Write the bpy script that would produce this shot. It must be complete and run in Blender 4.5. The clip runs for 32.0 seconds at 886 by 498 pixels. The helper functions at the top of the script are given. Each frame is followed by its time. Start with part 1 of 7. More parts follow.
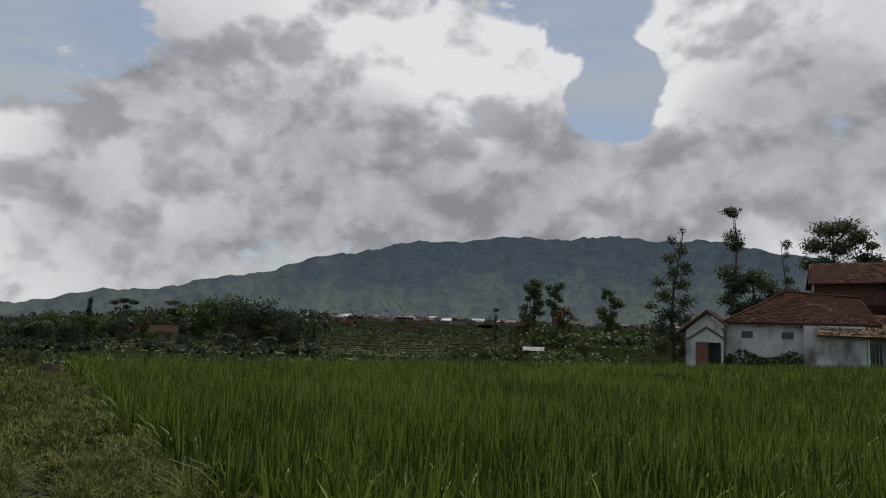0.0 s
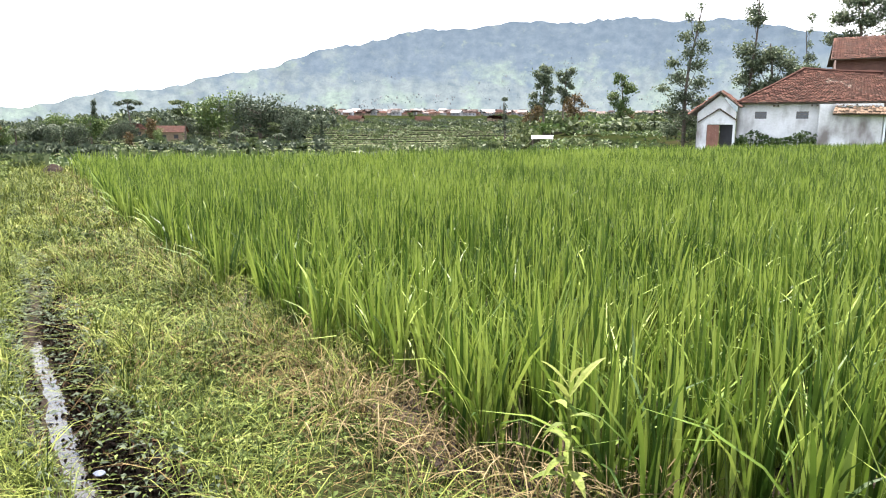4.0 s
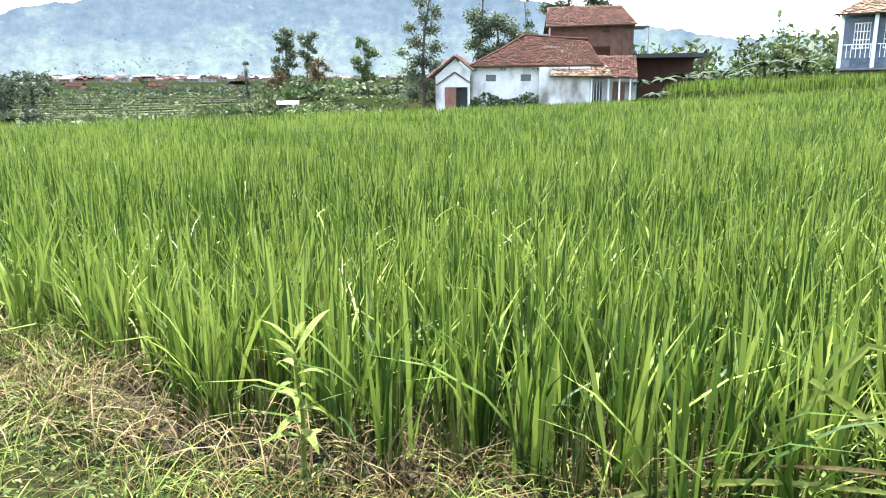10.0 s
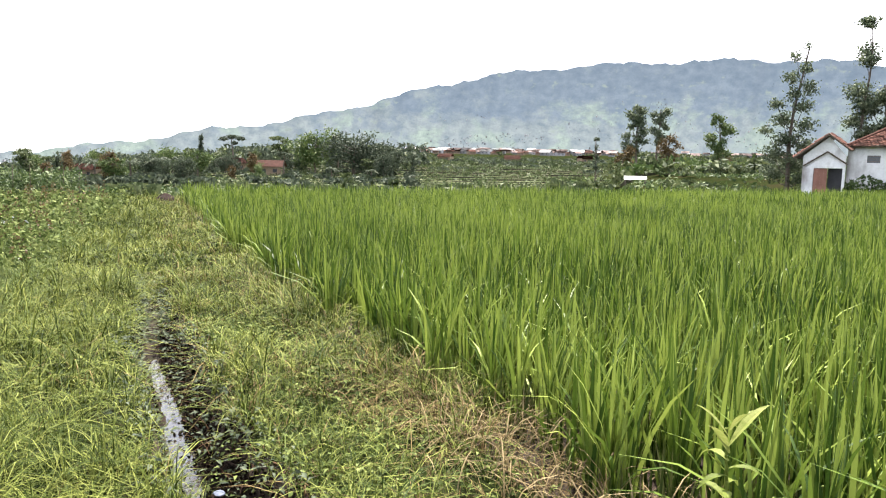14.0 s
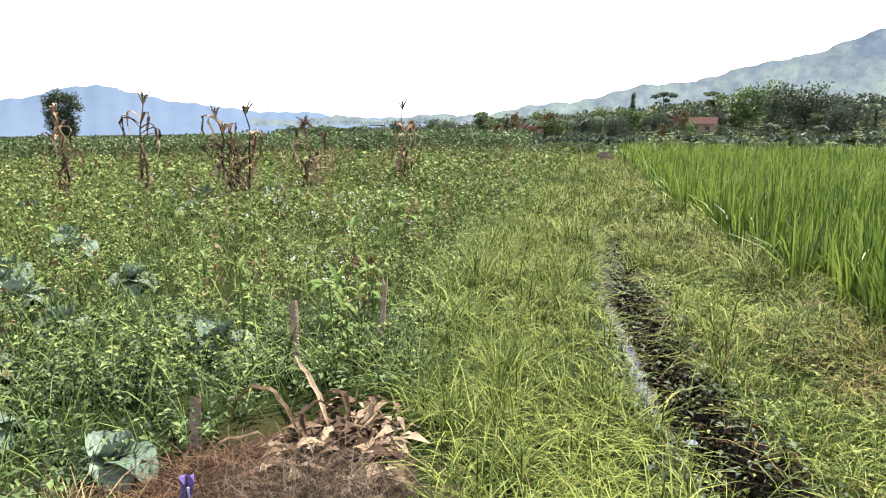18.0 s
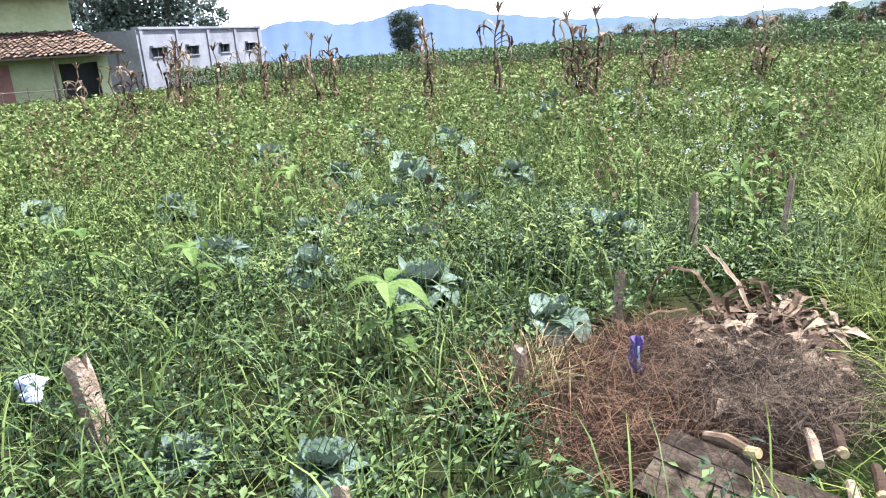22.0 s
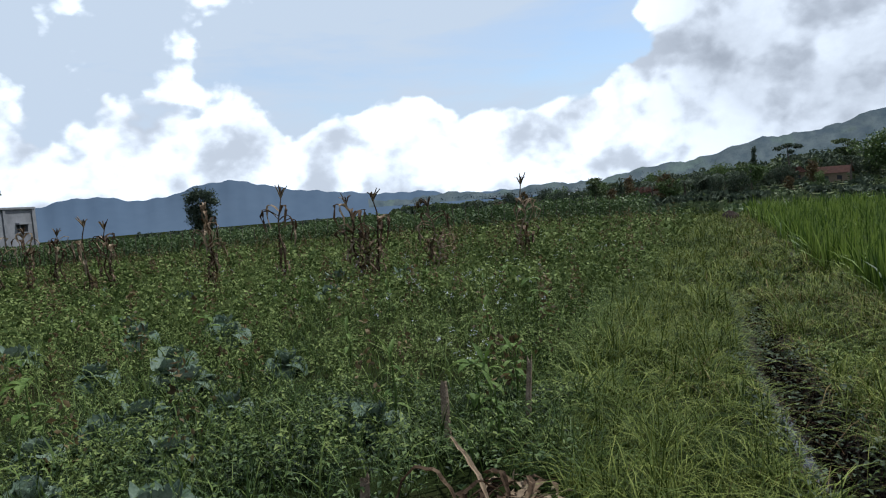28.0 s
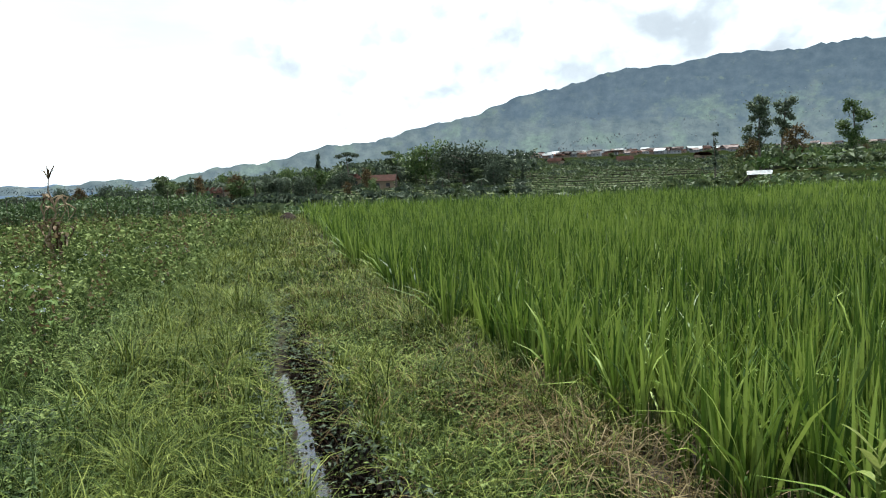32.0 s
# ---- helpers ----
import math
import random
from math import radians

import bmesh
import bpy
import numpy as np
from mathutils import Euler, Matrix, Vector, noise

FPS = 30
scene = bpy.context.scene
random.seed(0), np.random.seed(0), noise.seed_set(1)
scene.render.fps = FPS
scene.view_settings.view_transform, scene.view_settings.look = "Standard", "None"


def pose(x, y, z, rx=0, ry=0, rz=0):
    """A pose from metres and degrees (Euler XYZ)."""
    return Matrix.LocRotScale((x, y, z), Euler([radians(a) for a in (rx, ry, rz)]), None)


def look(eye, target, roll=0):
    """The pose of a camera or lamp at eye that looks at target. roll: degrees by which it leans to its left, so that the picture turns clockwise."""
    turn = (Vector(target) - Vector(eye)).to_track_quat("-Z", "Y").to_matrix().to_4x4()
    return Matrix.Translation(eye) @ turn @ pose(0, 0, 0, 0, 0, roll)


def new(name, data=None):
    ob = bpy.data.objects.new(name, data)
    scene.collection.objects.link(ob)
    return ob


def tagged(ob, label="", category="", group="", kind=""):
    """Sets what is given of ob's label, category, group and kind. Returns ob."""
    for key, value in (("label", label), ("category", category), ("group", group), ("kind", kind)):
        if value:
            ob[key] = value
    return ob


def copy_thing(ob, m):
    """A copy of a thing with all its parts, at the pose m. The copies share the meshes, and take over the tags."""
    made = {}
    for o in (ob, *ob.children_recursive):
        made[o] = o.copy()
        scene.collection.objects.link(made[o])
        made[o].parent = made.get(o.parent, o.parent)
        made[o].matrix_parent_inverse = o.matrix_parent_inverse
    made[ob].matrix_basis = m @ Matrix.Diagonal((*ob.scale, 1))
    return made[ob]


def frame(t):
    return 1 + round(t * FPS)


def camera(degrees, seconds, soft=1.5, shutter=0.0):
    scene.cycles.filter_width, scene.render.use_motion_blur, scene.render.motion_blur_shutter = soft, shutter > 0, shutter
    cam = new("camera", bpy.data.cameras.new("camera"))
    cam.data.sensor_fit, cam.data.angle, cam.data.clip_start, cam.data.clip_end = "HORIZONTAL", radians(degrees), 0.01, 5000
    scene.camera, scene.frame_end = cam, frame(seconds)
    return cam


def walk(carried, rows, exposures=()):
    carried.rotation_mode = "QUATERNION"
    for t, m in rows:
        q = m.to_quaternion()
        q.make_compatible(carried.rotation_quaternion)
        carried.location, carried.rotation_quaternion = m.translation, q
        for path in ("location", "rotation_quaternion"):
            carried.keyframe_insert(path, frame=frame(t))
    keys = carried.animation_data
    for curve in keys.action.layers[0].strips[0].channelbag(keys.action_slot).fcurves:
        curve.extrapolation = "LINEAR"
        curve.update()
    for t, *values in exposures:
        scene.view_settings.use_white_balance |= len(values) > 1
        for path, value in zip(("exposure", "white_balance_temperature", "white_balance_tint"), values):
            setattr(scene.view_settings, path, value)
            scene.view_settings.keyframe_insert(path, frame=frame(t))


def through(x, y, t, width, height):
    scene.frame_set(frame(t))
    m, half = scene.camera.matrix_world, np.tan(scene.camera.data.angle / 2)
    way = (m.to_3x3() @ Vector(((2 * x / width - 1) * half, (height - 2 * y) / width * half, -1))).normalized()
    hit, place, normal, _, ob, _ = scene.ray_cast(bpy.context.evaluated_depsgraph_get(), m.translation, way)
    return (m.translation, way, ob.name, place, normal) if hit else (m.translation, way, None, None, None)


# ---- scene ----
FOV = 64.11
cam = camera(FOV, 32.0, soft=1.15)

# seconds, eye x y z, yaw to the left of +y, pitch, roll
ROWS = [
    (0, 0.076, 0.104, 1.663, -27.91, 6.74, 1.95),
    (0.5, 0.100, 0.122, 1.643, -28.71, 3.97, 1.69),
    (1, 0.203, 0.203, 1.626, -28.07, 0.56, 1.07),
    (1.5, 0.362, 0.234, 1.651, -26.94, -2.88, 1.21),
    (2, 0.373, 0.249, 1.647, -26.65, -4.91, 0.49),
    (2.5, 0.384, 0.245, 1.622, -25.95, -6.68, -0.44),
    (4.5, 0.472, 0.255, 1.524, -29.17, -10.88, 0.25),
    (5, 0.528, 0.217, 1.532, -33.83, -11.88, 1.08),
    (5.5, 0.590, 0.167, 1.535, -39.37, -13.65, 2.17),
    (6, 0.653, 0.172, 1.524, -44.26, -14.62, 2.78),
    (6.5, 0.743, 0.124, 1.504, -51.01, -16.35, 1.74),
    (7, 0.785, 0.043, 1.518, -56.71, -17.34, 1.86),
    (7.5, 0.816, -0.010, 1.517, -61.57, -17.50, 2.69),
    (8, 0.865, -0.092, 1.522, -65.77, -17.66, 2.47),
    (8.5, 0.879, -0.130, 1.535, -68.39, -16.98, 2.66),
    (9, 0.797, -0.040, 1.519, -63.25, -16.45, 1.72),
    (9.5, 0.679, 0.115, 1.478, -53.66, -14.68, -0.60),
    (10, 0.603, 0.231, 1.462, -47.08, -12.69, -0.57),
    (10.5, 0.547, 0.285, 1.461, -41.83, -11.41, -0.72),
    (11, 0.496, 0.308, 1.473, -37.78, -9.44, -0.37),
    (11.5, 0.450, 0.326, 1.483, -33.95, -8.32, -0.24),
    (12, 0.398, 0.336, 1.494, -30.74, -8.00, 0.62),
    (12.5, 0.375, 0.358, 1.488, -28.93, -7.89, 1.06),
    (13, 0.352, 0.388, 1.477, -26.23, -7.98, 1.12),
    (13.5, 0.314, 0.413, 1.483, -23.13, -7.24, 0.96),
    (14, 0.276, 0.427, 1.478, -20.40, -6.94, 1.15),
    (14.5, 0.213, 0.399, 1.487, -16.04, -7.35, 1.56),
    (15, 0.151, 0.457, 1.448, -10.00, -8.31, 1.38),
    (15.5, 0.104, 0.498, 1.420, -4.89, -9.36, 0.63),
    (17.5, -0.008, 0.346, 1.484, 8.05, -10.34, 0.92),
    (18, -0.061, 0.320, 1.486, 13.09, -10.55, -0.20),
    (18.5, -0.086, 0.305, 1.491, 17.65, -10.61, -1.59),
    (19, -0.102, 0.300, 1.490, 19.38, -10.87, -1.98),
    (19.5, -0.131, 0.290, 1.517, 21.04, -10.81, -3.64),
    (20, -0.188, 0.225, 1.559, 24.23, -10.17, -5.35),
    (20.5, -0.291, 0.134, 1.541, 27.36, -13.16, -4.17),
    (21, -0.409, 0.056, 1.490, 31.09, -16.47, -3.25),
    (21.5, -0.457, 0.015, 1.456, 37.10, -16.59, -4.36),
    (22, -0.472, -0.040, 1.401, 38.84, -16.82, -3.81),
    (22.5, -0.481, -0.074, 1.324, 37.67, -18.61, -1.60),
    (23, -0.467, -0.105, 1.319, 36.85, -15.93, -1.47),
    (23.5, -0.464, -0.124, 1.295, 37.17, -15.71, -2.34),
    (24, -0.456, -0.143, 1.298, 39.30, -16.80, -3.88),
    (24.5, -0.451, -0.144, 1.304, 40.36, -16.95, -4.61),
    (26.5, -0.346, 0.015, 1.421, 35.29, -10.59, -4.75),
    (27, -0.285, 0.054, 1.475, 31.03, -8.82, -3.85),
    (27.5, -0.230, 0.097, 1.525, 27.01, -6.43, -3.89),
    (28, -0.168, 0.143, 1.564, 22.30, -4.40, -4.39),
    (28.5, -0.119, 0.172, 1.580, 18.72, -3.51, -4.94),
    (29, -0.072, 0.194, 1.599, 14.57, -2.92, -4.57),
    (29.5, 0.024, 0.214, 1.616, 8.50, -2.58, -3.78),
    (30, 0.098, 0.276, 1.593, 2.76, -3.99, -2.66),
    (30.5, 0.116, 0.330, 1.568, -1.14, -5.85, -1.57),
    (31, 0.162, 0.357, 1.554, -4.88, -6.48, -2.07),
    (31.5, 0.215, 0.354, 1.550, -7.93, -6.75, -2.45),
    (32, 0.260, 0.413, 1.522, -11.23, -6.25, -2.07),
]


def facing(x, y, z, yaw, pitch, roll):
    a, p = radians(yaw), radians(pitch)
    ahead = Vector((-math.sin(a) * math.cos(p), math.cos(a) * math.cos(p), math.sin(p)))
    return look((x, y, z), Vector((x, y, z)) + ahead * 10, roll)


EXPOSURES = [(0, -0.24, 6500, 10), (0.7, -0.24, 6500, 10), (1, 0.19, 6300, 8), (2, 1.36, 5900, 3), (2.5, 1.71, 6000, 5), (4.5, 2.73, 6600, 14), (5, 2.68, 6600, 14), (6, 2.86, 6700, 17), (7, 3.01, 6500, 18), (8, 3.05, 6100, 9), (9, 3.05, 6000, 9), (10, 2.93, 6000, 8), (11, 2.71, 6700, 15), (13, 2.51, 6700, 16), (15, 2.36, 6500, 13), (18, 2.36, 6400, 13), (19, 2.26, 6300, 13), (21, 2.40, 6150, 16), (22, 2.53, 5600, 16), (24.5, 2.72, 5500, 22), (26.5, 2.33, 6000, 12), (27, 1.92, 6200, 10), (28, 0.43, 5700, 7), (29, 0.13, 5800, 2), (30, 0.18, 5700, 0), (31, 0.88, 5800, 0), (32, 1.41, 6000, 1)]
walk(cam, [(r[0], facing(*r[1:])) for r in ROWS], EXPOSURES)

# ---- world, sun ----
world = bpy.data.worlds.new("sky")
scene.world = world
world.use_nodes = True
wn, wl = world.node_tree.nodes, world.node_tree.links
wn.clear()
SUN_EL, SUN_AZ = radians(62), radians(25)      # azimuth to the right of +y


def wmath(op, a, b=None, clamp=False):
    n = wn.new("ShaderNodeMath")
    n.operation, n.use_clamp = op, clamp
    for i, v in enumerate((a, b)):
        if v is None:
            continue
        if isinstance(v, (int, float)):
            n.inputs[i].default_value = v
        else:
            wl.new(v, n.inputs[i])
    return n.outputs[0]


def aim(az, el):
    a, e = radians(az), radians(el)
    return Vector((math.sin(a) * math.cos(e), math.cos(a) * math.cos(e), math.sin(e)))


def build_sky():
    out = wn.new("ShaderNodeOutputWorld")
    bg = wn.new("ShaderNodeBackground")
    bg.inputs["Strength"].default_value = 0.1
    wl.new(bg.outputs[0], out.inputs[0])
    sky = wn.new("ShaderNodeTexSky")
    sky.sky_type, sky.sun_disc = "NISHITA", False
    sky.sun_elevation, sky.sun_rotation = SUN_EL, SUN_AZ
    co = wn.new("ShaderNodeTexCoord").outputs["Generated"]
    def field(shift, scale, detail, rough=0.58, flat=1.25):
        m = wn.new("ShaderNodeMapping")
        m.inputs["Scale"].default_value = (1.0, 1.0, flat)
        m.inputs["Location"].default_value = shift
        wl.new(co, m.inputs[0])
        n = wn.new("ShaderNodeTexNoise")
        n.inputs["Scale"].default_value, n.inputs["Detail"].default_value = scale, detail
        n.inputs["Roughness"].default_value, n.inputs["Distortion"].default_value = rough, 0.15
        wl.new(m.outputs[0], n.inputs["Vector"])
        return n.outputs["Fac"]

    def puffs(shift):
        """Heaped cloud: rounded cells at several sizes over slow noise."""
        m = wn.new("ShaderNodeMapping")
        m.inputs["Scale"].default_value = (1.0, 1.0, 1.3)
        m.inputs["Location"].default_value = shift
        wl.new(co, m.inputs[0])
        warp = wn.new("ShaderNodeTexNoise")
        warp.inputs["Scale"].default_value, warp.inputs["Detail"].default_value = 9, 6
        wl.new(m.outputs[0], warp.inputs["Vector"])
        push = wn.new("ShaderNodeVectorMath")
        push.operation = "MULTIPLY_ADD"
        push.inputs[1].default_value = (0.09, 0.09, 0.09)
        wl.new(warp.outputs["Color"], push.inputs[0])
        wl.new(m.outputs[0], push.inputs[2])
        v = wn.new("ShaderNodeTexVoronoi")
        v.feature = "SMOOTH_F1"
        v.inputs["Scale"].default_value, v.inputs["Detail"].default_value = 7.5, 3.0
        v.inputs["Roughness"].default_value, v.inputs["Smoothness"].default_value = 0.55, 0.35
        wl.new(push.outputs[0], v.inputs["Vector"])
        n = field(shift, 4.2, 11, 0.6)
        return wmath("ADD", wmath("MULTIPLY", n, 0.62), wmath("MULTIPLY", wmath("SUBTRACT", 0.85, v.outputs["Distance"]), 0.4))
    base = (3.1, 1.7, 0.4)
    d = puffs(base)
    up = puffs((base[0] + 0.02, base[1] + 0.01, base[2] - 0.055))
    big = field((7.7, 2.2, 5.1), 3.4, 7, 0.62)
    veil = field((1.7, 4.2, 2.1), 2.2, 9, 0.62, 5.0)

    def lobe(az, el, wide, amount):
        """A soft patch round a direction."""
        dot = wn.new("ShaderNodeVectorMath")
        dot.operation = "DOT_PRODUCT"
        dot.inputs[1].default_value = aim(az, el)
        wl.new(co, dot.inputs[0])
        edge = math.cos(radians(wide))
        k = wmath("MAXIMUM", wmath("DIVIDE", wmath("SUBTRACT", dot.outputs["Value"], edge), 1 - edge), 0.0)
        return wmath("MULTIPLY", k, amount)
    # where cloud gathers and where the blue shows
    cover = d
    for az, el, wide, amount in ((22, 20, 20, 0.26), (8, 15, 16, 0.26), (32, 10, 18, 0.26), (57, 16, 17, 0.36), (47, 9, 12, 0.24), (0, 8, 13, 0.2), (9, 25, 8, 0.18), (85, 20, 26, 0.15), (-26, 6, 6, 0.3), (-42, 3, 9, 0.34), (-34, 2.5, 8, 0.34), (-27, 2.5, 7, 0.34), (-20, 2.5, 7, 0.36), (-14, 2.5, 7, 0.36), (-8, 3, 8, 0.36), (-1, 4, 9, 0.32), (-55, 4, 12, 0.2),
                                 (0, 24, 8, -0.3), (42, 18.5, 4.5, -0.4), (-11, 11.5, 7, -0.4), (-20, 12, 7, -0.4), (-30, 12, 8, -0.3), (-22, 15, 14, -0.12), (38, 28, 7, -0.25), (-15, 25, 12, 0.3), (-36, 25, 14, 0.26), (150, 40, 50, 0.1), (-120, 40, 50, 0.1)):
        cover = wmath("ADD", cover, lobe(az, el, wide, amount))
    mask = wn.new("ShaderNodeMapRange")
    mask.inputs["From Min"].default_value, mask.inputs["From Max"].default_value = 0.36, 0.45
    mask.interpolation_type = "SMOOTHSTEP"
    wl.new(cover, mask.inputs[0])
    # thick cloud is grey beneath
    dark = None
    for az, el, wide, amount in ((6, 16, 13, 0.6), (2, 7, 9, 0.4), (20, 9, 12, 1.1), (38, 10, 10, 0.9), (54, 14, 9, 0.7), (10, 11, 11, 0.6), (28, 7, 9, 0.7), (46, 7, 9, 0.6), (75, 20, 22, 0.5)):
        k = lobe(az, el, wide, amount)
        dark = k if dark is None else wmath("ADD", dark, k)
    dark = wmath("MULTIPLY", wmath("MINIMUM", dark, 0.55), wmath("ADD", wmath("MULTIPLY", big, 2.4), -0.45, True))
    relief = wmath("ADD", wmath("MULTIPLY", wmath("SUBTRACT", d, up), 2.6), wmath("MULTIPLY", field((2.2, 6.1, 1.3), 18.0, 9, 0.65), 0.55))
    soft = wn.new("ShaderNodeMapRange")
    soft.interpolation_type = "SMOOTHSTEP"
    for key, value in (("From Min", -0.25), ("From Max", 0.55), ("To Min", 0.46), ("To Max", 1.0)):
        soft.inputs[key].default_value = value
    wl.new(relief, soft.inputs[0])
    lit = soft.outputs[0]
    lit = wmath("MULTIPLY", lit, wmath("SUBTRACT", 1.0, dark), True)
    ramp = wn.new("ShaderNodeValToRGB")
    ramp.color_ramp.elements[0].color, ramp.color_ramp.elements[0].position = (0.17, 0.18, 0.205, 1), 0.05
    ramp.color_ramp.elements[1].color, ramp.color_ramp.elements[1].position = (0.9, 0.91, 0.93, 1), 0.95
    mid = ramp.color_ramp.elements.new(0.5)
    mid.color = (0.5, 0.51, 0.535, 1)
    wl.new(lit, ramp.inputs[0])
    bright = wn.new("ShaderNodeMix")
    bright.data_type, bright.blend_type = "RGBA", "MULTIPLY"
    bright.inputs[0].default_value = 1
    wl.new(ramp.outputs[0], bright.inputs[6])
    bright.inputs[7].default_value = (9.8, 9.8, 9.8, 1)
    blue = wn.new("ShaderNodeMix")
    blue.data_type, blue.blend_type = "RGBA", "MIX"
    thin = wn.new("ShaderNodeMapRange")
    thin.inputs["From Min"].default_value, thin.inputs["From Max"].default_value = 0.38, 0.62
    thin.inputs["To Min"].default_value, thin.inputs["To Max"].default_value = 0.3, 0.96
    wl.new(veil, thin.inputs[0])
    wl.new(wmath("ADD", thin.outputs[0], wmath("ADD", lobe(-52, 13, 24, 0.55), lobe(-24, 23, 17, 0.75)), True), blue.inputs[0])
    wl.new(sky.outputs[0], blue.inputs[6])
    blue.inputs[7].default_value = (4.7, 5.05, 5.5, 1)
    mix = wn.new("ShaderNodeMix")
    mix.data_type, mix.blend_type = "RGBA", "MIX"
    wl.new(mask.outputs[0], mix.inputs[0])
    wl.new(blue.outputs[2], mix.inputs[6])
    wl.new(bright.outputs[2], mix.inputs[7])
    wl.new(mix.outputs[2], bg.inputs["Color"])


build_sky()
sun = new("sun", bpy.data.lights.new("sun", "SUN"))
sun.data.energy, sun.data.angle, sun.data.color = 5.0, radians(1.5), (1.0, 0.95, 0.86)
toward = Vector((math.sin(SUN_AZ) * math.cos(SUN_EL), math.cos(SUN_AZ) * math.cos(SUN_EL), math.sin(SUN_EL)))
sun.matrix_world = look(toward * 50, (0, 0, 0))

# ---- materials ----


def material(name, colours, scale=6.0, rough=0.8, bump=0.0, bump_scale=40.0, through=0.0, metal=0.0, spread=0.5, random=0.0, stain=None, spec=0.4):
    """Two or three base colours mixed by noise at two scales; random: how much pieces differ; through: share of light that passes a leaf."""
    m = bpy.data.materials.new(name)
    m.use_nodes = True
    n, l = m.node_tree.nodes, m.node_tree.links
    b = n["Principled BSDF"]
    b.inputs["Roughness"].default_value, b.inputs["Metallic"].default_value = rough, metal
    b.inputs["Specular IOR Level"].default_value = spec
    co = n.new("ShaderNodeTexCoord")
    t1, t2 = n.new("ShaderNodeTexNoise"), n.new("ShaderNodeTexNoise")
    t1.inputs["Scale"].default_value, t1.inputs["Detail"].default_value = scale, 5
    t2.inputs["Scale"].default_value, t2.inputs["Detail"].default_value = scale * 7.3, 3
    for t in (t1, t2):
        l.new(co.outputs["Object"], t.inputs["Vector"])
    add = n.new("ShaderNodeMath")
    add.operation = "MULTIPLY_ADD"
    l.new(t2.outputs[0], add.inputs[0])
    add.inputs[1].default_value = 0.5
    l.new(t1.outputs[0], add.inputs[2])
    fac = add.outputs[0]
    if random:
        g = n.new("ShaderNodeNewGeometry")
        o = n.new("ShaderNodeObjectInfo")
        r1 = n.new("ShaderNodeMath")
        r1.operation = "ADD"
        l.new(g.outputs["Random Per Island"], r1.inputs[0])
        l.new(o.outputs["Random"], r1.inputs[1])
        r2 = n.new("ShaderNodeMath")
        r2.operation = "FRACT"
        l.new(r1.outputs[0], r2.inputs[0])
        r3 = n.new("ShaderNodeMath")
        r3.operation = "MULTIPLY_ADD"
        l.new(r2.outputs[0], r3.inputs[0])
        r3.inputs[1].default_value = random
        l.new(fac, r3.inputs[2])
        r4 = n.new("ShaderNodeMath")
        r4.operation = "SUBTRACT"
        l.new(r3.outputs[0], r4.inputs[0])
        r4.inputs[1].default_value = random * 0.5
        fac = r4.outputs[0]
    ramp = n.new("ShaderNodeValToRGB")
    els = ramp.color_ramp.elements
    k = len(colours)
    while len(els) < k:
        els.new(0.5)
    for i, c in enumerate(colours):
        els[i].position = 0.75 - spread / 2 + spread * (i / max(1, k - 1))
        els[i].color = (*c, 1)
    l.new(fac, ramp.inputs[0])
    col = ramp.outputs[0]
    if stain:
        sc, scale_s, lo, hi = stain
        t3 = n.new("ShaderNodeTexNoise")
        t3.inputs["Scale"].default_value, t3.inputs["Detail"].default_value = scale_s, 6
        mp = n.new("ShaderNodeMapping")
        mp.inputs["Scale"].default_value = (1, 1, 0.45)
        l.new(co.outputs["Object"], mp.inputs[0])
        l.new(mp.outputs[0], t3.inputs["Vector"])
        mr = n.new("ShaderNodeMapRange")
        mr.inputs["From Min"].default_value, mr.inputs["From Max"].default_value = lo, hi
        l.new(t3.outputs[0], mr.inputs[0])
        mx = n.new("ShaderNodeMix")
        mx.data_type = "RGBA"
        l.new(mr.outputs[0], mx.inputs[0])
        l.new(col, mx.inputs[6])
        mx.inputs[7].default_value = (*sc, 1)
        col = mx.outputs[2]
    l.new(col, b.inputs["Base Color"])
    if bump:
        bp, t4 = n.new("ShaderNodeBump"), n.new("ShaderNodeTexNoise")
        t4.inputs["Scale"].default_value, t4.inputs["Detail"].default_value = bump_scale, 4
        l.new(co.outputs["Object"], t4.inputs["Vector"])
        l.new(t4.outputs[0], bp.inputs["Height"])
        bp.inputs["Strength"].default_value, bp.inputs["Distance"].default_value = bump, 0.02
        l.new(bp.outputs[0], b.inputs["Normal"])
    if through:
        tr, mix = n.new("ShaderNodeBsdfTranslucent"), n.new("ShaderNodeMixShader")
        l.new(col, tr.inputs[0])
        mix.inputs[0].default_value = through
        l.new(b.outputs[0], mix.inputs[1])
        l.new(tr.outputs[0], mix.inputs[2])
        l.new(mix.outputs[0], n["Material Output"].inputs[0])
    return m


M = {}
# Near black: the shade under plants is put into the soil colour.
M["ground"] = material("shaded_soil_and_turf", [(0.006, 0.01, 0.003), (0.011, 0.015, 0.005), (0.018, 0.016, 0.008)], 0.35, 0.95, 0.6, 25, spec=0.0)
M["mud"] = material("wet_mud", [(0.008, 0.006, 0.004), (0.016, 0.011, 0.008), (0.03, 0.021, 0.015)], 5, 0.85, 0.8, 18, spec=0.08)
M["rice"] = material("rice_blade", [(0.02, 0.042, 0.006), (0.078, 0.12, 0.017), (0.165, 0.212, 0.04)], 0.25, 0.5, through=0.22, random=0.85, spread=0.7, spec=0.1)
M["rice_dry"] = material("dry_rice_blade", [(0.06, 0.043, 0.02), (0.115, 0.085, 0.038), (0.18, 0.14, 0.07)], 2, 0.7, through=0.2, random=0.5, spec=0.12)
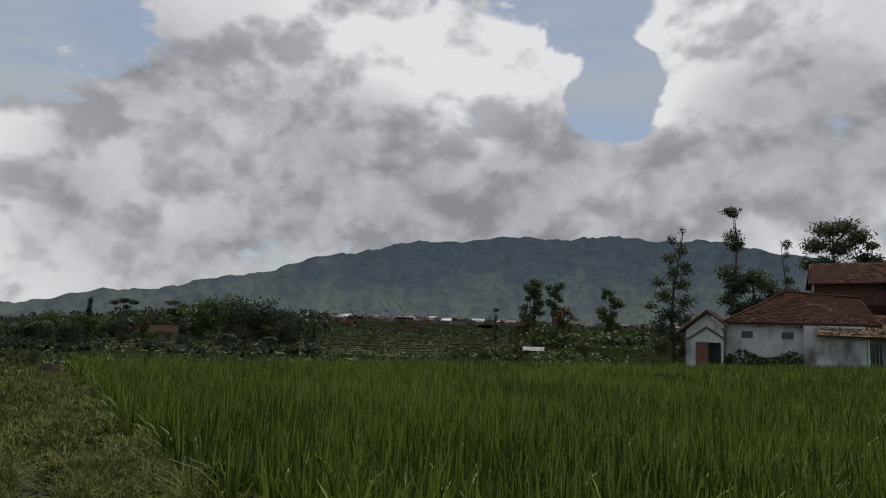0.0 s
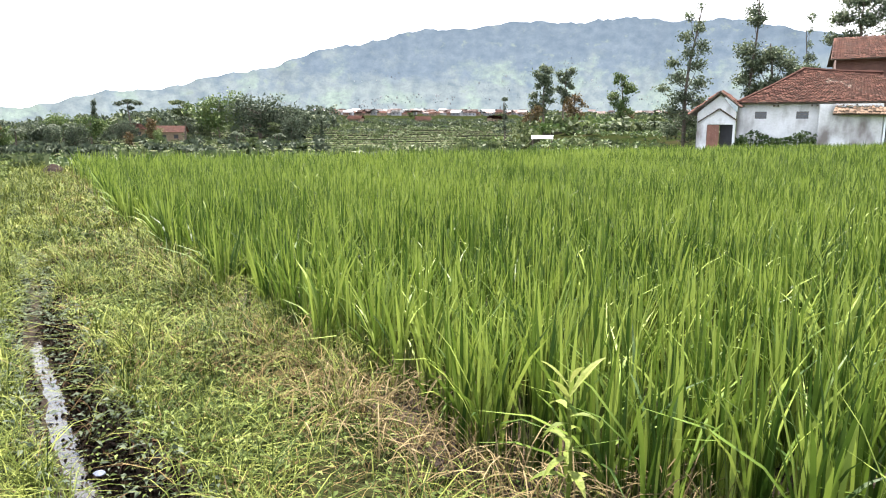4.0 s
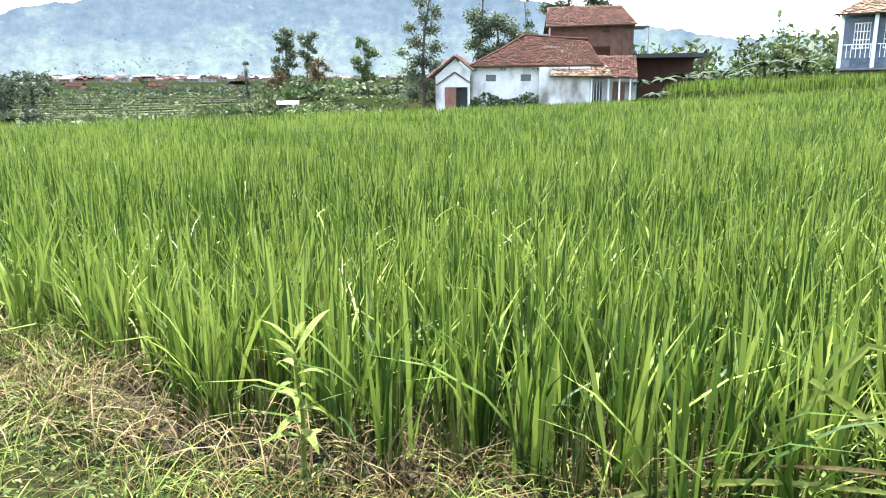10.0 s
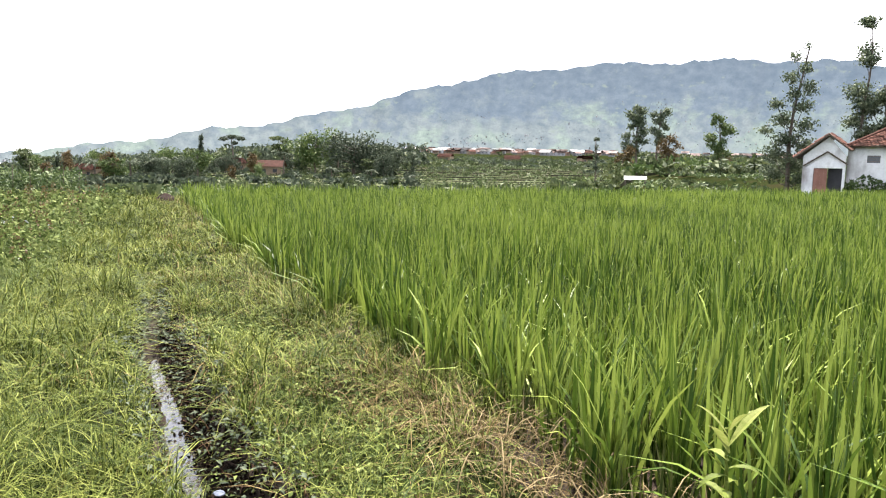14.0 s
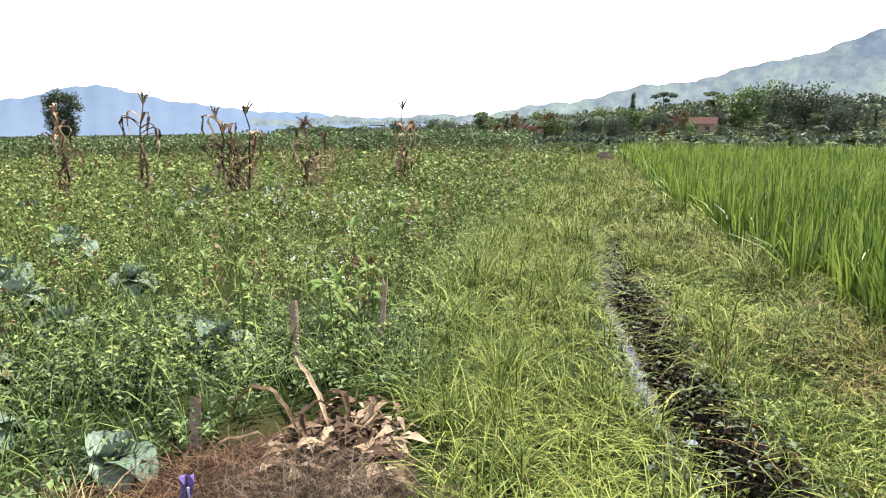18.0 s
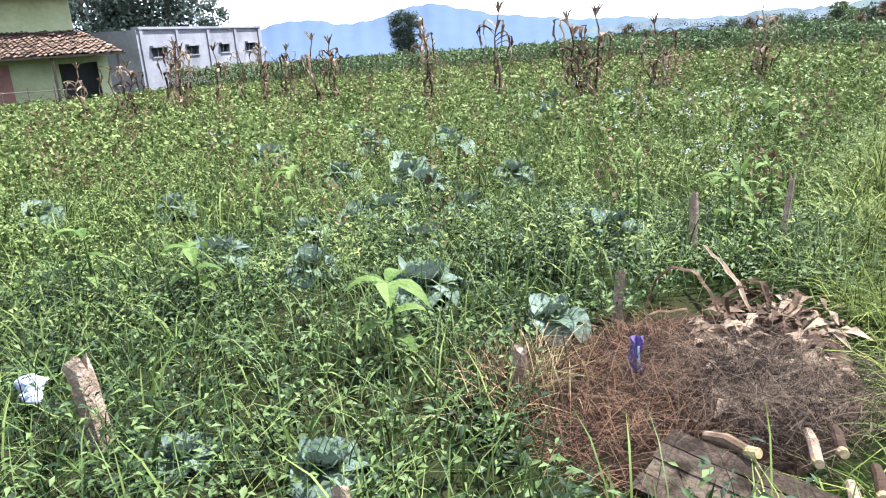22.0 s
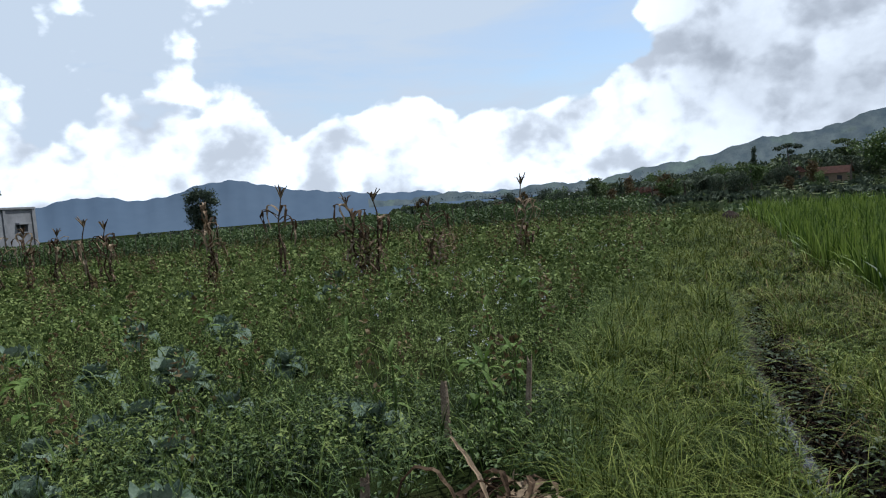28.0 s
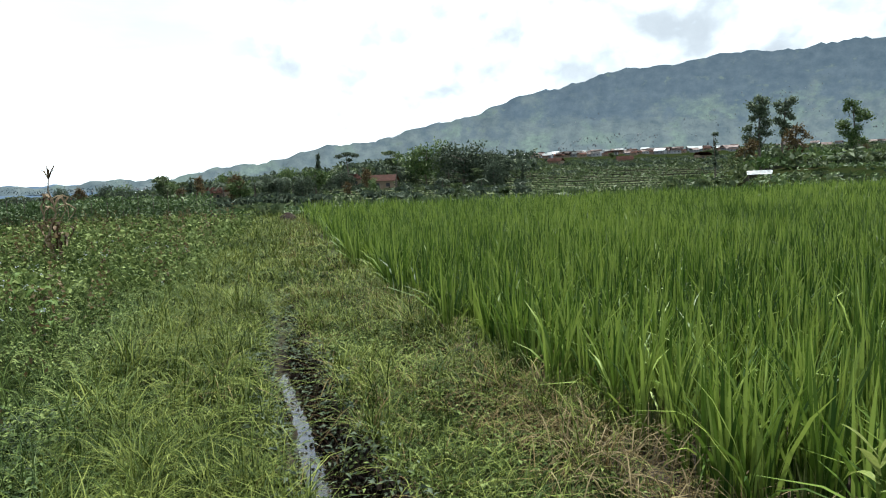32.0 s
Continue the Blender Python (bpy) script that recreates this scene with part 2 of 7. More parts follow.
M["grass"] = material("grass_blade", [(0.018, 0.03, 0.005), (0.06, 0.08, 0.014), (0.13, 0.148, 0.034)], 0.5, 0.6, through=0.15, random=0.9, spread=0.65, spec=0.05)
M["field_blade"] = material("field_grass_blade", [(0.018, 0.032, 0.007), (0.048, 0.072, 0.016), (0.1, 0.128, 0.036)], 0.5, 0.6, through=0.15, random=0.9, spread=0.65, spec=0.05)
M["grass_dry"] = material("dry_grass", [(0.045, 0.03, 0.011), (0.085, 0.058, 0.021), (0.135, 0.1, 0.04)], 2, 0.8, through=0.2, random=0.7, spec=0.12)
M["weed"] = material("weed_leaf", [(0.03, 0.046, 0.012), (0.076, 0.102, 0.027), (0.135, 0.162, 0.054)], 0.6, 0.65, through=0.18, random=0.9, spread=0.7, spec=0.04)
# Darker than the weed green: shade among near plants is put into it.
M["herb"] = material("shaded_herb_leaf", [(0.006, 0.013, 0.003), (0.024, 0.043, 0.011), (0.068, 0.096, 0.029)], 0.9, 0.55, through=0.1, random=0.95, spread=0.6, spec=0.1)
M["broad"] = material("broad_leaf", [(0.042, 0.072, 0.013), (0.066, 0.103, 0.022), (0.105, 0.145, 0.038)], 9, 0.55, 0.4, 60, through=0.3, random=0.4, spec=0.08)
M["pale_weed"] = material("yellow_green_leaf", [(0.075, 0.1, 0.018), (0.12, 0.15, 0.03), (0.17, 0.19, 0.055)], 9, 0.55, 0.3, 60, through=0.3, random=0.4, spec=0.08)
M["sheath"] = material("shaded_rice_sheath", [(0.02, 0.032, 0.007), (0.04, 0.055, 0.013), (0.075, 0.08, 0.024)], 2, 0.6, through=0.1, random=0.7, spec=0.08)
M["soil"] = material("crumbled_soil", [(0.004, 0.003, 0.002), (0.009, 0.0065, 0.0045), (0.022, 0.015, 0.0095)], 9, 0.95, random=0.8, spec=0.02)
M["cabbage"] = material("cabbage_leaf", [(0.05, 0.074, 0.05), (0.076, 0.104, 0.073), (0.115, 0.144, 0.108)], 9, 0.65, 0.5, 30, through=0.15, random=0.5, spec=0.08)
M["flower"] = material("white_petal", [(0.28, 0.3, 0.32), (0.42, 0.43, 0.46)], 9, 0.7, through=0.2)
M["corn"] = material("dry_maize", [(0.035, 0.021, 0.012), (0.1, 0.066, 0.04), (0.205, 0.152, 0.1)], 3, 0.8, 0.3, 60, through=0.2, random=0.9, spec=0.1)
M["litter"] = material("brown_litter", [(0.005, 0.0025, 0.0015), (0.022, 0.011, 0.007), (0.09, 0.053, 0.03)], 4, 0.9, through=0.06, random=1.0, spread=0.6, spec=0.06)
M["root"] = material("grey_brown_root", [(0.005, 0.0035, 0.0025), (0.018, 0.012, 0.008), (0.075, 0.054, 0.036)], 4, 0.9, random=1.0, spread=0.6, spec=0.06)
M["straw"] = material("straw", [(0.03, 0.019, 0.009), (0.12, 0.083, 0.036), (0.25, 0.185, 0.095)], 4, 0.75, through=0.12, random=0.9, spread=0.6, spec=0.1)
M["wood"] = material("weathered_wood", [(0.035, 0.025, 0.017), (0.07, 0.052, 0.037), (0.12, 0.095, 0.072)], 12, 0.85, 0.7, 70)
M["plank"] = material("old_plank", [(0.014, 0.01, 0.007), (0.036, 0.026, 0.018), (0.07, 0.052, 0.036)], 9, 0.9, 0.5, 60, spec=0.05, random=0.8, stain=((0.016, 0.012, 0.008), 9, 0.5, 0.62))
M["straw_pale"] = material("long_pale_straw", [(0.14, 0.1, 0.045), (0.22, 0.165, 0.085), (0.33, 0.26, 0.15)], 6, 0.75, through=0.25, random=0.5, spec=0.1)
M["stake"] = material("grey_brown_split_wood", [(0.1, 0.07, 0.045), (0.17, 0.125, 0.085), (0.26, 0.2, 0.145)], 14, 0.85, 0.7, 70, spec=0.15)
M["pith"] = material("pale_stalk_flesh", [(0.1, 0.068, 0.028), (0.2, 0.148, 0.07), (0.28, 0.22, 0.12)], 20, 0.8, 0.4, 60, spec=0.1)
M["purple"] = material("purple_wrapper", [(0.07, 0.045, 0.15), (0.2, 0.15, 0.3)], 25, 0.3)
M["scrap"] = material("muddy_grey_plastic", [(0.04, 0.05, 0.07), (0.12, 0.135, 0.18)], 30, 0.7, spec=0.1)
M["bag"] = material("white_plastic", [(0.14, 0.155, 0.2), (0.36, 0.38, 0.44)], 20, 0.4)
M["plaster"] = material("old_whitewash", [(0.44, 0.44, 0.43), (0.56, 0.56, 0.56), (0.64, 0.64, 0.65)], 1.2, 0.9, 0.3, 12, stain=((0.17, 0.15, 0.14), 0.8, 0.5, 0.68))
M["tile"] = material("clay_roof_tile", [(0.03, 0.014, 0.011), (0.056, 0.025, 0.019), (0.088, 0.043, 0.032)], 1.5, 0.9, 0.4, 30, random=0.6, stain=((0.04, 0.022, 0.017), 1.1, 0.54, 0.7), spec=0.05)
M["tile_old"] = material("mossy_roof_tile", [(0.06, 0.042, 0.03), (0.1, 0.066, 0.046), (0.16, 0.11, 0.078)], 1.5, 0.9, 0.4, 30, random=0.7, spec=0.05)
M["orange"] = material("orange_roof_tile", [(0.26, 0.1, 0.04), (0.36, 0.16, 0.07)], 2, 0.8, random=0.4)
M["brick"] = material("bare_brick", [(0.06, 0.028, 0.02), (0.085, 0.042, 0.031), (0.115, 0.06, 0.045)], 2.2, 0.9, 0.5, 20, random=0.5)
M["concrete"] = material("grey_render", [(0.1, 0.1, 0.107), (0.14, 0.14, 0.148), (0.18, 0.18, 0.188)], 0.8, 0.9, 0.3, 14, stain=((0.1, 0.1, 0.105), 0.7, 0.55, 0.72))
M["green_wall"] = material("pale_green_paint", [(0.2, 0.23, 0.11), (0.27, 0.29, 0.15), (0.33, 0.345, 0.2)], 0.9, 0.85)
# Dark interiors behind openings are painted near black; the lean-to roof shares it.
M["dark"] = material("dark_opening", [(0.012, 0.012, 0.014), (0.03, 0.03, 0.034)], 2, 0.6)
M["glass"] = material("window_glass", [(0.03, 0.04, 0.05), (0.06, 0.07, 0.09)], 1, 0.08, spec=0.6)
M["frame"] = material("white_frame_paint", [(0.7, 0.72, 0.74), (0.8, 0.82, 0.84)], 5, 0.6)
M["door"] = material("brown_door", [(0.14, 0.06, 0.04), (0.22, 0.1, 0.07)], 4, 0.6)
M["blue_tile"] = material("blue_grey_wall_tile", [(0.05, 0.075, 0.11), (0.09, 0.12, 0.17), (0.14, 0.17, 0.22)], 3, 0.25, random=0.5)
M["bark"] = material("bark", [(0.04, 0.03, 0.022), (0.075, 0.058, 0.044), (0.12, 0.1, 0.08)], 6, 0.9, 0.6, 25)
# Greyed and lightened: haze over the valley woods is in this colour.
M["leaf_dark"] = material("dark_tree_leaf", [(0.027, 0.037, 0.024), (0.046, 0.06, 0.038), (0.078, 0.094, 0.062)], 0.4, 0.6, through=0.18, random=0.6, spec=0.05)
# Leaf green lightened to carry haze over trees by the houses.
M["leaf_airy"] = material("airy_tree_leaf", [(0.036, 0.05, 0.03), (0.066, 0.086, 0.048), (0.115, 0.138, 0.082)], 0.4, 0.6, through=0.28, random=0.7, spec=0.1)
# Paled grey-green: smoke haze by the storehouse is put into the leaf colour.
M["leaf_smoky"] = material("smoke_hazed_bamboo_leaf", [(0.04, 0.056, 0.04), (0.075, 0.098, 0.07), (0.13, 0.155, 0.115)], 0.4, 0.6, through=0.25, random=0.7, spec=0.1)
M["leaf_mid"] = material("tree_leaf", [(0.032, 0.046, 0.02), (0.054, 0.072, 0.03), (0.088, 0.106, 0.047)], 0.4, 0.6, through=0.2, random=0.6, spec=0.08)
M["leaf_yellow"] = material("light_tree_leaf", [(0.036, 0.062, 0.018), (0.06, 0.09, 0.027), (0.1, 0.13, 0.044)], 0.4, 0.6, through=0.2, random=0.6, spec=0.12)
M["leaf_red"] = material("rusty_tree_leaf", [(0.042, 0.03, 0.014), (0.078, 0.054, 0.024), (0.125, 0.092, 0.042)], 0.4, 0.6, through=0.3, random=0.6, spec=0.1)
M["banana"] = material("banana_leaf", [(0.011, 0.02, 0.008), (0.019, 0.031, 0.013), (0.036, 0.052, 0.024)], 2, 0.75, through=0.15, random=0.5, spec=0.12)
M["hedge"] = material("bean_row_leaf", [(0.026, 0.044, 0.014), (0.05, 0.078, 0.026), (0.09, 0.12, 0.044)], 0.5, 0.6, through=0.18, random=0.6, spec=0.12)
M["white_roof"] = material("white_sheet_roof", [(0.22, 0.23, 0.24), (0.34, 0.35, 0.36)], 2, 0.6)
M["pink_roof"] = material("faded_clay_roof", [(0.06, 0.038, 0.034), (0.1, 0.066, 0.059), (0.17, 0.127, 0.117)], 0.3, 0.9, random=0.8)
M["far_wall"] = material("pale_house_wall", [(0.12, 0.117, 0.115), (0.26, 0.255, 0.255)], 0.3, 0.9, random=0.8)
M["metal"] = material("grey_steel", [(0.25, 0.25, 0.26), (0.35, 0.35, 0.36)], 6, 0.5, metal=0.7)


def mountain_material():
    """Forest above, fields and clearings below, blued by air haze put into the colours; the pattern follows bearing and
    height, as spurs and gullies run downhill.
    """
    m = bpy.data.materials.new("hazed_forested_mountain")
    m.use_nodes = True
    n, l = m.node_tree.nodes, m.node_tree.links
    b = n["Principled BSDF"]
    b.inputs["Roughness"].default_value, b.inputs["Specular IOR Level"].default_value = 1.0, 0.0

    def calc(op, x, y=None):
        k = n.new("ShaderNodeMath")
        k.operation = op
        for i, v in enumerate((x, y)):
            if v is None:
                continue
            if isinstance(v, (int, float)):
                k.inputs[i].default_value = v
            else:
                l.new(v, k.inputs[i])
        return k.outputs[0]
    sep = n.new("ShaderNodeSeparateXYZ")
    l.new(n.new("ShaderNodeTexCoord").outputs["Object"], sep.inputs[0])
    x, y, z = sep.outputs
    bearing = calc("ARCTAN2", x, y)
    reach = calc("SQRT", calc("ADD", calc("MULTIPLY", x, x), calc("MULTIPLY", y, y)))
    height = calc("DIVIDE", z, reach)
    com = n.new("ShaderNodeCombineXYZ")
    l.new(bearing, com.inputs[0])
    l.new(calc("MULTIPLY", height, 1.3), com.inputs[1])

    def tex(scale, detail, rough=0.6):
        t = n.new("ShaderNodeTexNoise")
        t.inputs["Scale"].default_value, t.inputs["Detail"].default_value, t.inputs["Roughness"].default_value = scale, detail, rough
        l.new(com.outputs[0], t.inputs["Vector"])
        return t.outputs[0]

    def spread(v, lo, hi):
        r = n.new("ShaderNodeMapRange")
        r.inputs["From Min"].default_value, r.inputs["From Max"].default_value = lo, hi
        l.new(v, r.inputs[0])
        return r.outputs[0]

    def blend(f, a, c):
        k = n.new("ShaderNodeMix")
        k.data_type = "RGBA"
        l.new(f, k.inputs[0])
        for i, v in ((6, a), (7, c)):
            if isinstance(v, tuple):
                k.inputs[i].default_value = (*v, 1)
            else:
                l.new(v, k.inputs[i])
        return k.outputs[2]
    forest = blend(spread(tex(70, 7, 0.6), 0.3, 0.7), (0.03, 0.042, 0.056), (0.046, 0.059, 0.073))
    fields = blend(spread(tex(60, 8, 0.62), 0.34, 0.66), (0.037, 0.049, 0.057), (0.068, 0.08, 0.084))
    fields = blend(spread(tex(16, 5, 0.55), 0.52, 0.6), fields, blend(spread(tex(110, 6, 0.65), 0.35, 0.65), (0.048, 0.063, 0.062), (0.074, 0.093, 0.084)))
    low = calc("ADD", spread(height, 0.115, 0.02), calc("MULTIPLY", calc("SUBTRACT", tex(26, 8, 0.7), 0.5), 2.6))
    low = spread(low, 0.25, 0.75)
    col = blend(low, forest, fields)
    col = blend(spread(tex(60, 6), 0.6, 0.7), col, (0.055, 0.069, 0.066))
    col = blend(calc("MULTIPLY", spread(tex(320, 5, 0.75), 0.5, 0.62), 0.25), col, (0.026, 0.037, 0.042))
    l.new(col, b.inputs["Base Color"])
    return m


M["mountain"] = mountain_material()
# Blue-grey leaf tone with the slope's haze mixed into it.
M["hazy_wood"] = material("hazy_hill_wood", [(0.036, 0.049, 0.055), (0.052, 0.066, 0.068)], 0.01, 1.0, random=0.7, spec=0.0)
# The blue is distance haze, painted as base colour.
M["range"] = material("hazed_distant_range", [(0.05, 0.07, 0.101), (0.06, 0.081, 0.112)], 0.002, 1.0, spec=0.0)
# House walls dulled by haze in their base colour.
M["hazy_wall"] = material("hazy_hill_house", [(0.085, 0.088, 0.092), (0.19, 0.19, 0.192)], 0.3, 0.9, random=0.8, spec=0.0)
M["bank"] = material("earth_bank", [(0.016, 0.017, 0.01), (0.03, 0.03, 0.018), (0.06, 0.055, 0.036)], 0.25, 0.95, spec=0.0)
M["terrace"] = material("terrace_turf", [(0.05, 0.066, 0.032), (0.078, 0.09, 0.046), (0.12, 0.115, 0.075)], 0.12, 0.95, spec=0.0)


def water_material():
    m = bpy.data.materials.new("ditch_water")
    m.use_nodes = True
    n, l = m.node_tree.nodes, m.node_tree.links
    b = n["Principled BSDF"]
    b.inputs["Base Color"].default_value = (0.035, 0.03, 0.024, 1)
    b.inputs["Roughness"].default_value = 0.06
    b.inputs["Specular IOR Level"].default_value = 0.6
    bp, t = n.new("ShaderNodeBump"), n.new("ShaderNodeTexNoise")
    t.inputs["Scale"].default_value, t.inputs["Detail"].default_value = 14, 3
    l.new(t.outputs[0], bp.inputs["Height"])
    bp.inputs["Strength"].default_value, bp.inputs["Distance"].default_value = 0.25, 0.02
    l.new(bp.outputs[0], b.inputs["Normal"])
    return m


M["water"] = water_material()

# ---- mesh helpers ----
rng = np.random.default_rng(7)


def sheet(name, verts, quads=None, tris=None, mat=None, smooth=False):
    """A mesh from arrays of vertices, four-cornered and three-cornered faces."""
    me = bpy.data.meshes.new(name)
    verts = np.asarray(verts, np.float32).reshape(-1, 3)
    quads = np.zeros((0, 4), np.int32) if quads is None else np.asarray(quads, np.int32).reshape(-1, 4)
    tris = np.zeros((0, 3), np.int32) if tris is None else np.asarray(tris, np.int32).reshape(-1, 3)
    me.vertices.add(len(verts))
    me.vertices.foreach_set("co", verts.ravel())
    loops = np.concatenate([quads.ravel(), tris.ravel()])
    me.loops.add(len(loops))
    me.loops.foreach_set("vertex_index", loops)
    starts = np.concatenate([np.arange(len(quads)) * 4, len(quads) * 4 + np.arange(len(tris)) * 3]).astype(np.int32)
    me.polygons.add(len(starts))
    me.polygons.foreach_set("loop_start", starts)
    me.update(calc_edges=True)
    me.validate()
    if smooth:
        me.polygons.foreach_set("use_smooth", np.ones(len(starts), bool))
    if mat:
        me.materials.append(mat)
    return me


def under(ob, parent):
    ob.parent = parent
    return ob


def part(name, bm, mat, parent, label=""):
    """One mesh object from a bmesh, under a thing or a part."""
    me = bpy.data.meshes.new(name)
    bm.to_mesh(me)
    bm.free()
    me.materials.append(mat)
    ob = new(name, me)
    ob.parent = parent
    if label:
        ob["label"] = label
    return ob


def part_mesh(name, me, parent, label=""):
    ob = new(name, me)
    ob.parent = parent
    if label:
        ob["label"] = label
    return ob


def thing(name, m, label, category, group="", kind=""):
    ob = new(name)
    ob.empty_display_size = 0.2
    ob.matrix_world = m
    return tagged(ob, label, category, group, kind)


def box(x0, x1, y0, y1, z0, z1, bm=None, bevel=0.0):
    bm = bm or bmesh.new()
    vs = [bm.verts.new((x, y, z)) for z in (z0, z1) for x, y in ((x0, y0), (x1, y0), (x1, y1), (x0, y1))]
    for f in ((3, 2, 1, 0), (4, 5, 6, 7), (0, 1, 5, 4), (1, 2, 6, 5), (2, 3, 7, 6), (3, 0, 4, 7)):
        bm.faces.new([vs[i] for i in f])
    if bevel:
        bmesh.ops.bevel(bm, geom=bm.edges[:], offset=bevel, segments=1, affect="EDGES")
    return bm


def tube(points, radii, sides=7, bm=None):
    """A tapered, bent stem through points."""
    bm = bm or bmesh.new()
    points = [Vector(p) for p in points]
    rings = []
    for i, p in enumerate(points):
        d = (points[min(i + 1, len(points) - 1)] - points[max(i - 1, 0)]).normalized()
        a = d.orthogonal().normalized()
        b = d.cross(a)
        rings.append([bm.verts.new(p + (a * math.cos(2 * math.pi * k / sides) + b * math.sin(2 * math.pi * k / sides)) * radii[i]) for k in range(sides)])
    for r, s in zip(rings, rings[1:]):
        for k in range(sides):
            bm.faces.new((r[k], r[(k + 1) % sides], s[(k + 1) % sides], s[k]))
    bm.faces.new(rings[-1])
    bm.faces.new(rings[0][::-1])
    return bm


def at(az, d, z=0.0):
    """A place by its bearing to the right of +y, in degrees, and its distance."""
    return Vector((d * math.sin(radians(az)), d * math.cos(radians(az)), z))


def blades(base, height, lean, width, segs=3, bend=0.5, rg=rng):
    """Grass blades: arrays of base points, heights, leans (share of the height) and widths -> vertices, quads, tris."""
    n = len(base)
    yaw = rg.uniform(0, 2 * np.pi, n)
    d = np.stack([np.cos(yaw), np.sin(yaw), np.zeros(n)], -1)
    side_yaw = yaw + np.pi / 2 + rg.uniform(-0.9, 0.9, n)
    s = np.stack([np.cos(side_yaw), np.sin(side_yaw), np.zeros(n)], -1)
    vs = []
    for k in range(segs + 1):
        q = k / segs
        c = base + d * (lean * height * (0.35 * q + 0.65 * q ** 2.2))[:, None]
        c = c.copy()
        c[:, 2] = base[:, 2] + height * (q - bend * lean * q ** 2.6)
        if k < segs:
            w = width * (0.75 + 0.5 * q - 0.75 * q * q) * 0.5
            vs += [c - s * w[:, None], c + s * w[:, None]]
        else:
            vs.append(c)
    per = 2 * segs + 1
    v = np.stack(vs, 1).reshape(-1, 3)
    o = (np.arange(n) * per)[:, None]
    quads = np.concatenate([o + np.array([[2 * k, 2 * k + 1, 2 * k + 3, 2 * k + 2]]) for k in range(segs - 1)], 0) if segs > 1 else None
    tris = o + np.array([[2 * segs - 2, 2 * segs - 1, 2 * segs]])
    return v, quads, tris


def leaves(base, direction, length, width, droop=0.3, rg=rng):
    """Pointed leaves folded along the middle: 6 vertices, 4 faces each."""
    n = len(base)
    d = direction / np.linalg.norm(direction, axis=1, keepdims=True)
    side = np.cross(d, np.array([0, 0, 1.0]) + rg.normal(0, 0.35, (n, 3)))
    side /= np.linalg.norm(side, axis=1, keepdims=True) + 1e-9
    nrm = np.cross(side, d)
    L, Wd = length[:, None], width[:, None]
    mid = base + d * L * 0.45
    tip = base + d * L - np.array([0, 0, 1.0]) * L * droop
    a = mid + side * Wd * 0.5 + nrm * Wd * 0.16
    b = mid - side * Wd * 0.5 + nrm * Wd * 0.16
    v = np.stack([base, a, mid - nrm * 0.02 * L, b, tip], 1).reshape(-1, 3)
    o = (np.arange(n) * 5)[:, None]
    tris = np.concatenate([o + np.array([[0, 1, 2]]), o + np.array([[1, 4, 2]]), o + np.array([[0, 2, 3]]), o + np.array([[2, 4, 3]])], 0)
    return v, None, tris


def flecks(centre, size, rg=rng, flat=0.0):
    """Small leaf sprays, each one bent diamond, turned at random."""
    n = len(centre)
    a = rg.normal(0, 1, (n, 3))
    a[:, 2] *= 1 - flat
    a /= np.linalg.norm(a, axis=1, keepdims=True)
    b = np.cross(a, rg.normal(0, 1, (n, 3)))
    b /= np.linalg.norm(b, axis=1, keepdims=True)
    c = np.cross(a, b)
    s = size[:, None]
    v = np.stack([centre - a * s, centre - b * s * 0.55 + c * s * 0.2, centre + a * s, centre + b * s * 0.55 + c * s * 0.2], 1).reshape(-1, 3)
    o = (np.arange(n) * 4)[:, None]
    tris = np.concatenate([o + np.array([[0, 1, 2]]), o + np.array([[0, 2, 3]])], 0)
    return v, None, tris


def merge(*packs):
    vs, qs, ts, off = [], [], [], 0
    for v, q, t in packs:
        vs.append(v)
        if q is not None:
            qs.append(np.asarray(q) + off)
        if t is not None:
            ts.append(np.asarray(t) + off)
        off += len(v)
    return np.concatenate(vs), (np.concatenate(qs) if qs else None), (np.concatenate(ts) if ts else None)


def stuff(name, pack, mat, label, category):
    ob = new(name, sheet(name, *pack, mat))
    return tagged(ob, label, category, kind="stuff")


def smooth(a, b, v):
    q = np.clip((v - a) / (b - a), 0, 1)
    return q * q * (3 - 2 * q)


def wave(x, y, f, seed=0.0):
    """Cheap smooth unevenness."""
    return (np.sin(x * f + 1.3 * seed) * np.cos(y * f * 1.17 + seed) + 0.5 * np.sin(x * f * 2.3 + y * f * 1.9 + seed)) / 1.5

# ---- the lie of the land ----


def ditch_x(y):
    return np.interp(y, (-5, 2.6, 3.5, 4.2, 5.2, 6.5, 7.2, 9.2, 24), (1.1, 0.58, 0.45, 0.34, 0.2, 0.07, 0.02, -0.08, -0.25)) + 0.02 * np.sin(y * 2.3 + 1)


def rice_edge(y):
    """Where the paddy begins, to the right of the bund."""
    return np.interp(y, (-14, 0.2, 1.2, 2.1, 2.5, 2.9, 4, 5, 6, 8.3, 12, 23, 28), (16, 3.55, 2.75, 2.42, 2.14, 1.98, 1.87, 1.76, 1.56, 1.3, 1.02, 0.55, 0.4))


def path_edge(y):
    """Where the grass path ends and the vegetable field begins."""
    return np.interp(y, (-5, 2.5, 3.5, 5, 8, 14, 27), (-0.75, -0.72, -0.9, -1.2, -1.43, -1.55, -1.5)) + 0.09 * wave(y, y, 1.3)


def rise(x, y):
    return 1.5 * smooth(8, 52, x - 1.1 * y) * (1 - 0.3 * smooth(2, -4, y))


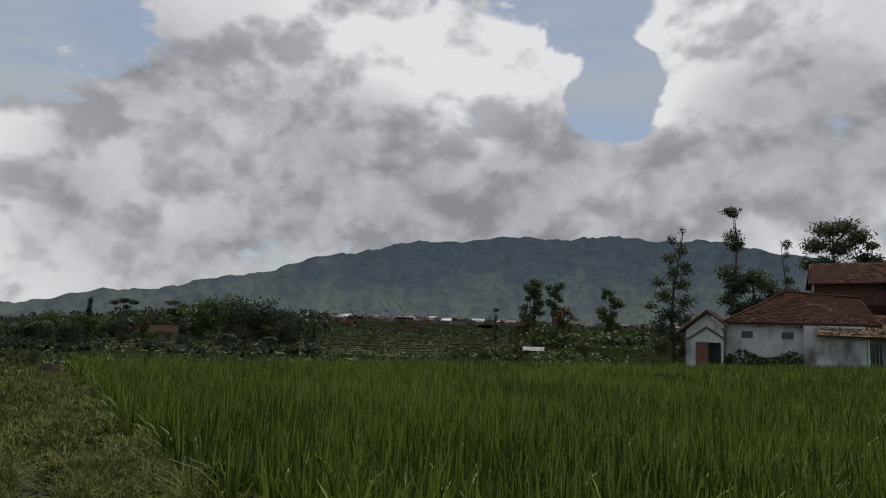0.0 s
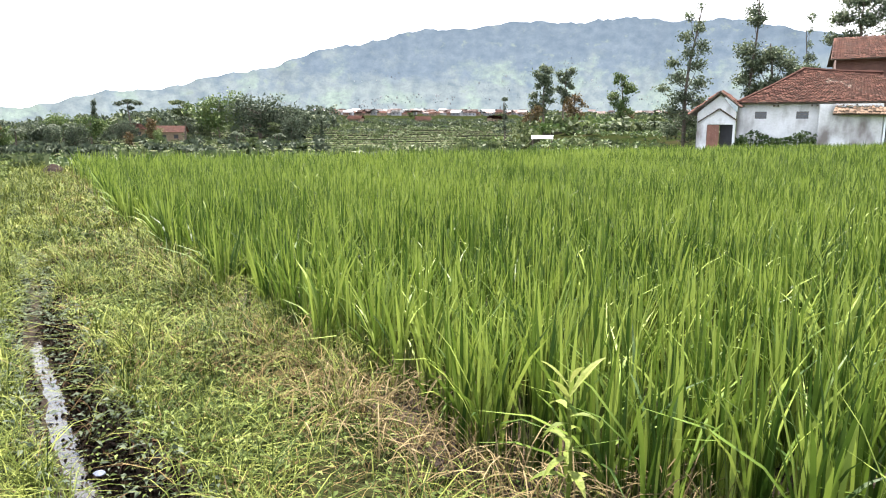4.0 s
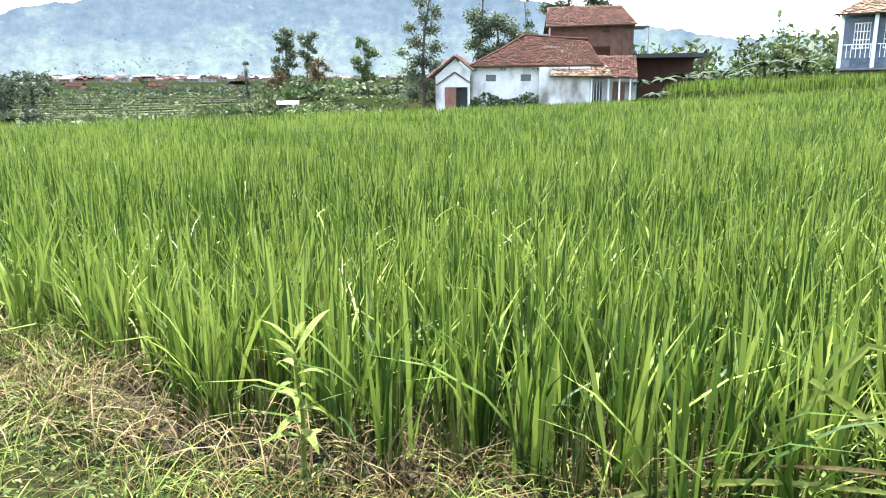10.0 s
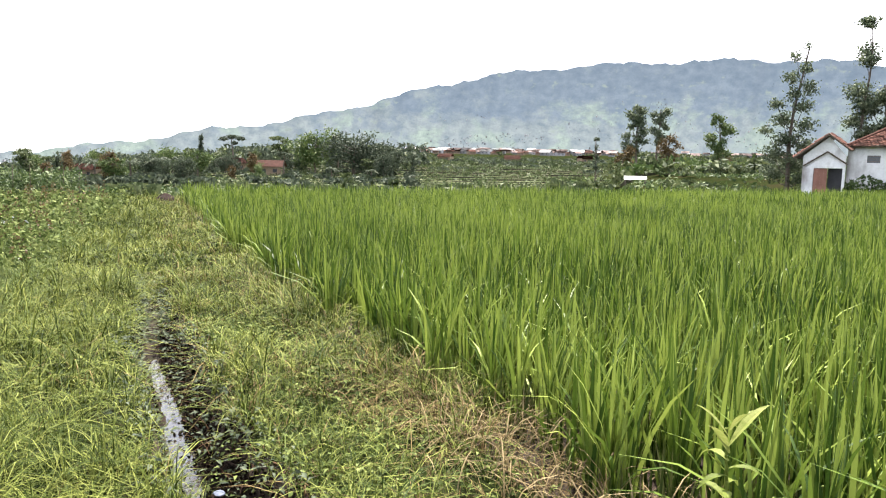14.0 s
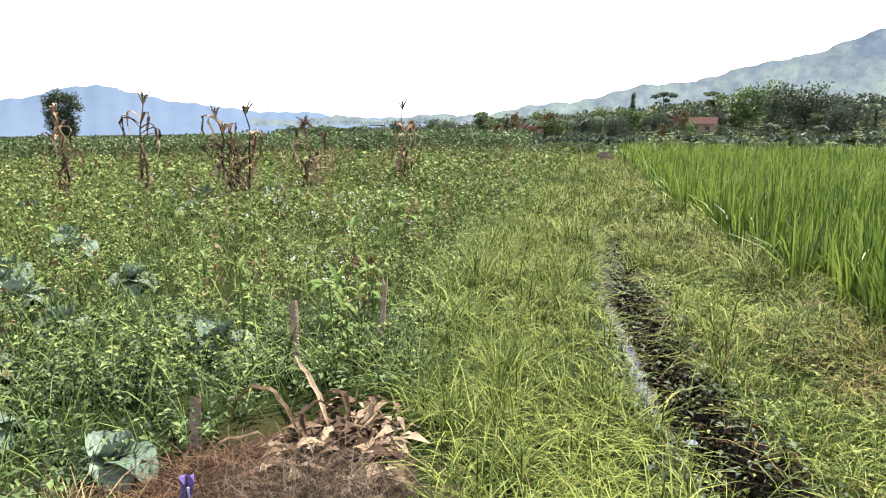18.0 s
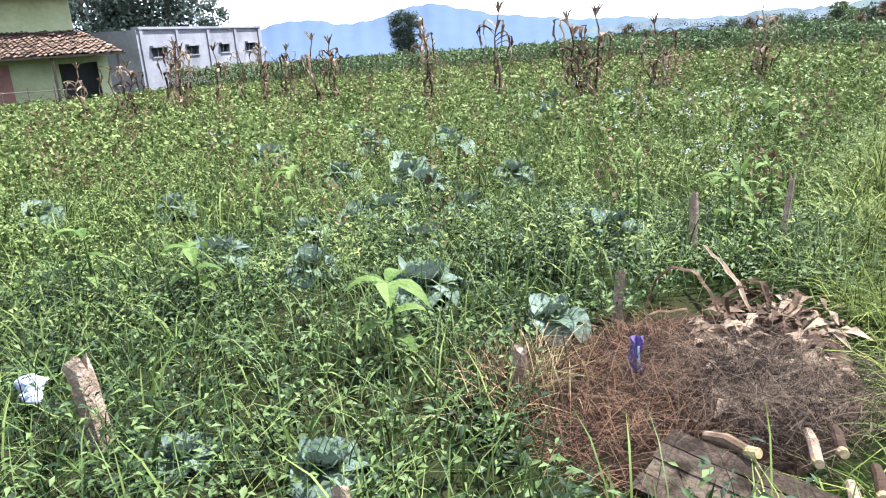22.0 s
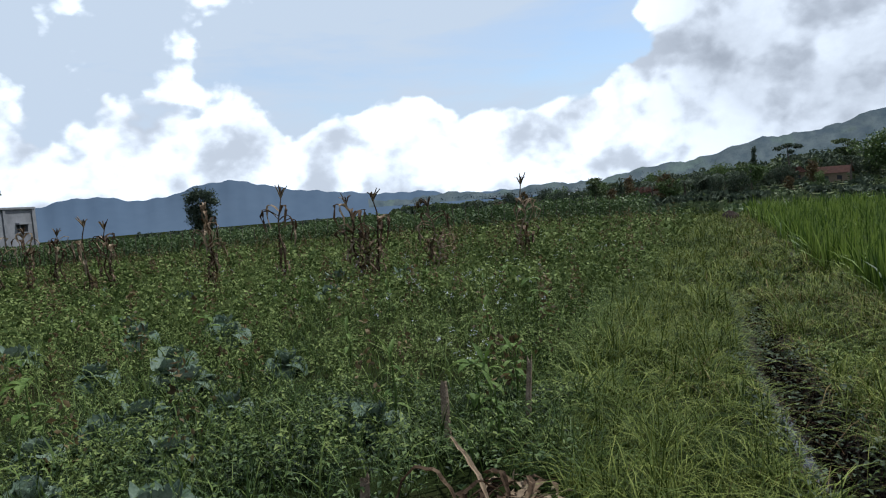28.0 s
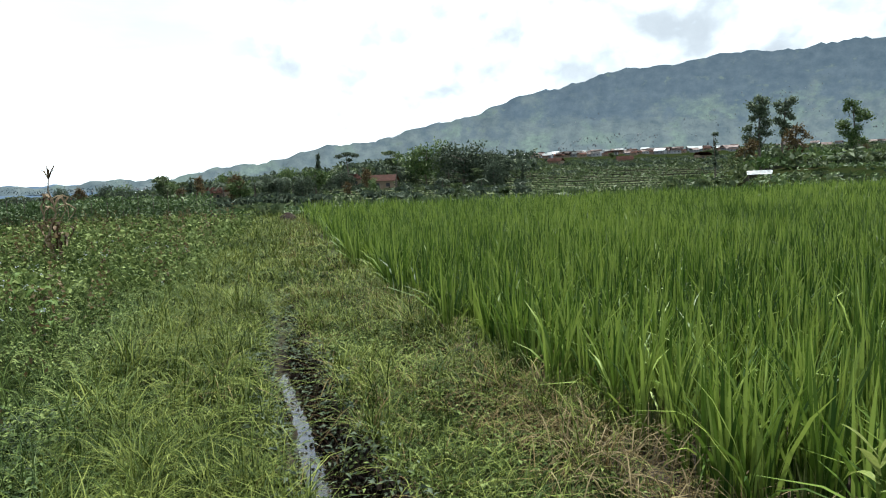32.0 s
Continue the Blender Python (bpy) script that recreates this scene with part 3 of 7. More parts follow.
def land(x, y):
    """Height of the ground."""
    x, y = np.asarray(x, float), np.asarray(y, float)
    r = np.hypot(x, y)
    z = 0.03 * wave(x, y, 1.7) * (r < 60) + 0.018 * wave(x, y, 5.1, 2) * (r < 30)
    d = np.abs(x - ditch_x(y))
    wide = np.where(x > ditch_x(y), 0.3, 0.24) + 0.05 * wave(y, y, 3.0)
    z = z - (0.355 - 0.1 * smooth(6.4, 7.6, y + 0.4 * wave(y, y, 2.0))) * (1 - smooth(0.02, wide, d)) * smooth(27, 22, y) * (0.2 + 0.8 * smooth(11.5, 8.5, y))
    z = z + 0.011 * wave(x, y, 8.0, 4) * (1 - smooth(0.1, 0.3, d)) * (r < 12)
    into = smooth(0.0, 0.35, x - rice_edge(y))
    field = into * smooth(28.5, 27.5, y) * smooth(-14, -13, y)
    z = z * (1 - 0.7 * field) - 0.13 * field + rise(x, y) * field
    # second terrace on the right and the ground of the houses
    b = np.degrees(np.arctan2(x, np.maximum(y, 1e-3)))
    near = smooth(46, 36, y)
    upper = np.where(x > 44, near, 0) + (1 - near) * smooth(33.5, 35.5, b)
    z = z + upper * (np.maximum(z, 0.7 * smooth(43.5, 45, x) + smooth(24, 20, y) * (0.55 + 0.5 * smooth(16, 2, y) + 1.0 * smooth(52, 58, x))) - z)
    z = z - 0.35 * smooth(-3, -30, x) * (y < 60)
    # the valley beyond the fields
    far = smooth(28, 60, y) * (1 - upper)
    z = z - 1.3 * far * smooth(400, 120, r) * smooth(35, 20, x - 0.8 * y)
    z = z + 0.021 * np.maximum(r - 150, 0) * smooth(2, 18, b) * (r < 2000) - 0.021 * np.maximum(r - 60, 0) * smooth(10, -16, b) * (y > 0)
    # terraces rise gently across the valley
    z = z + (2.0 * smooth(82, 150, r) - 1.0 * smooth(180, 320, r)) * smooth(-12, 10, b) * smooth(42, 34, b) * (y > 0)
    return z


def steps(a, b, fine0, fine1, h, grow=1.16):
    inner = list(np.arange(fine0, fine1 + h / 2, h))
    lo, hi, k = [], [], h
    v = inner[-1]
    while v < b:
        k *= grow
        v += k
        hi.append(min(v, b))
    v, k = inner[0], h
    while v > a:
        k *= grow
        v -= k
        lo.append(max(v, a))
    return np.array(sorted(set(lo + inner + hi)))


def build_ground():
    xs, ys = steps(-4700, 4700, -2.2, 4.4, 0.07, 1.12), steps(-4700, 4700, -2, 9, 0.11, 1.07)
    X, Y = np.meshgrid(xs, ys)
    Zv = land(X, Y)
    v = np.stack([X, Y, Zv], -1).reshape(-1, 3)
    nx, ny = len(xs), len(ys)
    i = np.arange(nx * ny).reshape(ny, nx)
    q = np.stack([i[:-1, :-1], i[:-1, 1:], i[1:, 1:], i[1:, :-1]], -1).reshape(-1, 4)
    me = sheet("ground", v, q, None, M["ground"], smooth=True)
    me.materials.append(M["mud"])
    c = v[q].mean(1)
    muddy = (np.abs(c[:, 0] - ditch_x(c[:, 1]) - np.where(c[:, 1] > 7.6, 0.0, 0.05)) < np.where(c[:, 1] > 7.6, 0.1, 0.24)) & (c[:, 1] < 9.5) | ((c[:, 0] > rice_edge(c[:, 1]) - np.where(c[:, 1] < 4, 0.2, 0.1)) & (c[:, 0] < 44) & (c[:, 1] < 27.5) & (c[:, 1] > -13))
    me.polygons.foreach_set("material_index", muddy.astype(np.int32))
    tagged(new("ground", me), "green field ground with dark mud in ditch and paddy", "ground", kind="structure")


build_ground()


def build_water():
    y = np.arange(-3, 24, 0.25)
    v, q = [], []
    for k, yy in enumerate(y):
        xc = float(ditch_x(yy))
        v += [(xc - 0.24, yy, -0.315), (xc + 0.2, yy, -0.315)]
        if k:
            q.append((2 * k - 2, 2 * k - 1, 2 * k + 1, 2 * k))
    tagged(new("water", sheet("water", v, q, None, M["water"])), "shallow muddy water standing in the ditch", "water", kind="structure")


build_water()


def ridge_sheet(name, az0, az1, r0, r1, top, mat, label, rough, rows=46, cols=420, low=-0.6):
    """A mountain side seen from the valley: its skyline by bearing, falling towards us with spurs and gullies."""
    az = np.linspace(az0, az1, cols)
    s = np.linspace(0, 1, rows)
    A, S = np.meshgrid(az, s)
    R = r0 + (r1 - r0) * S
    el = low + (top(A) - low) * S ** 1.05
    spur = np.sin(A * 0.8 + 0.7 * np.sin(S * 3 + A * 0.2)) * 0.5 + np.sin(A * 1.9 + S * 1.5 + 1.7) * 0.34 + np.sin(A * 4.3 - S * 2.5 + np.sin(A)) * 0.2 + np.sin(A * 9.7 + S * 4) * 0.12 + np.sin(A * 17.3 + 3 * np.sin(A * 2)) * 0.06
    el = el + rough * spur * (S * (1 - S) * 2.0 + 0.12 * S)
    fine = rng.normal(0, 0.022, A.shape) * rough * 2.2
    el = el + fine * (S > 0.1) * (rough > 0.2)
    x, y, z = R * np.sin(np.radians(A)), R * np.cos(np.radians(A)), 1.5 + R * np.tan(np.radians(el))
    v = np.stack([x, y, z], -1).reshape(-1, 3)
    i = np.arange(rows * cols).reshape(rows, cols)
    q = np.stack([i[:-1, :-1], i[:-1, 1:], i[1:, 1:], i[1:, :-1]], -1).reshape(-1, 4)
    ob = new(name, sheet(name, v, q, None, mat, smooth=True))
    return tagged(ob, label, name.replace("_", " "), kind="structure")


def volcano(a):
    t = 8.1 / (1 + np.exp(-(a - 13) / 6.2)) + 1.0 * np.exp(-((a - 2) / 9) ** 2) - 4.9 / (1 + np.exp(-(a - 58) / 4.5))
    return t + 0.12 * np.sin(a * 0.8) + 0.07 * np.sin(a * 2.9 + 1) + 0.03 * np.sin(a * 9) - 0.05


def range_line(a):
    t = 2.25 * np.exp(-((a + 39.2) / 5.2) ** 2) + 1.35 * np.exp(-((a + 48.5) / 3.6) ** 2) + 1.2 * np.exp(-((a + 58) / 8) ** 2) + 0.75 * np.exp(-((a + 31) / 5) ** 2) + 0.35 * np.exp(-((a + 24) / 2.2) ** 2)
    return 0.3 + t + 0.05 * np.sin(a * 2.1) + 0.05 * np.sin(a * 4.7 + 1) - 0.3


volcano_side = ridge_sheet("mountain", -28, 115, 900, 3300, volcano, M["mountain"], "broad forested volcano slope with scattered fields, haze in its colours", 0.45)
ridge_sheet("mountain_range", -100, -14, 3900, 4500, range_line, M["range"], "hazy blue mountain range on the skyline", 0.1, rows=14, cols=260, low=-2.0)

# ---- rice, grass, weeds ----


def scatter(x0, x1, y0, y1, gap, jitter, rg):
    xs, ys = np.meshgrid(np.arange(x0, x1, gap), np.arange(y0, y1, gap))
    p = np.stack([xs.ravel(), ys.ravel()], -1)
    return p + rg.uniform(-jitter, jitter, p.shape) * gap


def in_view(p, lo=-181, hi=181):
    a = np.degrees(np.arctan2(p[:, 0], p[:, 1]))
    return (a > lo) & (a < hi)


def in_paddy(p, margin=0.0):
    return (p[:, 0] > rice_edge(p[:, 1]) + 0.04 - 0.2 * (p[:, 1] < 2.4) - 0.12 * (p[:, 1] < 1.4) + margin) & (p[:, 1] < 27.3 + 0.25 * np.sin(p[:, 0])) & (p[:, 1] > -12) & (p[:, 0] < 44)


def build_rice():
    rg = np.random.default_rng(11)
    packs = []
    for d0, d1, gap, count, segs, wide in ((0, 7, 0.26, 25, 4, 0.02), (7, 14, 0.27, 18, 3, 0.022), (14, 25, 0.33, 18, 2, 0.03), (25, 60, 0.45, 17, 2, 0.055)):
        p = scatter(0, min(d1, 45), max(-12, -d1), min(d1, 28), gap, 0.22, rg)
        r = np.hypot(p[:, 0], p[:, 1])
        p = p[(r >= d0) & (r < d1) & in_paddy(p)]
        n = len(p)
        tall = 0.80 + 0.05 * wave(p[:, 0], p[:, 1], 0.6) + rg.normal(0, 0.035, n)
        base = np.repeat(p, count, 0) + rg.normal(0, 0.035 + 0.07 * (d0 > 10), (n * count, 2))
        h = np.repeat(tall, count) * rg.uniform(0.62, 1.12, n * count)
        z = land(base[:, 0], base[:, 1])
        b3 = np.column_stack([base, z])
        lean = np.abs(rg.normal(0.16 + 0.12 * (d0 > 10), 0.17, n * count))
        bent = rg.random(n * count) < 0.09
        lean[bent] += rg.uniform(0.3, 0.8, bent.sum())
        packs.append(blades(b3, h, lean, rg.uniform(0.7, 1.3, n * count) * wide, segs, 0.45, rg))
    # tall edge of the raised paddy
    p = scatter(44.3, 55, -9, 22, 0.5, 0.3, rg)
    p = p[(p[:, 1] > -0.5) | (p[:, 0] > 51)]
    p = np.repeat(p, 10, 0) + rg.normal(0, 0.12, (len(p) * 10, 2))
    packs.append(blades(np.column_stack([p, land(p[:, 0], p[:, 1])]), rg.uniform(0.5, 0.85, len(p)), np.abs(rg.normal(0.1, 0.1, len(p))), np.full(len(p), 0.06), 2, 0.4, rg))
    # sheathed stems at the foot of the nearest hills, their green darkened as shade
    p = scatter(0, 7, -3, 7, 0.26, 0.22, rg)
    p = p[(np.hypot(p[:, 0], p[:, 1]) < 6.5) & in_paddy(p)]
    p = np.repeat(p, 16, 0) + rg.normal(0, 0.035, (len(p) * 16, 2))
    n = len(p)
    stuff("rice_stems", blades(np.column_stack([p, land(p[:, 0], p[:, 1])]), rg.uniform(0.2, 0.45, n), np.abs(rg.normal(0.1, 0.12, n)), rg.uniform(0.008, 0.016, n), 3, 0.3, rg), M["sheath"], "sheathed stems at the foot of the rice plants, coloured dark for shade", "rice")
    stuff("rice_field", merge(*packs), M["rice"], "dense bright green rice plants filling the paddy", "rice")
    # withered lower blades along the near edge
    y = np.concatenate([rg.uniform(-2, 9, 420), rg.uniform(-1.5, 3.2, 160), rg.uniform(2.0, 4.0, 360)])
    x = rice_edge(y) + rg.normal(-0.1, 0.2, len(y))
    k = np.column_stack([x, y, land(x, y) + 0.02])
    stuff("withered_rice", blades(k, rg.uniform(0.12, 0.38, len(y)), rg.uniform(0.5, 1.3, len(y)), rg.uniform(0.004, 0.009, len(y)), 4, 0.55, rg), M["rice_dry"], "withered straw-coloured rice blades drooping at the paddy edge", "dry rice")


build_rice()


def build_grass():
    rg = np.random.default_rng(12)
    green, dry = [], []
    for d0, d1, dens, h0, h1, wide, segs in ((0, 5, 2500, 0.07, 0.26, 0.006, 3), (5, 10, 1500, 0.09, 0.27, 0.0085, 3), (10, 28, 520, 0.1, 0.27, 0.015, 2)):
        y0, y1 = (-5 if d0 == 0 else 0, d1)
        many = 26
        n = int((y1 - y0) * 6.3 * dens / many)
        p = np.column_stack([rg.uniform(-1.9, 4.4, n), rg.uniform(y0, y1, n)])
        tuft_h = np.exp(rg.normal(0, 0.28, n))
        tuft_dry = rg.random(n)
        tuft_lean = rg.uniform(0.7, 1.35, n)
        i = np.repeat(np.arange(n), many)
        spread = 0.045 + 0.02 * (d0 > 4)
        p = p[i] + rg.normal(0, spread, (len(i), 2)) * tuft_lean[i][:, None]
        n = len(i)
        r = np.hypot(p[:, 0], p[:, 1])
        e = rice_edge(p[:, 1])
        left = path_edge(p[:, 1]) - 0.05
        keep = (r >= d0) & (r < d1) & (p[:, 0] < e + 0.12) & (p[:, 0] > left) & in_view(p)
        dx = p[:, 0] - ditch_x(p[:, 1])
        wet = p[:, 1] < 7.8 + 0.6 * wave(p[:, 1], p[:, 1], 2.0, 3)
        keep &= (p[:, 1] > 9.2) | (dx < -np.where(wet, 0.13, 0.07) - 0.1 * rg.random(n)) | (dx > np.where(wet, 0.18, 0.07) + 0.12 * rg.random(n))
        keep &= ~((p[:, 0] < -0.55) & (p[:, 1] > 1.68) & (p[:, 1] < 2.3) & (rg.random(n) < 0.9))
        keep &= ((p[:, 0] + 1.25) / 0.6) ** 2 + ((p[:, 1] - 2.55) / 1.0) ** 2 > 1
        keep &= ~((p[:, 0] < -0.55) & (p[:, 1] > 1.2) & (p[:, 1] <= 1.68) & (rg.random(n) < 0.6))
        # a worn, thinner strip along the bund
        worn = np.exp(-((p[:, 0] - ditch_x(p[:, 1]) - 0.75) / 0.4) ** 2) * (0.42 + 0.3 * wave(p[:, 0], p[:, 1], 3.3, 5))
        keep &= rg.random(n) > worn
        # dark soil at the near corner of the paddy
        keep &= ~((p[:, 1] < 4.0) & (p[:, 0] > e - 0.75) & (rg.random(n) < 0.35 + 0.3 * wave(p[:, 0], p[:, 1], 2.7, 8)))
        keep &= ~((p[:, 0] > 1.45) & (p[:, 1] < 3.4) & (rg.random(n) < 0.2))
        p, i, e = p[keep], i[keep], e[keep]
        n = len(p)
        h = rg.uniform(h0, h1, n) * tuft_h[i] * (1 + 0.4 * wave(p[:, 0], p[:, 1], 2.1))
        h *= np.where(p[:, 0] < -0.35, 1.1, np.where((p[:, 0] > e - 0.3) & (p[:, 1] > 3.5), 1.3, 0.85))
        b = np.column_stack([p, land(p[:, 0], p[:, 1])])
        lean = np.abs(rg.normal(1.05, 0.5, n)) * tuft_lean[i]
        patch = 0.5 + 0.5 * wave(p[:, 0], p[:, 1], 1.6, 9)
        share = np.where(p[:, 0] > ditch_x(p[:, 1]), 0.1 + 0.25 * patch, 0.05 + 0.04 * patch)
        share = share + np.where((p[:, 0] > e - 0.7) & (p[:, 1] < 5), 0.22, 0)
        brown = (0.55 * tuft_dry[i] + 0.45 * rg.random(n)) < share * 1.15
        w = rg.uniform(0.6, 1.4, n) * wide
        green.append(blades(b[~brown], h[~brown], lean[~brown], w[~brown], segs, 0.45, rg))
        dry.append(blades(b[brown], h[brown] * 0.95, lean[brown] + 0.3, w[brown] * 0.8, segs, 0.45, rg))
    stuff("grass", merge(*green), M["grass"], "rough green grass on the bund and path beside the ditch", "grass")
    stuff("dry_grass", merge(*dry), M["grass_dry"], "withered yellow-brown grass among the green on the bund", "dry grass")
    # taller arching grass tufts between path and vegetable field
    n = 3000
    y = rg.uniform(1.2, 16, n)
    x = path_edge(y) + rg.normal(0, 0.2, n)
    clear = (((x + 1.3) / 0.75) ** 2 + ((y - 2.6) / 1.15) ** 2 > 1) & (y > 2.3)
    x, y = x[clear], y[clear]
    n = len(x)
    b = np.column_stack([x, y, land(x, y)])
    stuff("tall_grass", blades(b, rg.uniform(0.16, 0.36, n), rg.uniform(0.7, 1.6, n), rg.uniform(0.005, 0.009, n), 5, 0.4, rg), M["field_blade"], "long arching grass along the edge of the vegetable field", "grass")


build_grass()


def in_garden(p):
    left = path_edge(p[:, 1])
    return (p[:, 0] < left) & (p[:, 1] < 27 + 0.27 * p[:, 0] * 0) & (p[:, 1] > -6)


def weed_pack(p, tall, per, size, rg, spread=0.11):
    """Leafy weeds: leaves set round short upright stems."""
    n = len(p)
    z = land(p[:, 0], p[:, 1])
    idx = np.repeat(np.arange(n), per)
    q = rg.uniform(0.25, 1.0, n * per)
    yaw = rg.uniform(0, 2 * np.pi, n * per)
    sl = rg.normal(0, 0.12, (n, 2))
    base = np.column_stack([p[idx] + sl[idx] * (tall[idx] * q)[:, None] + rg.normal(0, spread * 0.35, (n * per, 2)), z[idx] + tall[idx] * q])
    d = np.column_stack([np.cos(yaw), np.sin(yaw), rg.uniform(-0.1, 0.9, n * per)])
    L = size * rg.uniform(0.6, 1.4, n * per) * (1.25 - 0.5 * q)
    return leaves(base, d, L, L * rg.uniform(0.26, 0.44, n * per), 0.25, rg)


def build_weeds():
    rg = np.random.default_rng(13)
    packs, herbs = [], []
    for d0, d1, dens, per, size, h0, h1 in ((0, 5.5, 135, 18, 0.05, 0.06, 0.3), (4.2, 10, 52, 17, 0.055, 0.08, 0.36), (10, 18, 40, 15, 0.07, 0.1, 0.4), (18, 32, 17, 13, 0.12, 0.12, 0.42)):
        n = int(d1 * d1 * 1.3 * dens)
        p = np.column_stack([rg.uniform(-d1, 0, n), rg.uniform(-4, d1, n)])
        r = np.hypot(p[:, 0], p[:, 1])
        p = p[(r >= d0) & (r < d1) & (r > 1.2) & in_garden(p)]
        # bare patch of litter
        bare = ((p[:, 0] + 1.24) / 0.6) ** 2 + ((p[:, 1] - 2.6) / 1.0) ** 2 < 1
        p = p[~bare]
        if d0 < 10:
            p = p[rg.random(len(p)) < 0.72 + 0.55 * wave(p[:, 0], p[:, 1], 4.6, 3)]
        tall = rg.uniform(h0, h1, len(p)) * (1 + 0.3 * wave(p[:, 0], p[:, 1], 1.1))
        # Close plants take the green darkened for shade, farther ones the lighter green.
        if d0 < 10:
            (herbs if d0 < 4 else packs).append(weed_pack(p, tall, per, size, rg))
        else:
            i = np.repeat(np.arange(len(p)), per)
            q = p[i] + rg.normal(0, 0.16, (len(i), 2))
            z = land(q[:, 0], q[:, 1]) + tall[i] * rg.uniform(0.15, 1.0, len(i))
            packs.append(flecks(np.column_stack([q, z]), size * rg.uniform(0.35, 0.75, len(i)), rg, 0.25))
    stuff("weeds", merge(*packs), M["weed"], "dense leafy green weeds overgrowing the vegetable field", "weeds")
    stuff("herbs", merge(*herbs), M["herb"], "dense leafy herbs between the cabbages, their dark green holding near shade", "weeds")
    # slender grass among the weeds
    gs, near = [], []
    for d1, n, w in ((5, 5500, 0.005), (12, 12000, 0.0075), (26, 12000, 0.014)):
        p = np.column_stack([rg.uniform(-d1, 0, n * 2), rg.uniform(-2, d1, n * 2)])
        p = p[in_garden(p) & (np.hypot(p[:, 0], p[:, 1]) > 1.3)]
        bare = ((p[:, 0] + 1.24) / 0.66) ** 2 + ((p[:, 1] - 2.6) / 1.05) ** 2 < 1
        p = p[~bare]
        n2 = len(p)
        # The nearest grass shares the herbs' shade-darkened colour.
        (near if d1 < 6 else gs).append(blades(np.column_stack([p, land(p[:, 0], p[:, 1])]), rg.uniform(0.14, 0.44, n2), rg.uniform(0.2, 1.2, n2), np.full(n2, w) * rg.uniform(0.6, 1.4, n2), 3, 0.45, rg))
    stuff("dark_grass", merge(*near), M["herb"], "thin near grass between the herbs, coloured dark for shade", "grass")
    stuff("field_grass", merge(*gs), M["field_blade"], "thin green grass growing up through the weeds", "grass")
    # brownish seeding weeds that stand above the rest
    n = 520
    p = np.column_stack([rg.uniform(-22, -1.5, n), rg.uniform(3, 25, n)])
    p = p[in_garden(p) & (np.hypot(p[:, 0], p[:, 1]) > 4.5)]
    fl = []
    for x, y in p:
        k = 38
        hh = rg.uniform(0.5, 0.85)
        q = rg.uniform(0.2, 1, k)
        a = rg.uniform(0, 6.28, k)
        rad = 0.13 * (1.15 - q)
        c = np.column_stack([x + np.cos(a) * rad, y + np.sin(a) * rad, float(land(x, y)) + hh * q])
        fl.append(c)
    fl = np.concatenate(fl)
    stuff("seeding_weeds", flecks(fl, rg.uniform(0.014, 0.034, len(fl)), rg), M["leaf_red"], "thin reddish-brown seeding weeds rising above the field", "weeds")
    # small white flower heads
    spots = []
    for cx, cy, s, m in ((-1.98, 4.75, 0.14, 9), (-2.2, 5.3, 0.3, 6), (-2.6, 6.6, 0.5, 10), (-4.6, 7.5, 0.8, 14), (-6.2, 9.8, 1.2, 20), (-3.4, 9.2, 0.7, 26), (-3.1, 8.0, 0.6, 16), (-5.5, 11, 1.2, 14), (-2.3, 12.4, 0.6, 8), (-6, 8, 2, 12), (-9, 14, 3, 14)):
        spots.append(np.column_stack([rg.normal(cx, s, m), rg.normal(cy, s, m), rg.uniform(0.38, 0.62, m)]))
    spots = np.concatenate(spots)
    petals = np.repeat(spots, 6, 0) + rg.normal(0, 0.014, (len(spots) * 6, 3))
    stuff("white_flowers", flecks(petals, np.full(len(petals), 0.009), rg, 0.5), M["flower"], "tiny white flower heads scattered over the weeds", "flowers")


build_weeds()

# ---- houses ----


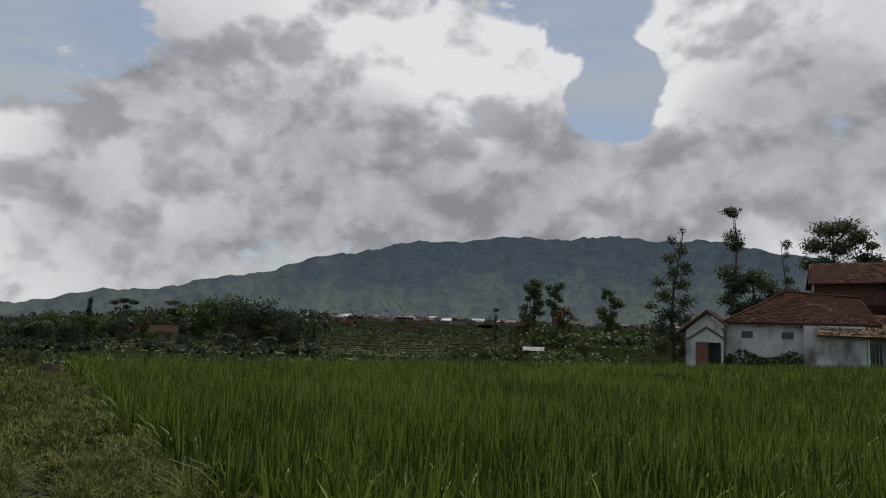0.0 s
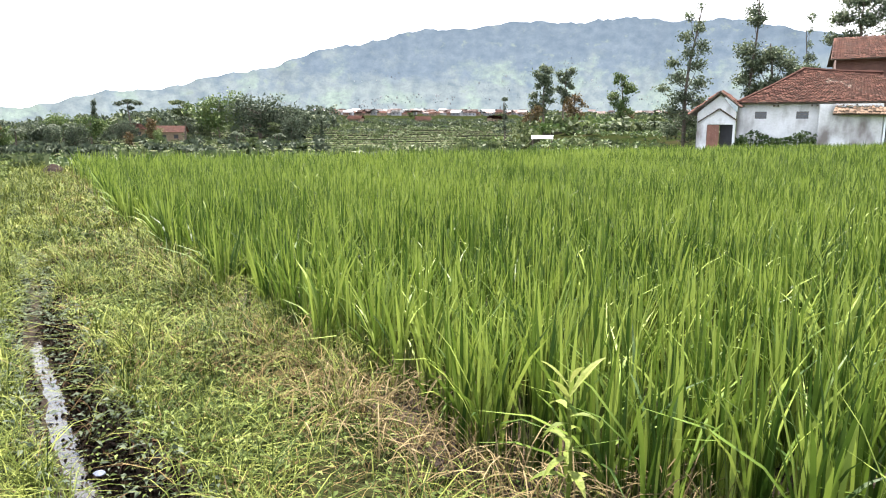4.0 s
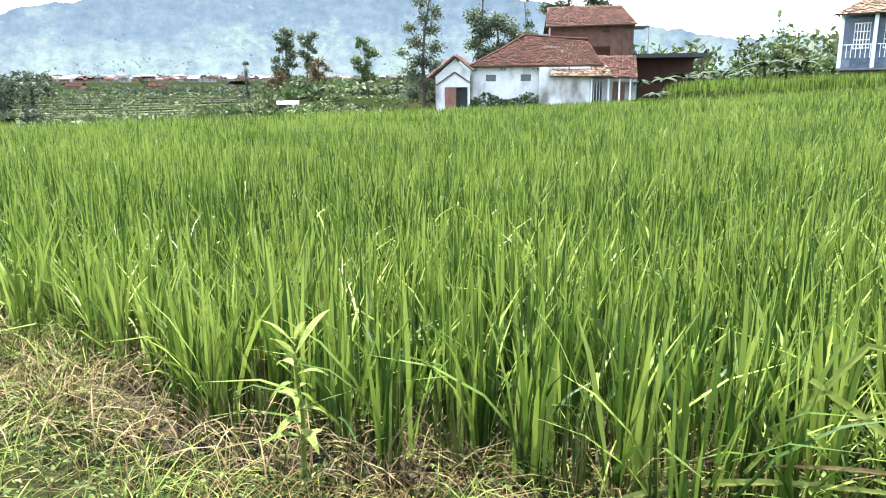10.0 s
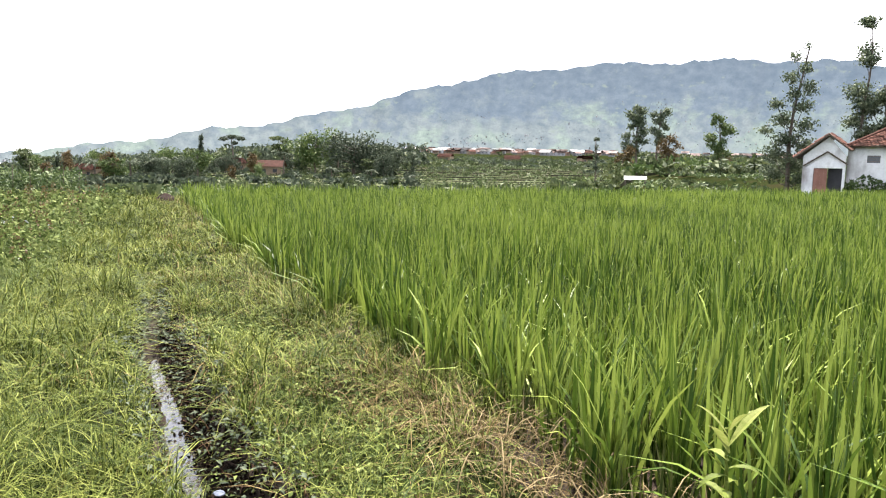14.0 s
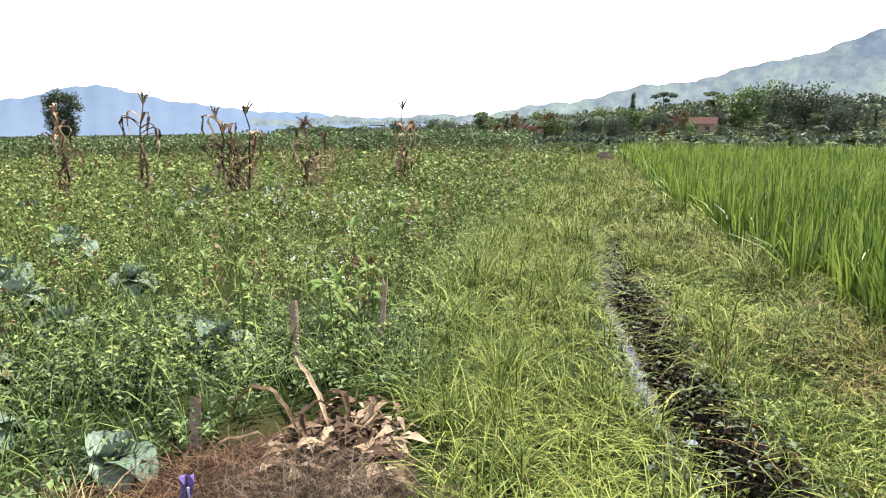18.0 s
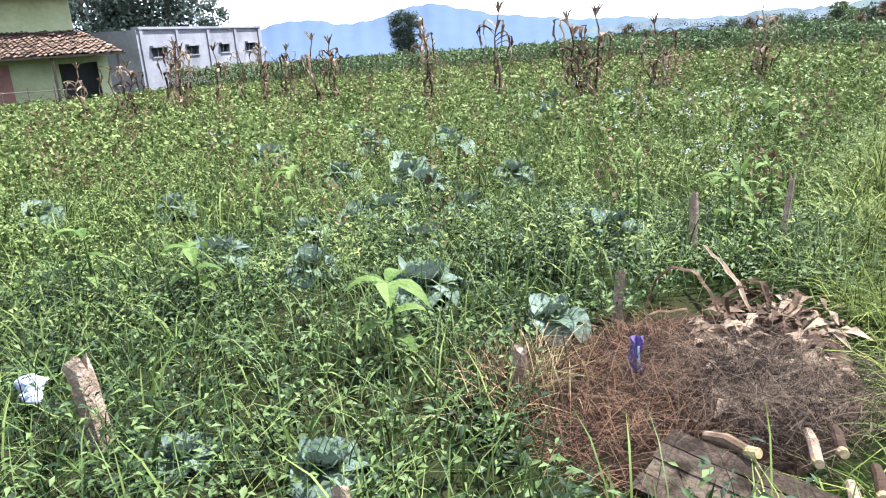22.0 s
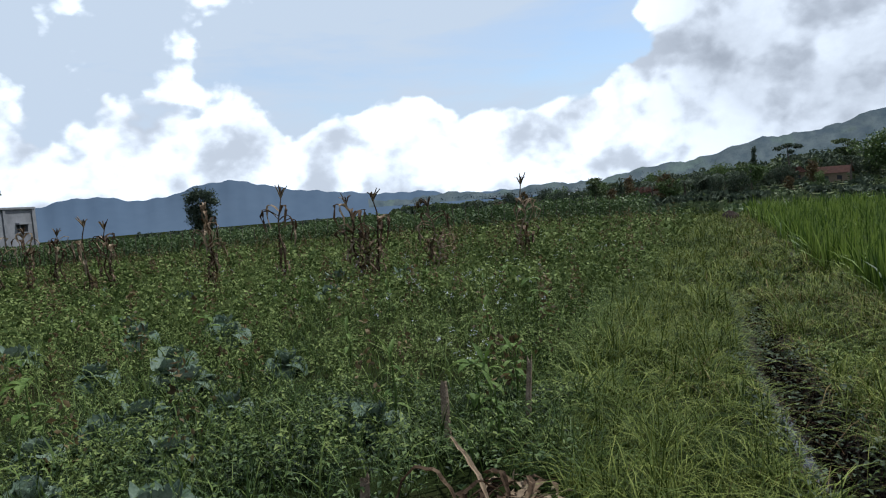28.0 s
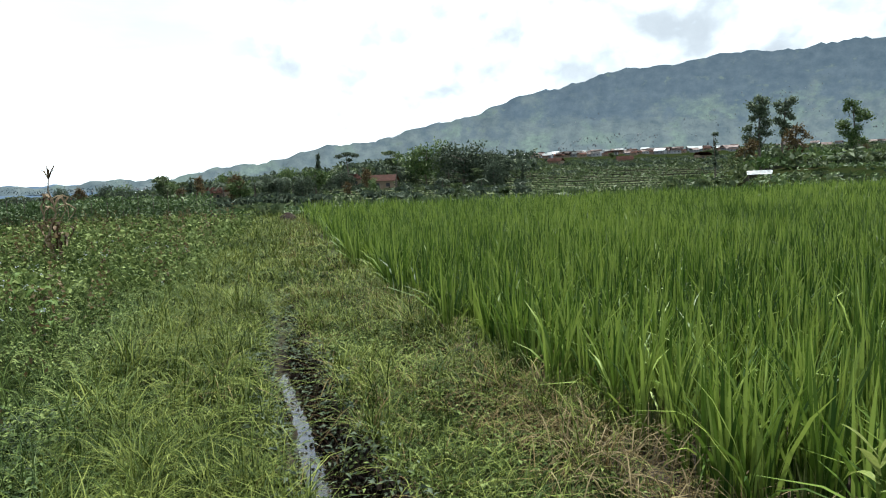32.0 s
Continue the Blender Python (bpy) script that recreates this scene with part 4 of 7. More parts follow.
def tiles(a, b, c, d, mat, parent, wide=0.2, deep=0.26, label="", lost=0.0):
    """A slope of clay tiles, from eave left, eave right, ridge right, ridge left; each tile is an arched plate that overlaps the next course."""
    a, b, c, d = (np.array(p, float) for p in (a, b, c, d))
    nu = max(2, int(max(np.linalg.norm(b - a), np.linalg.norm(c - d)) / wide))
    nv = max(2, int(max(np.linalg.norm(d - a), np.linalg.norm(c - b)) / deep))
    n = np.cross(b - a, d - a)
    if np.linalg.norm(n) < 1e-6:
        n = np.cross(b - a, c - a)
    n /= np.linalg.norm(n)
    if n[2] < 0:
        n = -n
    U, V = np.meshgrid(np.arange(nu), np.arange(nv))
    U, V = U.ravel(), V.ravel()
    rg = np.random.default_rng(nu * 31 + nv)
    keep = rg.random(len(U)) >= lost
    U, V = U[keep], V[keep]

    def spot(u, v, lift):
        u, v = u[:, None], v[:, None]
        return (a * (1 - u) + b * u) * (1 - v) + (d * (1 - u) + c * u) * v + n * lift[:, None]
    j = rg.normal(0, 0.018, len(U))
    rows = []
    for dv, base in ((-0.12, 0.055), (1.02, 0.012)):
        for du, arch in ((0.0, 0.0), (0.5, 0.05), (1.0, 0.0)):
            rows.append(spot((U + du) / nu, (V + dv) / nv, base + arch + j))
    v = np.stack(rows, 1).reshape(-1, 3)
    o = (np.arange(len(U)) * 6)[:, None]
    q = np.concatenate([o + np.array([[0, 1, 4, 3]]), o + np.array([[1, 2, 5, 4]])], 0)
    part_mesh("roof_tiles", sheet("roof_tiles", v, q, None, mat), parent, label)
    # boarding under the tiles
    bm = bmesh.new()
    top = [bm.verts.new(Vector(p)) for p in (a, b, c, d)]
    low = [bm.verts.new(Vector(p - n * 0.07)) for p in (a, b, c, d)]
    bm.faces.new(top)
    bm.faces.new(low[::-1])
    for i in range(4):
        bm.faces.new((top[i], low[i], low[(i + 1) % 4], top[(i + 1) % 4]))
    bmesh.ops.remove_doubles(bm, verts=bm.verts[:], dist=1e-4)
    part("roof_deck", bm, M["wood"], parent)


def wall_with_holes(x0, x1, z0, z1, y0, y1, holes, mat, parent, name="wall"):
    """A wall along x with rectangular openings (hx0, hx1, hz0, hz1) right through it."""
    xs = sorted({x0, x1, *(h[0] for h in holes), *(h[1] for h in holes)})
    zs = sorted({z0, z1, *(h[2] for h in holes), *(h[3] for h in holes)})
    bm = bmesh.new()
    for i in range(len(xs) - 1):
        for k in range(len(zs) - 1):
            cx, cz = (xs[i] + xs[i + 1]) / 2, (zs[k] + zs[k + 1]) / 2
            if any(h[0] < cx < h[1] and h[2] < cz < h[3] for h in holes):
                continue
            box(xs[i], xs[i + 1], y0, y1, zs[k], zs[k + 1], bm)
    bmesh.ops.remove_doubles(bm, verts=bm.verts[:], dist=1e-4)
    return part(name, bm, mat, parent)


def louvre_window(x0, x1, z0, z1, y, parent):
    """A small window with dark pane, frame and slats, set in its opening."""
    w = part("window", box(x0, x1, y + 0.1, y + 0.12, z0, z1), M["glass"], parent, "small dark louvred window")
    bm = box(x0 - 0.05, x0, y + 0.02, y + 0.12, z0 - 0.05, z1 + 0.05)
    box(x1, x1 + 0.05, y + 0.02, y + 0.12, z0 - 0.05, z1 + 0.05, bm)
    box(x0, x1, y + 0.02, y + 0.12, z1, z1 + 0.05, bm)
    box(x0, x1, y + 0.02, y + 0.12, z0 - 0.05, z0, bm)
    part("window_frame", bm, M["wood"], w)
    for k in range(3):
        z = z0 + (z1 - z0) * (k + 0.7) / 3
        part("slat", box(x0, x1, y + 0.04, y + 0.09, z - 0.02, z), M["wood"], w)
    return w


def gable_wall(x0, x1, z0, zs, peak_x, zp, y0, y1, holes, mat, parent):
    wall_with_holes(x0, x1, z0, zs, y0, y1, holes, mat, parent)
    bm = bmesh.new()
    pts = [(x0, zs), (x1, zs), (peak_x, zp)]
    f = [bm.verts.new((x, y0, z)) for x, z in pts]
    g = [bm.verts.new((x, y1, z)) for x, z in pts]
    bm.faces.new(f)
    bm.faces.new(g[::-1])
    for i in range(3):
        bm.faces.new((f[i], g[i], g[(i + 1) % 3], f[(i + 1) % 3]))
    part("gable", bm, mat, parent)


def build_white_house():
    m = Matrix.Translation(at(53.3, 50)) @ Matrix.Rotation(radians(-53.3), 4, "Z")
    h = thing("house", m, "old whitewashed house with rust-red tiled hip roof beside the paddy", "house")
    z0 = -0.7
    w1, w2 = (-2.17, -1.49, 1.98, 2.42), (0.18, 0.86, 1.98, 2.42)
    wall_with_holes(-3.2, 1.4, z0, 3.0, 0, 0.2, [w1, w2], M["plaster"], h)
    louvre_window(*w1[:2], *w1[2:], 0, h)
    louvre_window(*w2[:2], *w2[2:], 0, h)
    # projecting room and the other sides
    part("wall", box(1.4, 4.72, -0.7, 0.2, z0, 2.85), M["plaster"], h)
    part("wall", box(4.72, 4.95, 0.2, 7, z0, 3.0), M["plaster"], h)
    part("wall", box(-3.2, -3.0, 0.2, 7, z0, 3.0), M["plaster"], h)
    part("wall", box(-3.0, 4.72, 6.8, 7, z0, 3.0), M["plaster"], h)
    # main hip roof
    eL, eR = (-3.25, -0.45, 2.95), (5.6, -0.45, 2.95)
    bL, bR = (-3.25, 7.5, 2.95), (5.6, 7.5, 2.95)
    rL, rR = (0.45, 3.4, 5.15), (4.7, 3.4, 4.75)
    tiles(eL, eR, rR, rL, M["tile"], h)
    tiles(bR, bL, rL, rR, M["tile"], h)
    tiles(bL, eL, rL, rL, M["tile"], h)
    tiles(eR, bR, rR, rR, M["tile"], h)
    part("ridge", tube([(0.3, 3.4, 5.22), (2.5, 3.4, 4.99), (4.85, 3.4, 4.84)], [0.12, 0.11, 0.12], 6), M["tile"], h, "rounded ridge tiles")
    part("ridge", tube([(-3.2, -0.4, 3.02), (-1.3, 1.5, 4.1), (0.4, 3.3, 5.2)], [0.1, 0.1, 0.1], 6), M["tile"], h)
    # lower skirt roof over the projecting room
    tiles((2.1, -1.35, 2.25), (6.15, -1.35, 2.2), (5.8, -0.3, 2.9), (2.3, -0.3, 2.92), M["tile_old"], h, label="lower row of broken mossy tiles", lost=0.06)
    for x in (-2.9, -1.15, -0.9, 0.95, 1.25, 2.6, 3.3):
        part("rafter_end", box(x, x + 0.09, -0.75, 0.1, 2.72, 2.82), M["wood"], h)
    # porch
    part("wall", box(4.95, 8.2, 2.2, 2.4, z0, 2.4), M["plaster"], h)
    pw = part("window", box(5.05, 5.85, 2.13, 2.17, 0.55, 1.95), M["glass"], h, "tall barred porch window")
    for k in range(5):
        x = 5.05 + k * 0.195
        part("bar", box(x, x + 0.05, 2.06, 2.12, 0.5, 2.0), M["frame"], pw)
    part("door", box(6.6, 7.4, 2.12, 2.19, z0, 1.9), M["door"], h, "dark brown porch door")
    for x in (4.85, 5.95, 6.65, 7.35):
        part("post", tube([(x, -0.6, z0), (x, -0.6, 2.2)], [0.06, 0.06], 6), M["frame"], h)
    part("beam", box(4.8, 7.6, -0.65, -0.55, 2.1, 2.22), M["wood"], h)
    tiles((5.0, -1.0, 2.15), (7.75, -1.0, 2.1), (8.1, 2.4, 3.6), (5.3, 2.4, 3.65), M["tile"], h, label="rust-red porch roof")
    # annex with its gable to the field
    d = (-4.9, -3.35, z0, 1.62)
    gable_wall(-5.5, -3.2, z0, 2.35, -4.15, 3.5, -0.9, -0.72, [d], M["plaster"], h)
    door = part("door", box(-4.88, -4.15, -0.85, -0.8, z0, 1.6), M["door"], h, "brown timber shed door")
    for k in range(4):
        part("plank", box(-4.86 + k * 0.18, -4.7 + k * 0.18, -0.87, -0.85, z0 + 0.1, 1.55), M["door"], door)
    part("back_panel", box(-4.15, -3.35, -0.3, -0.25, z0, 1.6), M["dark"], h, "near-black panel painted as the shed interior's shadow")
    part("wall", box(-5.5, -5.32, -0.72, 4, z0, 2.35), M["plaster"], h)
    tiles((-6.0, -1.25, 2.25), (-6.0, 4, 2.25), (-4.15, 4, 3.68), (-4.15, -1.25, 3.68), M["tile"], h, label="annex roof slope")
    tiles((-2.95, 4, 2.7), (-2.95, -1.25, 2.7), (-4.15, -1.25, 3.68), (-4.15, 4, 3.68), M["tile"], h)
    for a, b in (((-6.0, -1.27, 2.2), (-4.15, -1.27, 3.62)), ((-2.95, -1.27, 2.66), (-4.15, -1.27, 3.62)), ((-5.45, -0.98, 1.75), (-4.2, -0.98, 2.6)), ((-3.1, -0.98, 1.85), (-4.2, -0.98, 2.6))):
        part("barge_board", tube([a, b], [0.06, 0.06], 4), M["wood"], h, "dark weathered barge board")


build_white_house()


def build_wall_foot():
    rg = np.random.default_rng(77)
    n = 900
    u, v = rg.uniform(-3.2, 1.4, n), rg.uniform(-1.4, -0.2, n)
    z = 0.25 + rg.random(n) * (0.75 + 0.25 * np.sin(u * 2.3))
    m = Matrix.Translation(at(53.3, 50)) @ Matrix.Rotation(radians(-53.3), 4, "Z")
    r = np.array(m)[:3, :3]
    c = np.column_stack([u, v, z]) @ r.T + np.array(m.translation)
    stuff("rubbish_heap", flecks(c, rg.uniform(0.06, 0.16, n), rg), M["hedge"], "overgrown heap along the foot of the white wall", "heap")


build_wall_foot()


def build_brick_house():
    m = Matrix.Translation(at(53.3, 60)) @ Matrix.Rotation(radians(-53.3), 4, "Z")
    h = thing("brick_house", m, "two-storey bare brick house with red tiled roof behind the white house", "house")
    z0 = -0.8
    wall_with_holes(2.5, 9.0, z0, 6.4, 0, 0.25, [(6.5, 7.2, 5.75, 5.95)], M["brick"], h)
    part("opening", box(6.5, 7.2, 0.18, 0.22, 5.75, 5.95), M["dark"], h, "near-black panel as the shade in a narrow ventilation slit")
    part("wall", box(2.5, 2.75, 0.25, 6, z0, 6.4), M["brick"], h)
    part("wall", box(8.75, 9.0, 0.25, 6, z0, 6.4), M["brick"], h)
    part("wall", box(2.75, 8.75, 5.75, 6, z0, 6.4), M["brick"], h)
    part("brick_infill", box(5.9, 7.2, -0.06, -0.003, 3.4, 4.7), M["tile"], h, "patch of fresher orange brickwork")
    for x in (8.15, 8.8):
        part("pillar", box(x, x + 0.16, -0.08, -0.003, z0, 6.3), M["wood"], h)
    tiles((2.1, -0.7, 6.2), (9.1, -0.7, 6.3), (8.2, 2.6, 8.05), (2.3, 2.6, 8.0), M["tile"], h)
    tiles((9.1, 6, 6.3), (2.1, 6, 6.2), (2.3, 2.6, 8.0), (8.2, 2.6, 8.05), M["tile"], h)
    tiles((9.1, -0.7, 6.3), (9.1, 6, 6.3), (8.2, 2.6, 8.05), (8.2, 2.6, 8.05), M["tile"], h)
    part("canopy", box(9.0, 10.2, -0.4, 3, 6.15, 6.23), M["metal"], h, "thin sheet canopy at the side")
    part("canopy", box(8.9, 14.5, -1.0, 3, 3.75, 4.05), M["dark"], h, "dark flat roof of the lean-to")
    part("post", tube([(10.1, -0.3, 4.0), (10.1, -0.3, 6.2)], [0.05, 0.05], 5), M["metal"], h)
    part("post", tube([(14.2, -0.8, z0), (14.2, -0.8, 3.8)], [0.08, 0.08], 5), M["wood"], h)
    part("wall", box(9.0, 14.3, 2.6, 2.8, z0, 3.75), M["brick"], h)


build_brick_house()


def build_modern_house():
    """The tiled house on the upper terrace."""
    az, d = 81.2, 62.0
    m = Matrix.Translation(at(az, d, 3.3)) @ Matrix.Rotation(radians(-az), 4, "Z")
    h = thing("modern_house", m, "modern house front with blue-grey wall tiles and white window grilles", "house")
    w = 6.0
    bays = [(-5.3, -4.3), (-3.4, -1.9), (-1.2, 0.5), (2.1, 3.6), (4.1, 5.2)]
    holes = [(a, b, 0.75, 2.6) for a, b in bays] + [(0.95, 1.75, 0.0, 2.5)]
    wall_with_holes(-w, w, -1.2, 3.4, 0, 0.25, holes, M["blue_tile"], h)
    for a, b in bays:
        win = part("window", box(a, b, 0.12, 0.15, 0.75, 2.6), M["glass"], h, "dark window behind a white grille")
        n = 5
        for k in range(n + 1):
            x = a + (b - a) * k / n
            part("bar", box(x - 0.025, x + 0.025, 0.0, 0.06, 0.75, 2.6), M["frame"], win)
        for k in range(4):
            z = 0.8 + k * 0.58
            part("bar", box(a, b, -0.01, 0.05, z, z + 0.05), M["frame"], win)
    part("door", box(0.95, 1.75, 0.1, 0.15, 0, 2.5), M["door"], h, "brown front door")
    part("wall", box(-w, -w + 0.25, 0.25, 8, -1.2, 3.4), M["frame"], h)
    part("wall", box(w - 0.25, w, 0.25, 8, -1.2, 3.4), M["frame"], h)
    # tiled plinth, tile by tile
    for x in np.arange(-w, w - 0.01, 0.6):
        for k in range(2):
            if 0.85 < x + 0.3 < 1.85 and k:
                continue
            pale = (-0.9 < x < 0.4) or (1.9 < x < 3.4)
            part("wall_tile", box(x + 0.015, x + 0.585, -0.05, -0.004, -0.55 + k * 0.6, 0.02 + k * 0.6), M["concrete"] if pale else M["blue_tile"], h)
    for x in (-6.0, -3.9, 0.72, 1.9, 5.8):
        part("pillar", box(x - 0.12, x + 0.12, -1.3, -1.06, -0.6, 3.1), M["frame"], h)
    for x0, x1 in ((-5.8, -4.0), (-3.7, 0.6), (2.0, 5.7)):
        r = part("railing", box(x0, x1, -1.2, -1.14, 1.0, 1.06), M["frame"], h, "white porch railing")
        for x in np.arange(x0 + 0.2, x1, 0.3):
            part("baluster", box(x - 0.02, x + 0.02, -1.19, -1.15, 0.1, 1.0), M["frame"], r)
    part("porch_slab", box(-6.1, 6.1, -1.5, 0, -0.75, -0.6), M["concrete"], h)
    tiles((-6.6, -1.8, 3.1), (6.6, -1.8, 3.1), (4, 4, 5.3), (-4, 4, 5.3), M["tile_old"], h, 0.4, 0.4)
    tiles((6.6, 9, 3.1), (-6.6, 9, 3.1), (-4, 4, 5.3), (4, 4, 5.3), M["tile_old"], h, 0.6, 0.6)


build_modern_house()


def build_orange_shed():
    az, d = 89.9, 60.0
    m = Matrix.Translation(at(az, d, 3.0)) @ Matrix.Rotation(radians(-az), 4, "Z")
    h = thing("shed", m, "small brick shed with orange tiled roof and dark openings", "shed")
    holes = [(-1.6, -1.05, 0, 1.15), (-0.6, 0.25, 0, 1.25), (0.5, 1.6, 0.1, 1.2)]
    wall_with_holes(-1.9, 1.9, -0.8, 1.5, 0, 0.2, holes, M["brick"], h)
    part("back_panel", box(-1.9, 1.9, 1.6, 1.7, -0.8, 1.4), M["dark"], h, "near-black panel for the unlit inside of the shed")
    for x in (-0.8, 0.38):
        part("post", box(x - 0.07, x + 0.07, -0.12, -0.004, -0.5, 1.35), M["far_wall"], h)
    tiles((-2.5, -1.0, 1.3), (2.4, -1.0, 1.3), (2.4, 2, 2.6), (-2.5, 2, 2.6), M["orange"], h)
    part("wall", box(1.9, 3.7, 0.3, 0.5, -0.8, 1.9), M["brick"], h)


build_orange_shed()


def build_bund_path():
    """Pale concrete path on the bank of the upper terrace."""
    v, q = [], []
    for k, az in enumerate(np.linspace(90.6, 112, 30)):
        near, far = at(az, 45.5 + 0.25 * math.sin(k)), at(az, 49.5)
        v += [(near.x, near.y, 0.6), (near.x, near.y, 1.62), (far.x, far.y, 1.86), (far.x, far.y, 0.6)]
        if k:
            o = 4 * k
            q += [(o - 4, o, o + 1, o - 3), (o - 3, o + 1, o + 2, o - 2), (o - 2, o + 2, o + 3, o - 1)]
    q += [(0, 1, 2, 3), (len(v) - 1, len(v) - 2, len(v) - 3, len(v) - 4)]
    tagged(new("path", sheet("path", v, q, None, M["stake"])), "pale concrete path along the terrace bank", "path", kind="structure")


build_bund_path()


def build_grey_building():
    a, b = at(-60.7, 40), at(-52.2, 50.5)
    along = (b - a).normalized()
    turn = math.degrees(math.atan2(along.y, along.x))
    m = Matrix.Translation((a.x, a.y, -0.5)) @ Matrix.Rotation(radians(turn), 4, "Z")
    length = (b - a).length
    h = thing("storehouse", m, "long grey concrete storehouse with a row of small square windows", "building")
    holes = []
    for az0, az1 in ((-60.0, -58.95), (-57.55, -56.75), (-55.2, -54.55), (-53.3, -52.65)):
        us = []
        for az in (az0, az1):
            d = Vector((math.sin(radians(az)), math.cos(radians(az)), 0))
            # meet of the bearing with the wall line
            us.append((d.x * a.y - d.y * a.x) / (d.y * along.x - d.x * along.y))
        holes.append((min(us), max(us), 1.75, 2.18))
    wall_with_holes(0, length, 0, 3.1, -0.2, 0.0, holes, M["concrete"], h)
    for x0, x1, q0, q1 in holes:
        w = part("window", box(x0, x1, 0.05, 0.07, q0, q1), M["dark"], h, "near-black panel as the shade in an unglazed window")
        part("lintel", box(x0 - 0.12, x1 + 0.12, -0.42, -0.2, q1 + 0.02, q1 + 0.12), M["concrete"], w, "projecting concrete window hood")
        part("sill", box(x0 - 0.05, x1 + 0.05, -0.26, -0.203, q0 - 0.06, q0), M["concrete"], w)
        part("bar", box((x0 + x1) / 2 - 0.03, (x0 + x1) / 2 + 0.03, -0.1, -0.05, q0, q1), M["concrete"], w)
    for x in np.linspace(0.0, length - 0.3, 5):
        part("pillar", box(x, x + 0.25, -0.27, -0.203, 0, 3.15), M["concrete"], h)
    part("coping", box(-0.1, length + 0.1, -0.3, 0.1, 3.1, 3.22), M["concrete"], h)
    part("wall", box(-0.2, 0.0, -0.2, 7, 0, 3.1), M["concrete"], h)
    part("wall", box(length, length + 0.2, -0.2, 7, 0, 3.1), M["concrete"], h)
    part("wall", box(0, length, 6.8, 7, 0, 3.1), M["concrete"], h)
    part("roof_slab", box(0, length, 0, 6.8, 2.9, 3.0), M["concrete"], h)
    return h


build_grey_building()


def build_green_house():
    az = -66.5
    m = Matrix.Translation(at(az, 33.0, -0.5)) @ Matrix.Rotation(radians(-az), 4, "Z")
    h = thing("green_house", m, "pale green two-storey house with mossy tiled porch roof", "house")
    wall_with_holes(-6, 2.1, 0, 2.3, 0, 0.2, [(-2.2, -1.4, 0, 1.85), (0.3, 1.7, 0.2, 1.75)], M["green_wall"], h)
    part("door", box(-2.2, -1.4, 0.1, 0.15, 0, 1.85), M["door"], h, "dark brown door")
    part("back_panel", box(0.2, 1.8, 1.8, 1.9, 0, 2), M["dark"], h, "near-black panel for the shaded room behind the open front")
    part("wall", box(1.9, 2.1, 0.2, 6, 0, 2.3), M["green_wall"], h)
    part("wall", box(-6, 1.2, 2.4, 2.6, 2.3, 4.6), M["green_wall"], h, "pale yellow-green upper wall")
    part("wall", box(1.0, 1.2, 2.6, 8, 2.3, 4.6), M["green_wall"], h)
    tiles((-6.5, -1.4, 2.1), (2.7, -1.4, 2.05), (1.4, 2.4, 3.05), (-6.5, 2.4, 3.1), M["tile_old"], h, label="mossy brown porch tiles")
    tiles((-6.5, 1.4, 4.6), (2.1, 1.4, 4.55), (0.2, 5, 5.9), (-6.5, 5, 5.9), M["tile_old"], h, label="overhanging upper roof")
    tiles((2.1, 1.4, 4.55), (2.1, 8.5, 4.55), (0.2, 5, 5.9), (0.2, 5, 5.9), M["tile_old"], h)
    for x in (-2.6, 0.1, 2.4):
        part("post", tube([(x, -1.2, 0), (x, -1.2, 2.1)], [0.05, 0.05], 6), M["wood"], h)
    f = thing("fence", m @ Matrix.Translation((0, -2.5, 0)), "low rustic bamboo fence in front of the green house", "fence")
    for k in range(9):
        x = -6 + k * 0.85
        part("post", tube([(x, 0, -0.1), (x + 0.03, 0.02, 1.0)], [0.03, 0.025], 5), M["wood"], f)
    part("rail", tube([(-6.2, -0.04, 0.85), (-2, -0.04, 0.9), (1, -0.04, 0.84)], [0.025, 0.025, 0.02], 5), M["wood"], f)


build_green_house()


def small_house(name, w, d, hgt, roof, wall, label):
    """A far house: walls with openings and a gabled roof, drawn small."""
    h = thing(name, Matrix.Identity(4), label, "house")
    wall_with_holes(-w / 2, w / 2, -1.0, hgt, -d / 2, -d / 2 + 0.2, [(-w * 0.3, -w * 0.12, 0.9, 1.9), (w * 0.15, w * 0.32, 0.9, 1.9)], wall, h)
    part("wall", box(-w / 2, -w / 2 + 0.2, -d / 2 + 0.2, d / 2, -1.0, hgt), wall, h)
    part("wall", box(w / 2 - 0.2, w / 2, -d / 2 + 0.2, d / 2, -1.0, hgt), wall, h)
    part("window", box(-w * 0.3, -w * 0.12, -d / 2 + 0.12, -d / 2 + 0.15, 0.9, 1.9), M["dark"], h)
    part("window", box(w * 0.15, w * 0.32, -d / 2 + 0.12, -d / 2 + 0.15, 0.9, 1.9), M["dark"], h)
    for s in (-1, 1):
        bm = bmesh.new()
        e, r = s * (d / 2 + 0.6), hgt + d * 0.3
        v = [bm.verts.new(p) for p in ((-w / 2 - 0.5, e, hgt - 0.25), (w / 2 + 0.5, e, hgt - 0.25), (w / 2 + 0.5, 0, r), (-w / 2 - 0.5, 0, r))]
        f = bm.faces.new(v if s < 0 else v[::-1])
        bmesh.ops.solidify(bm, geom=[f], thickness=0.12)
        part("roof", bm, roof, h)
    return h


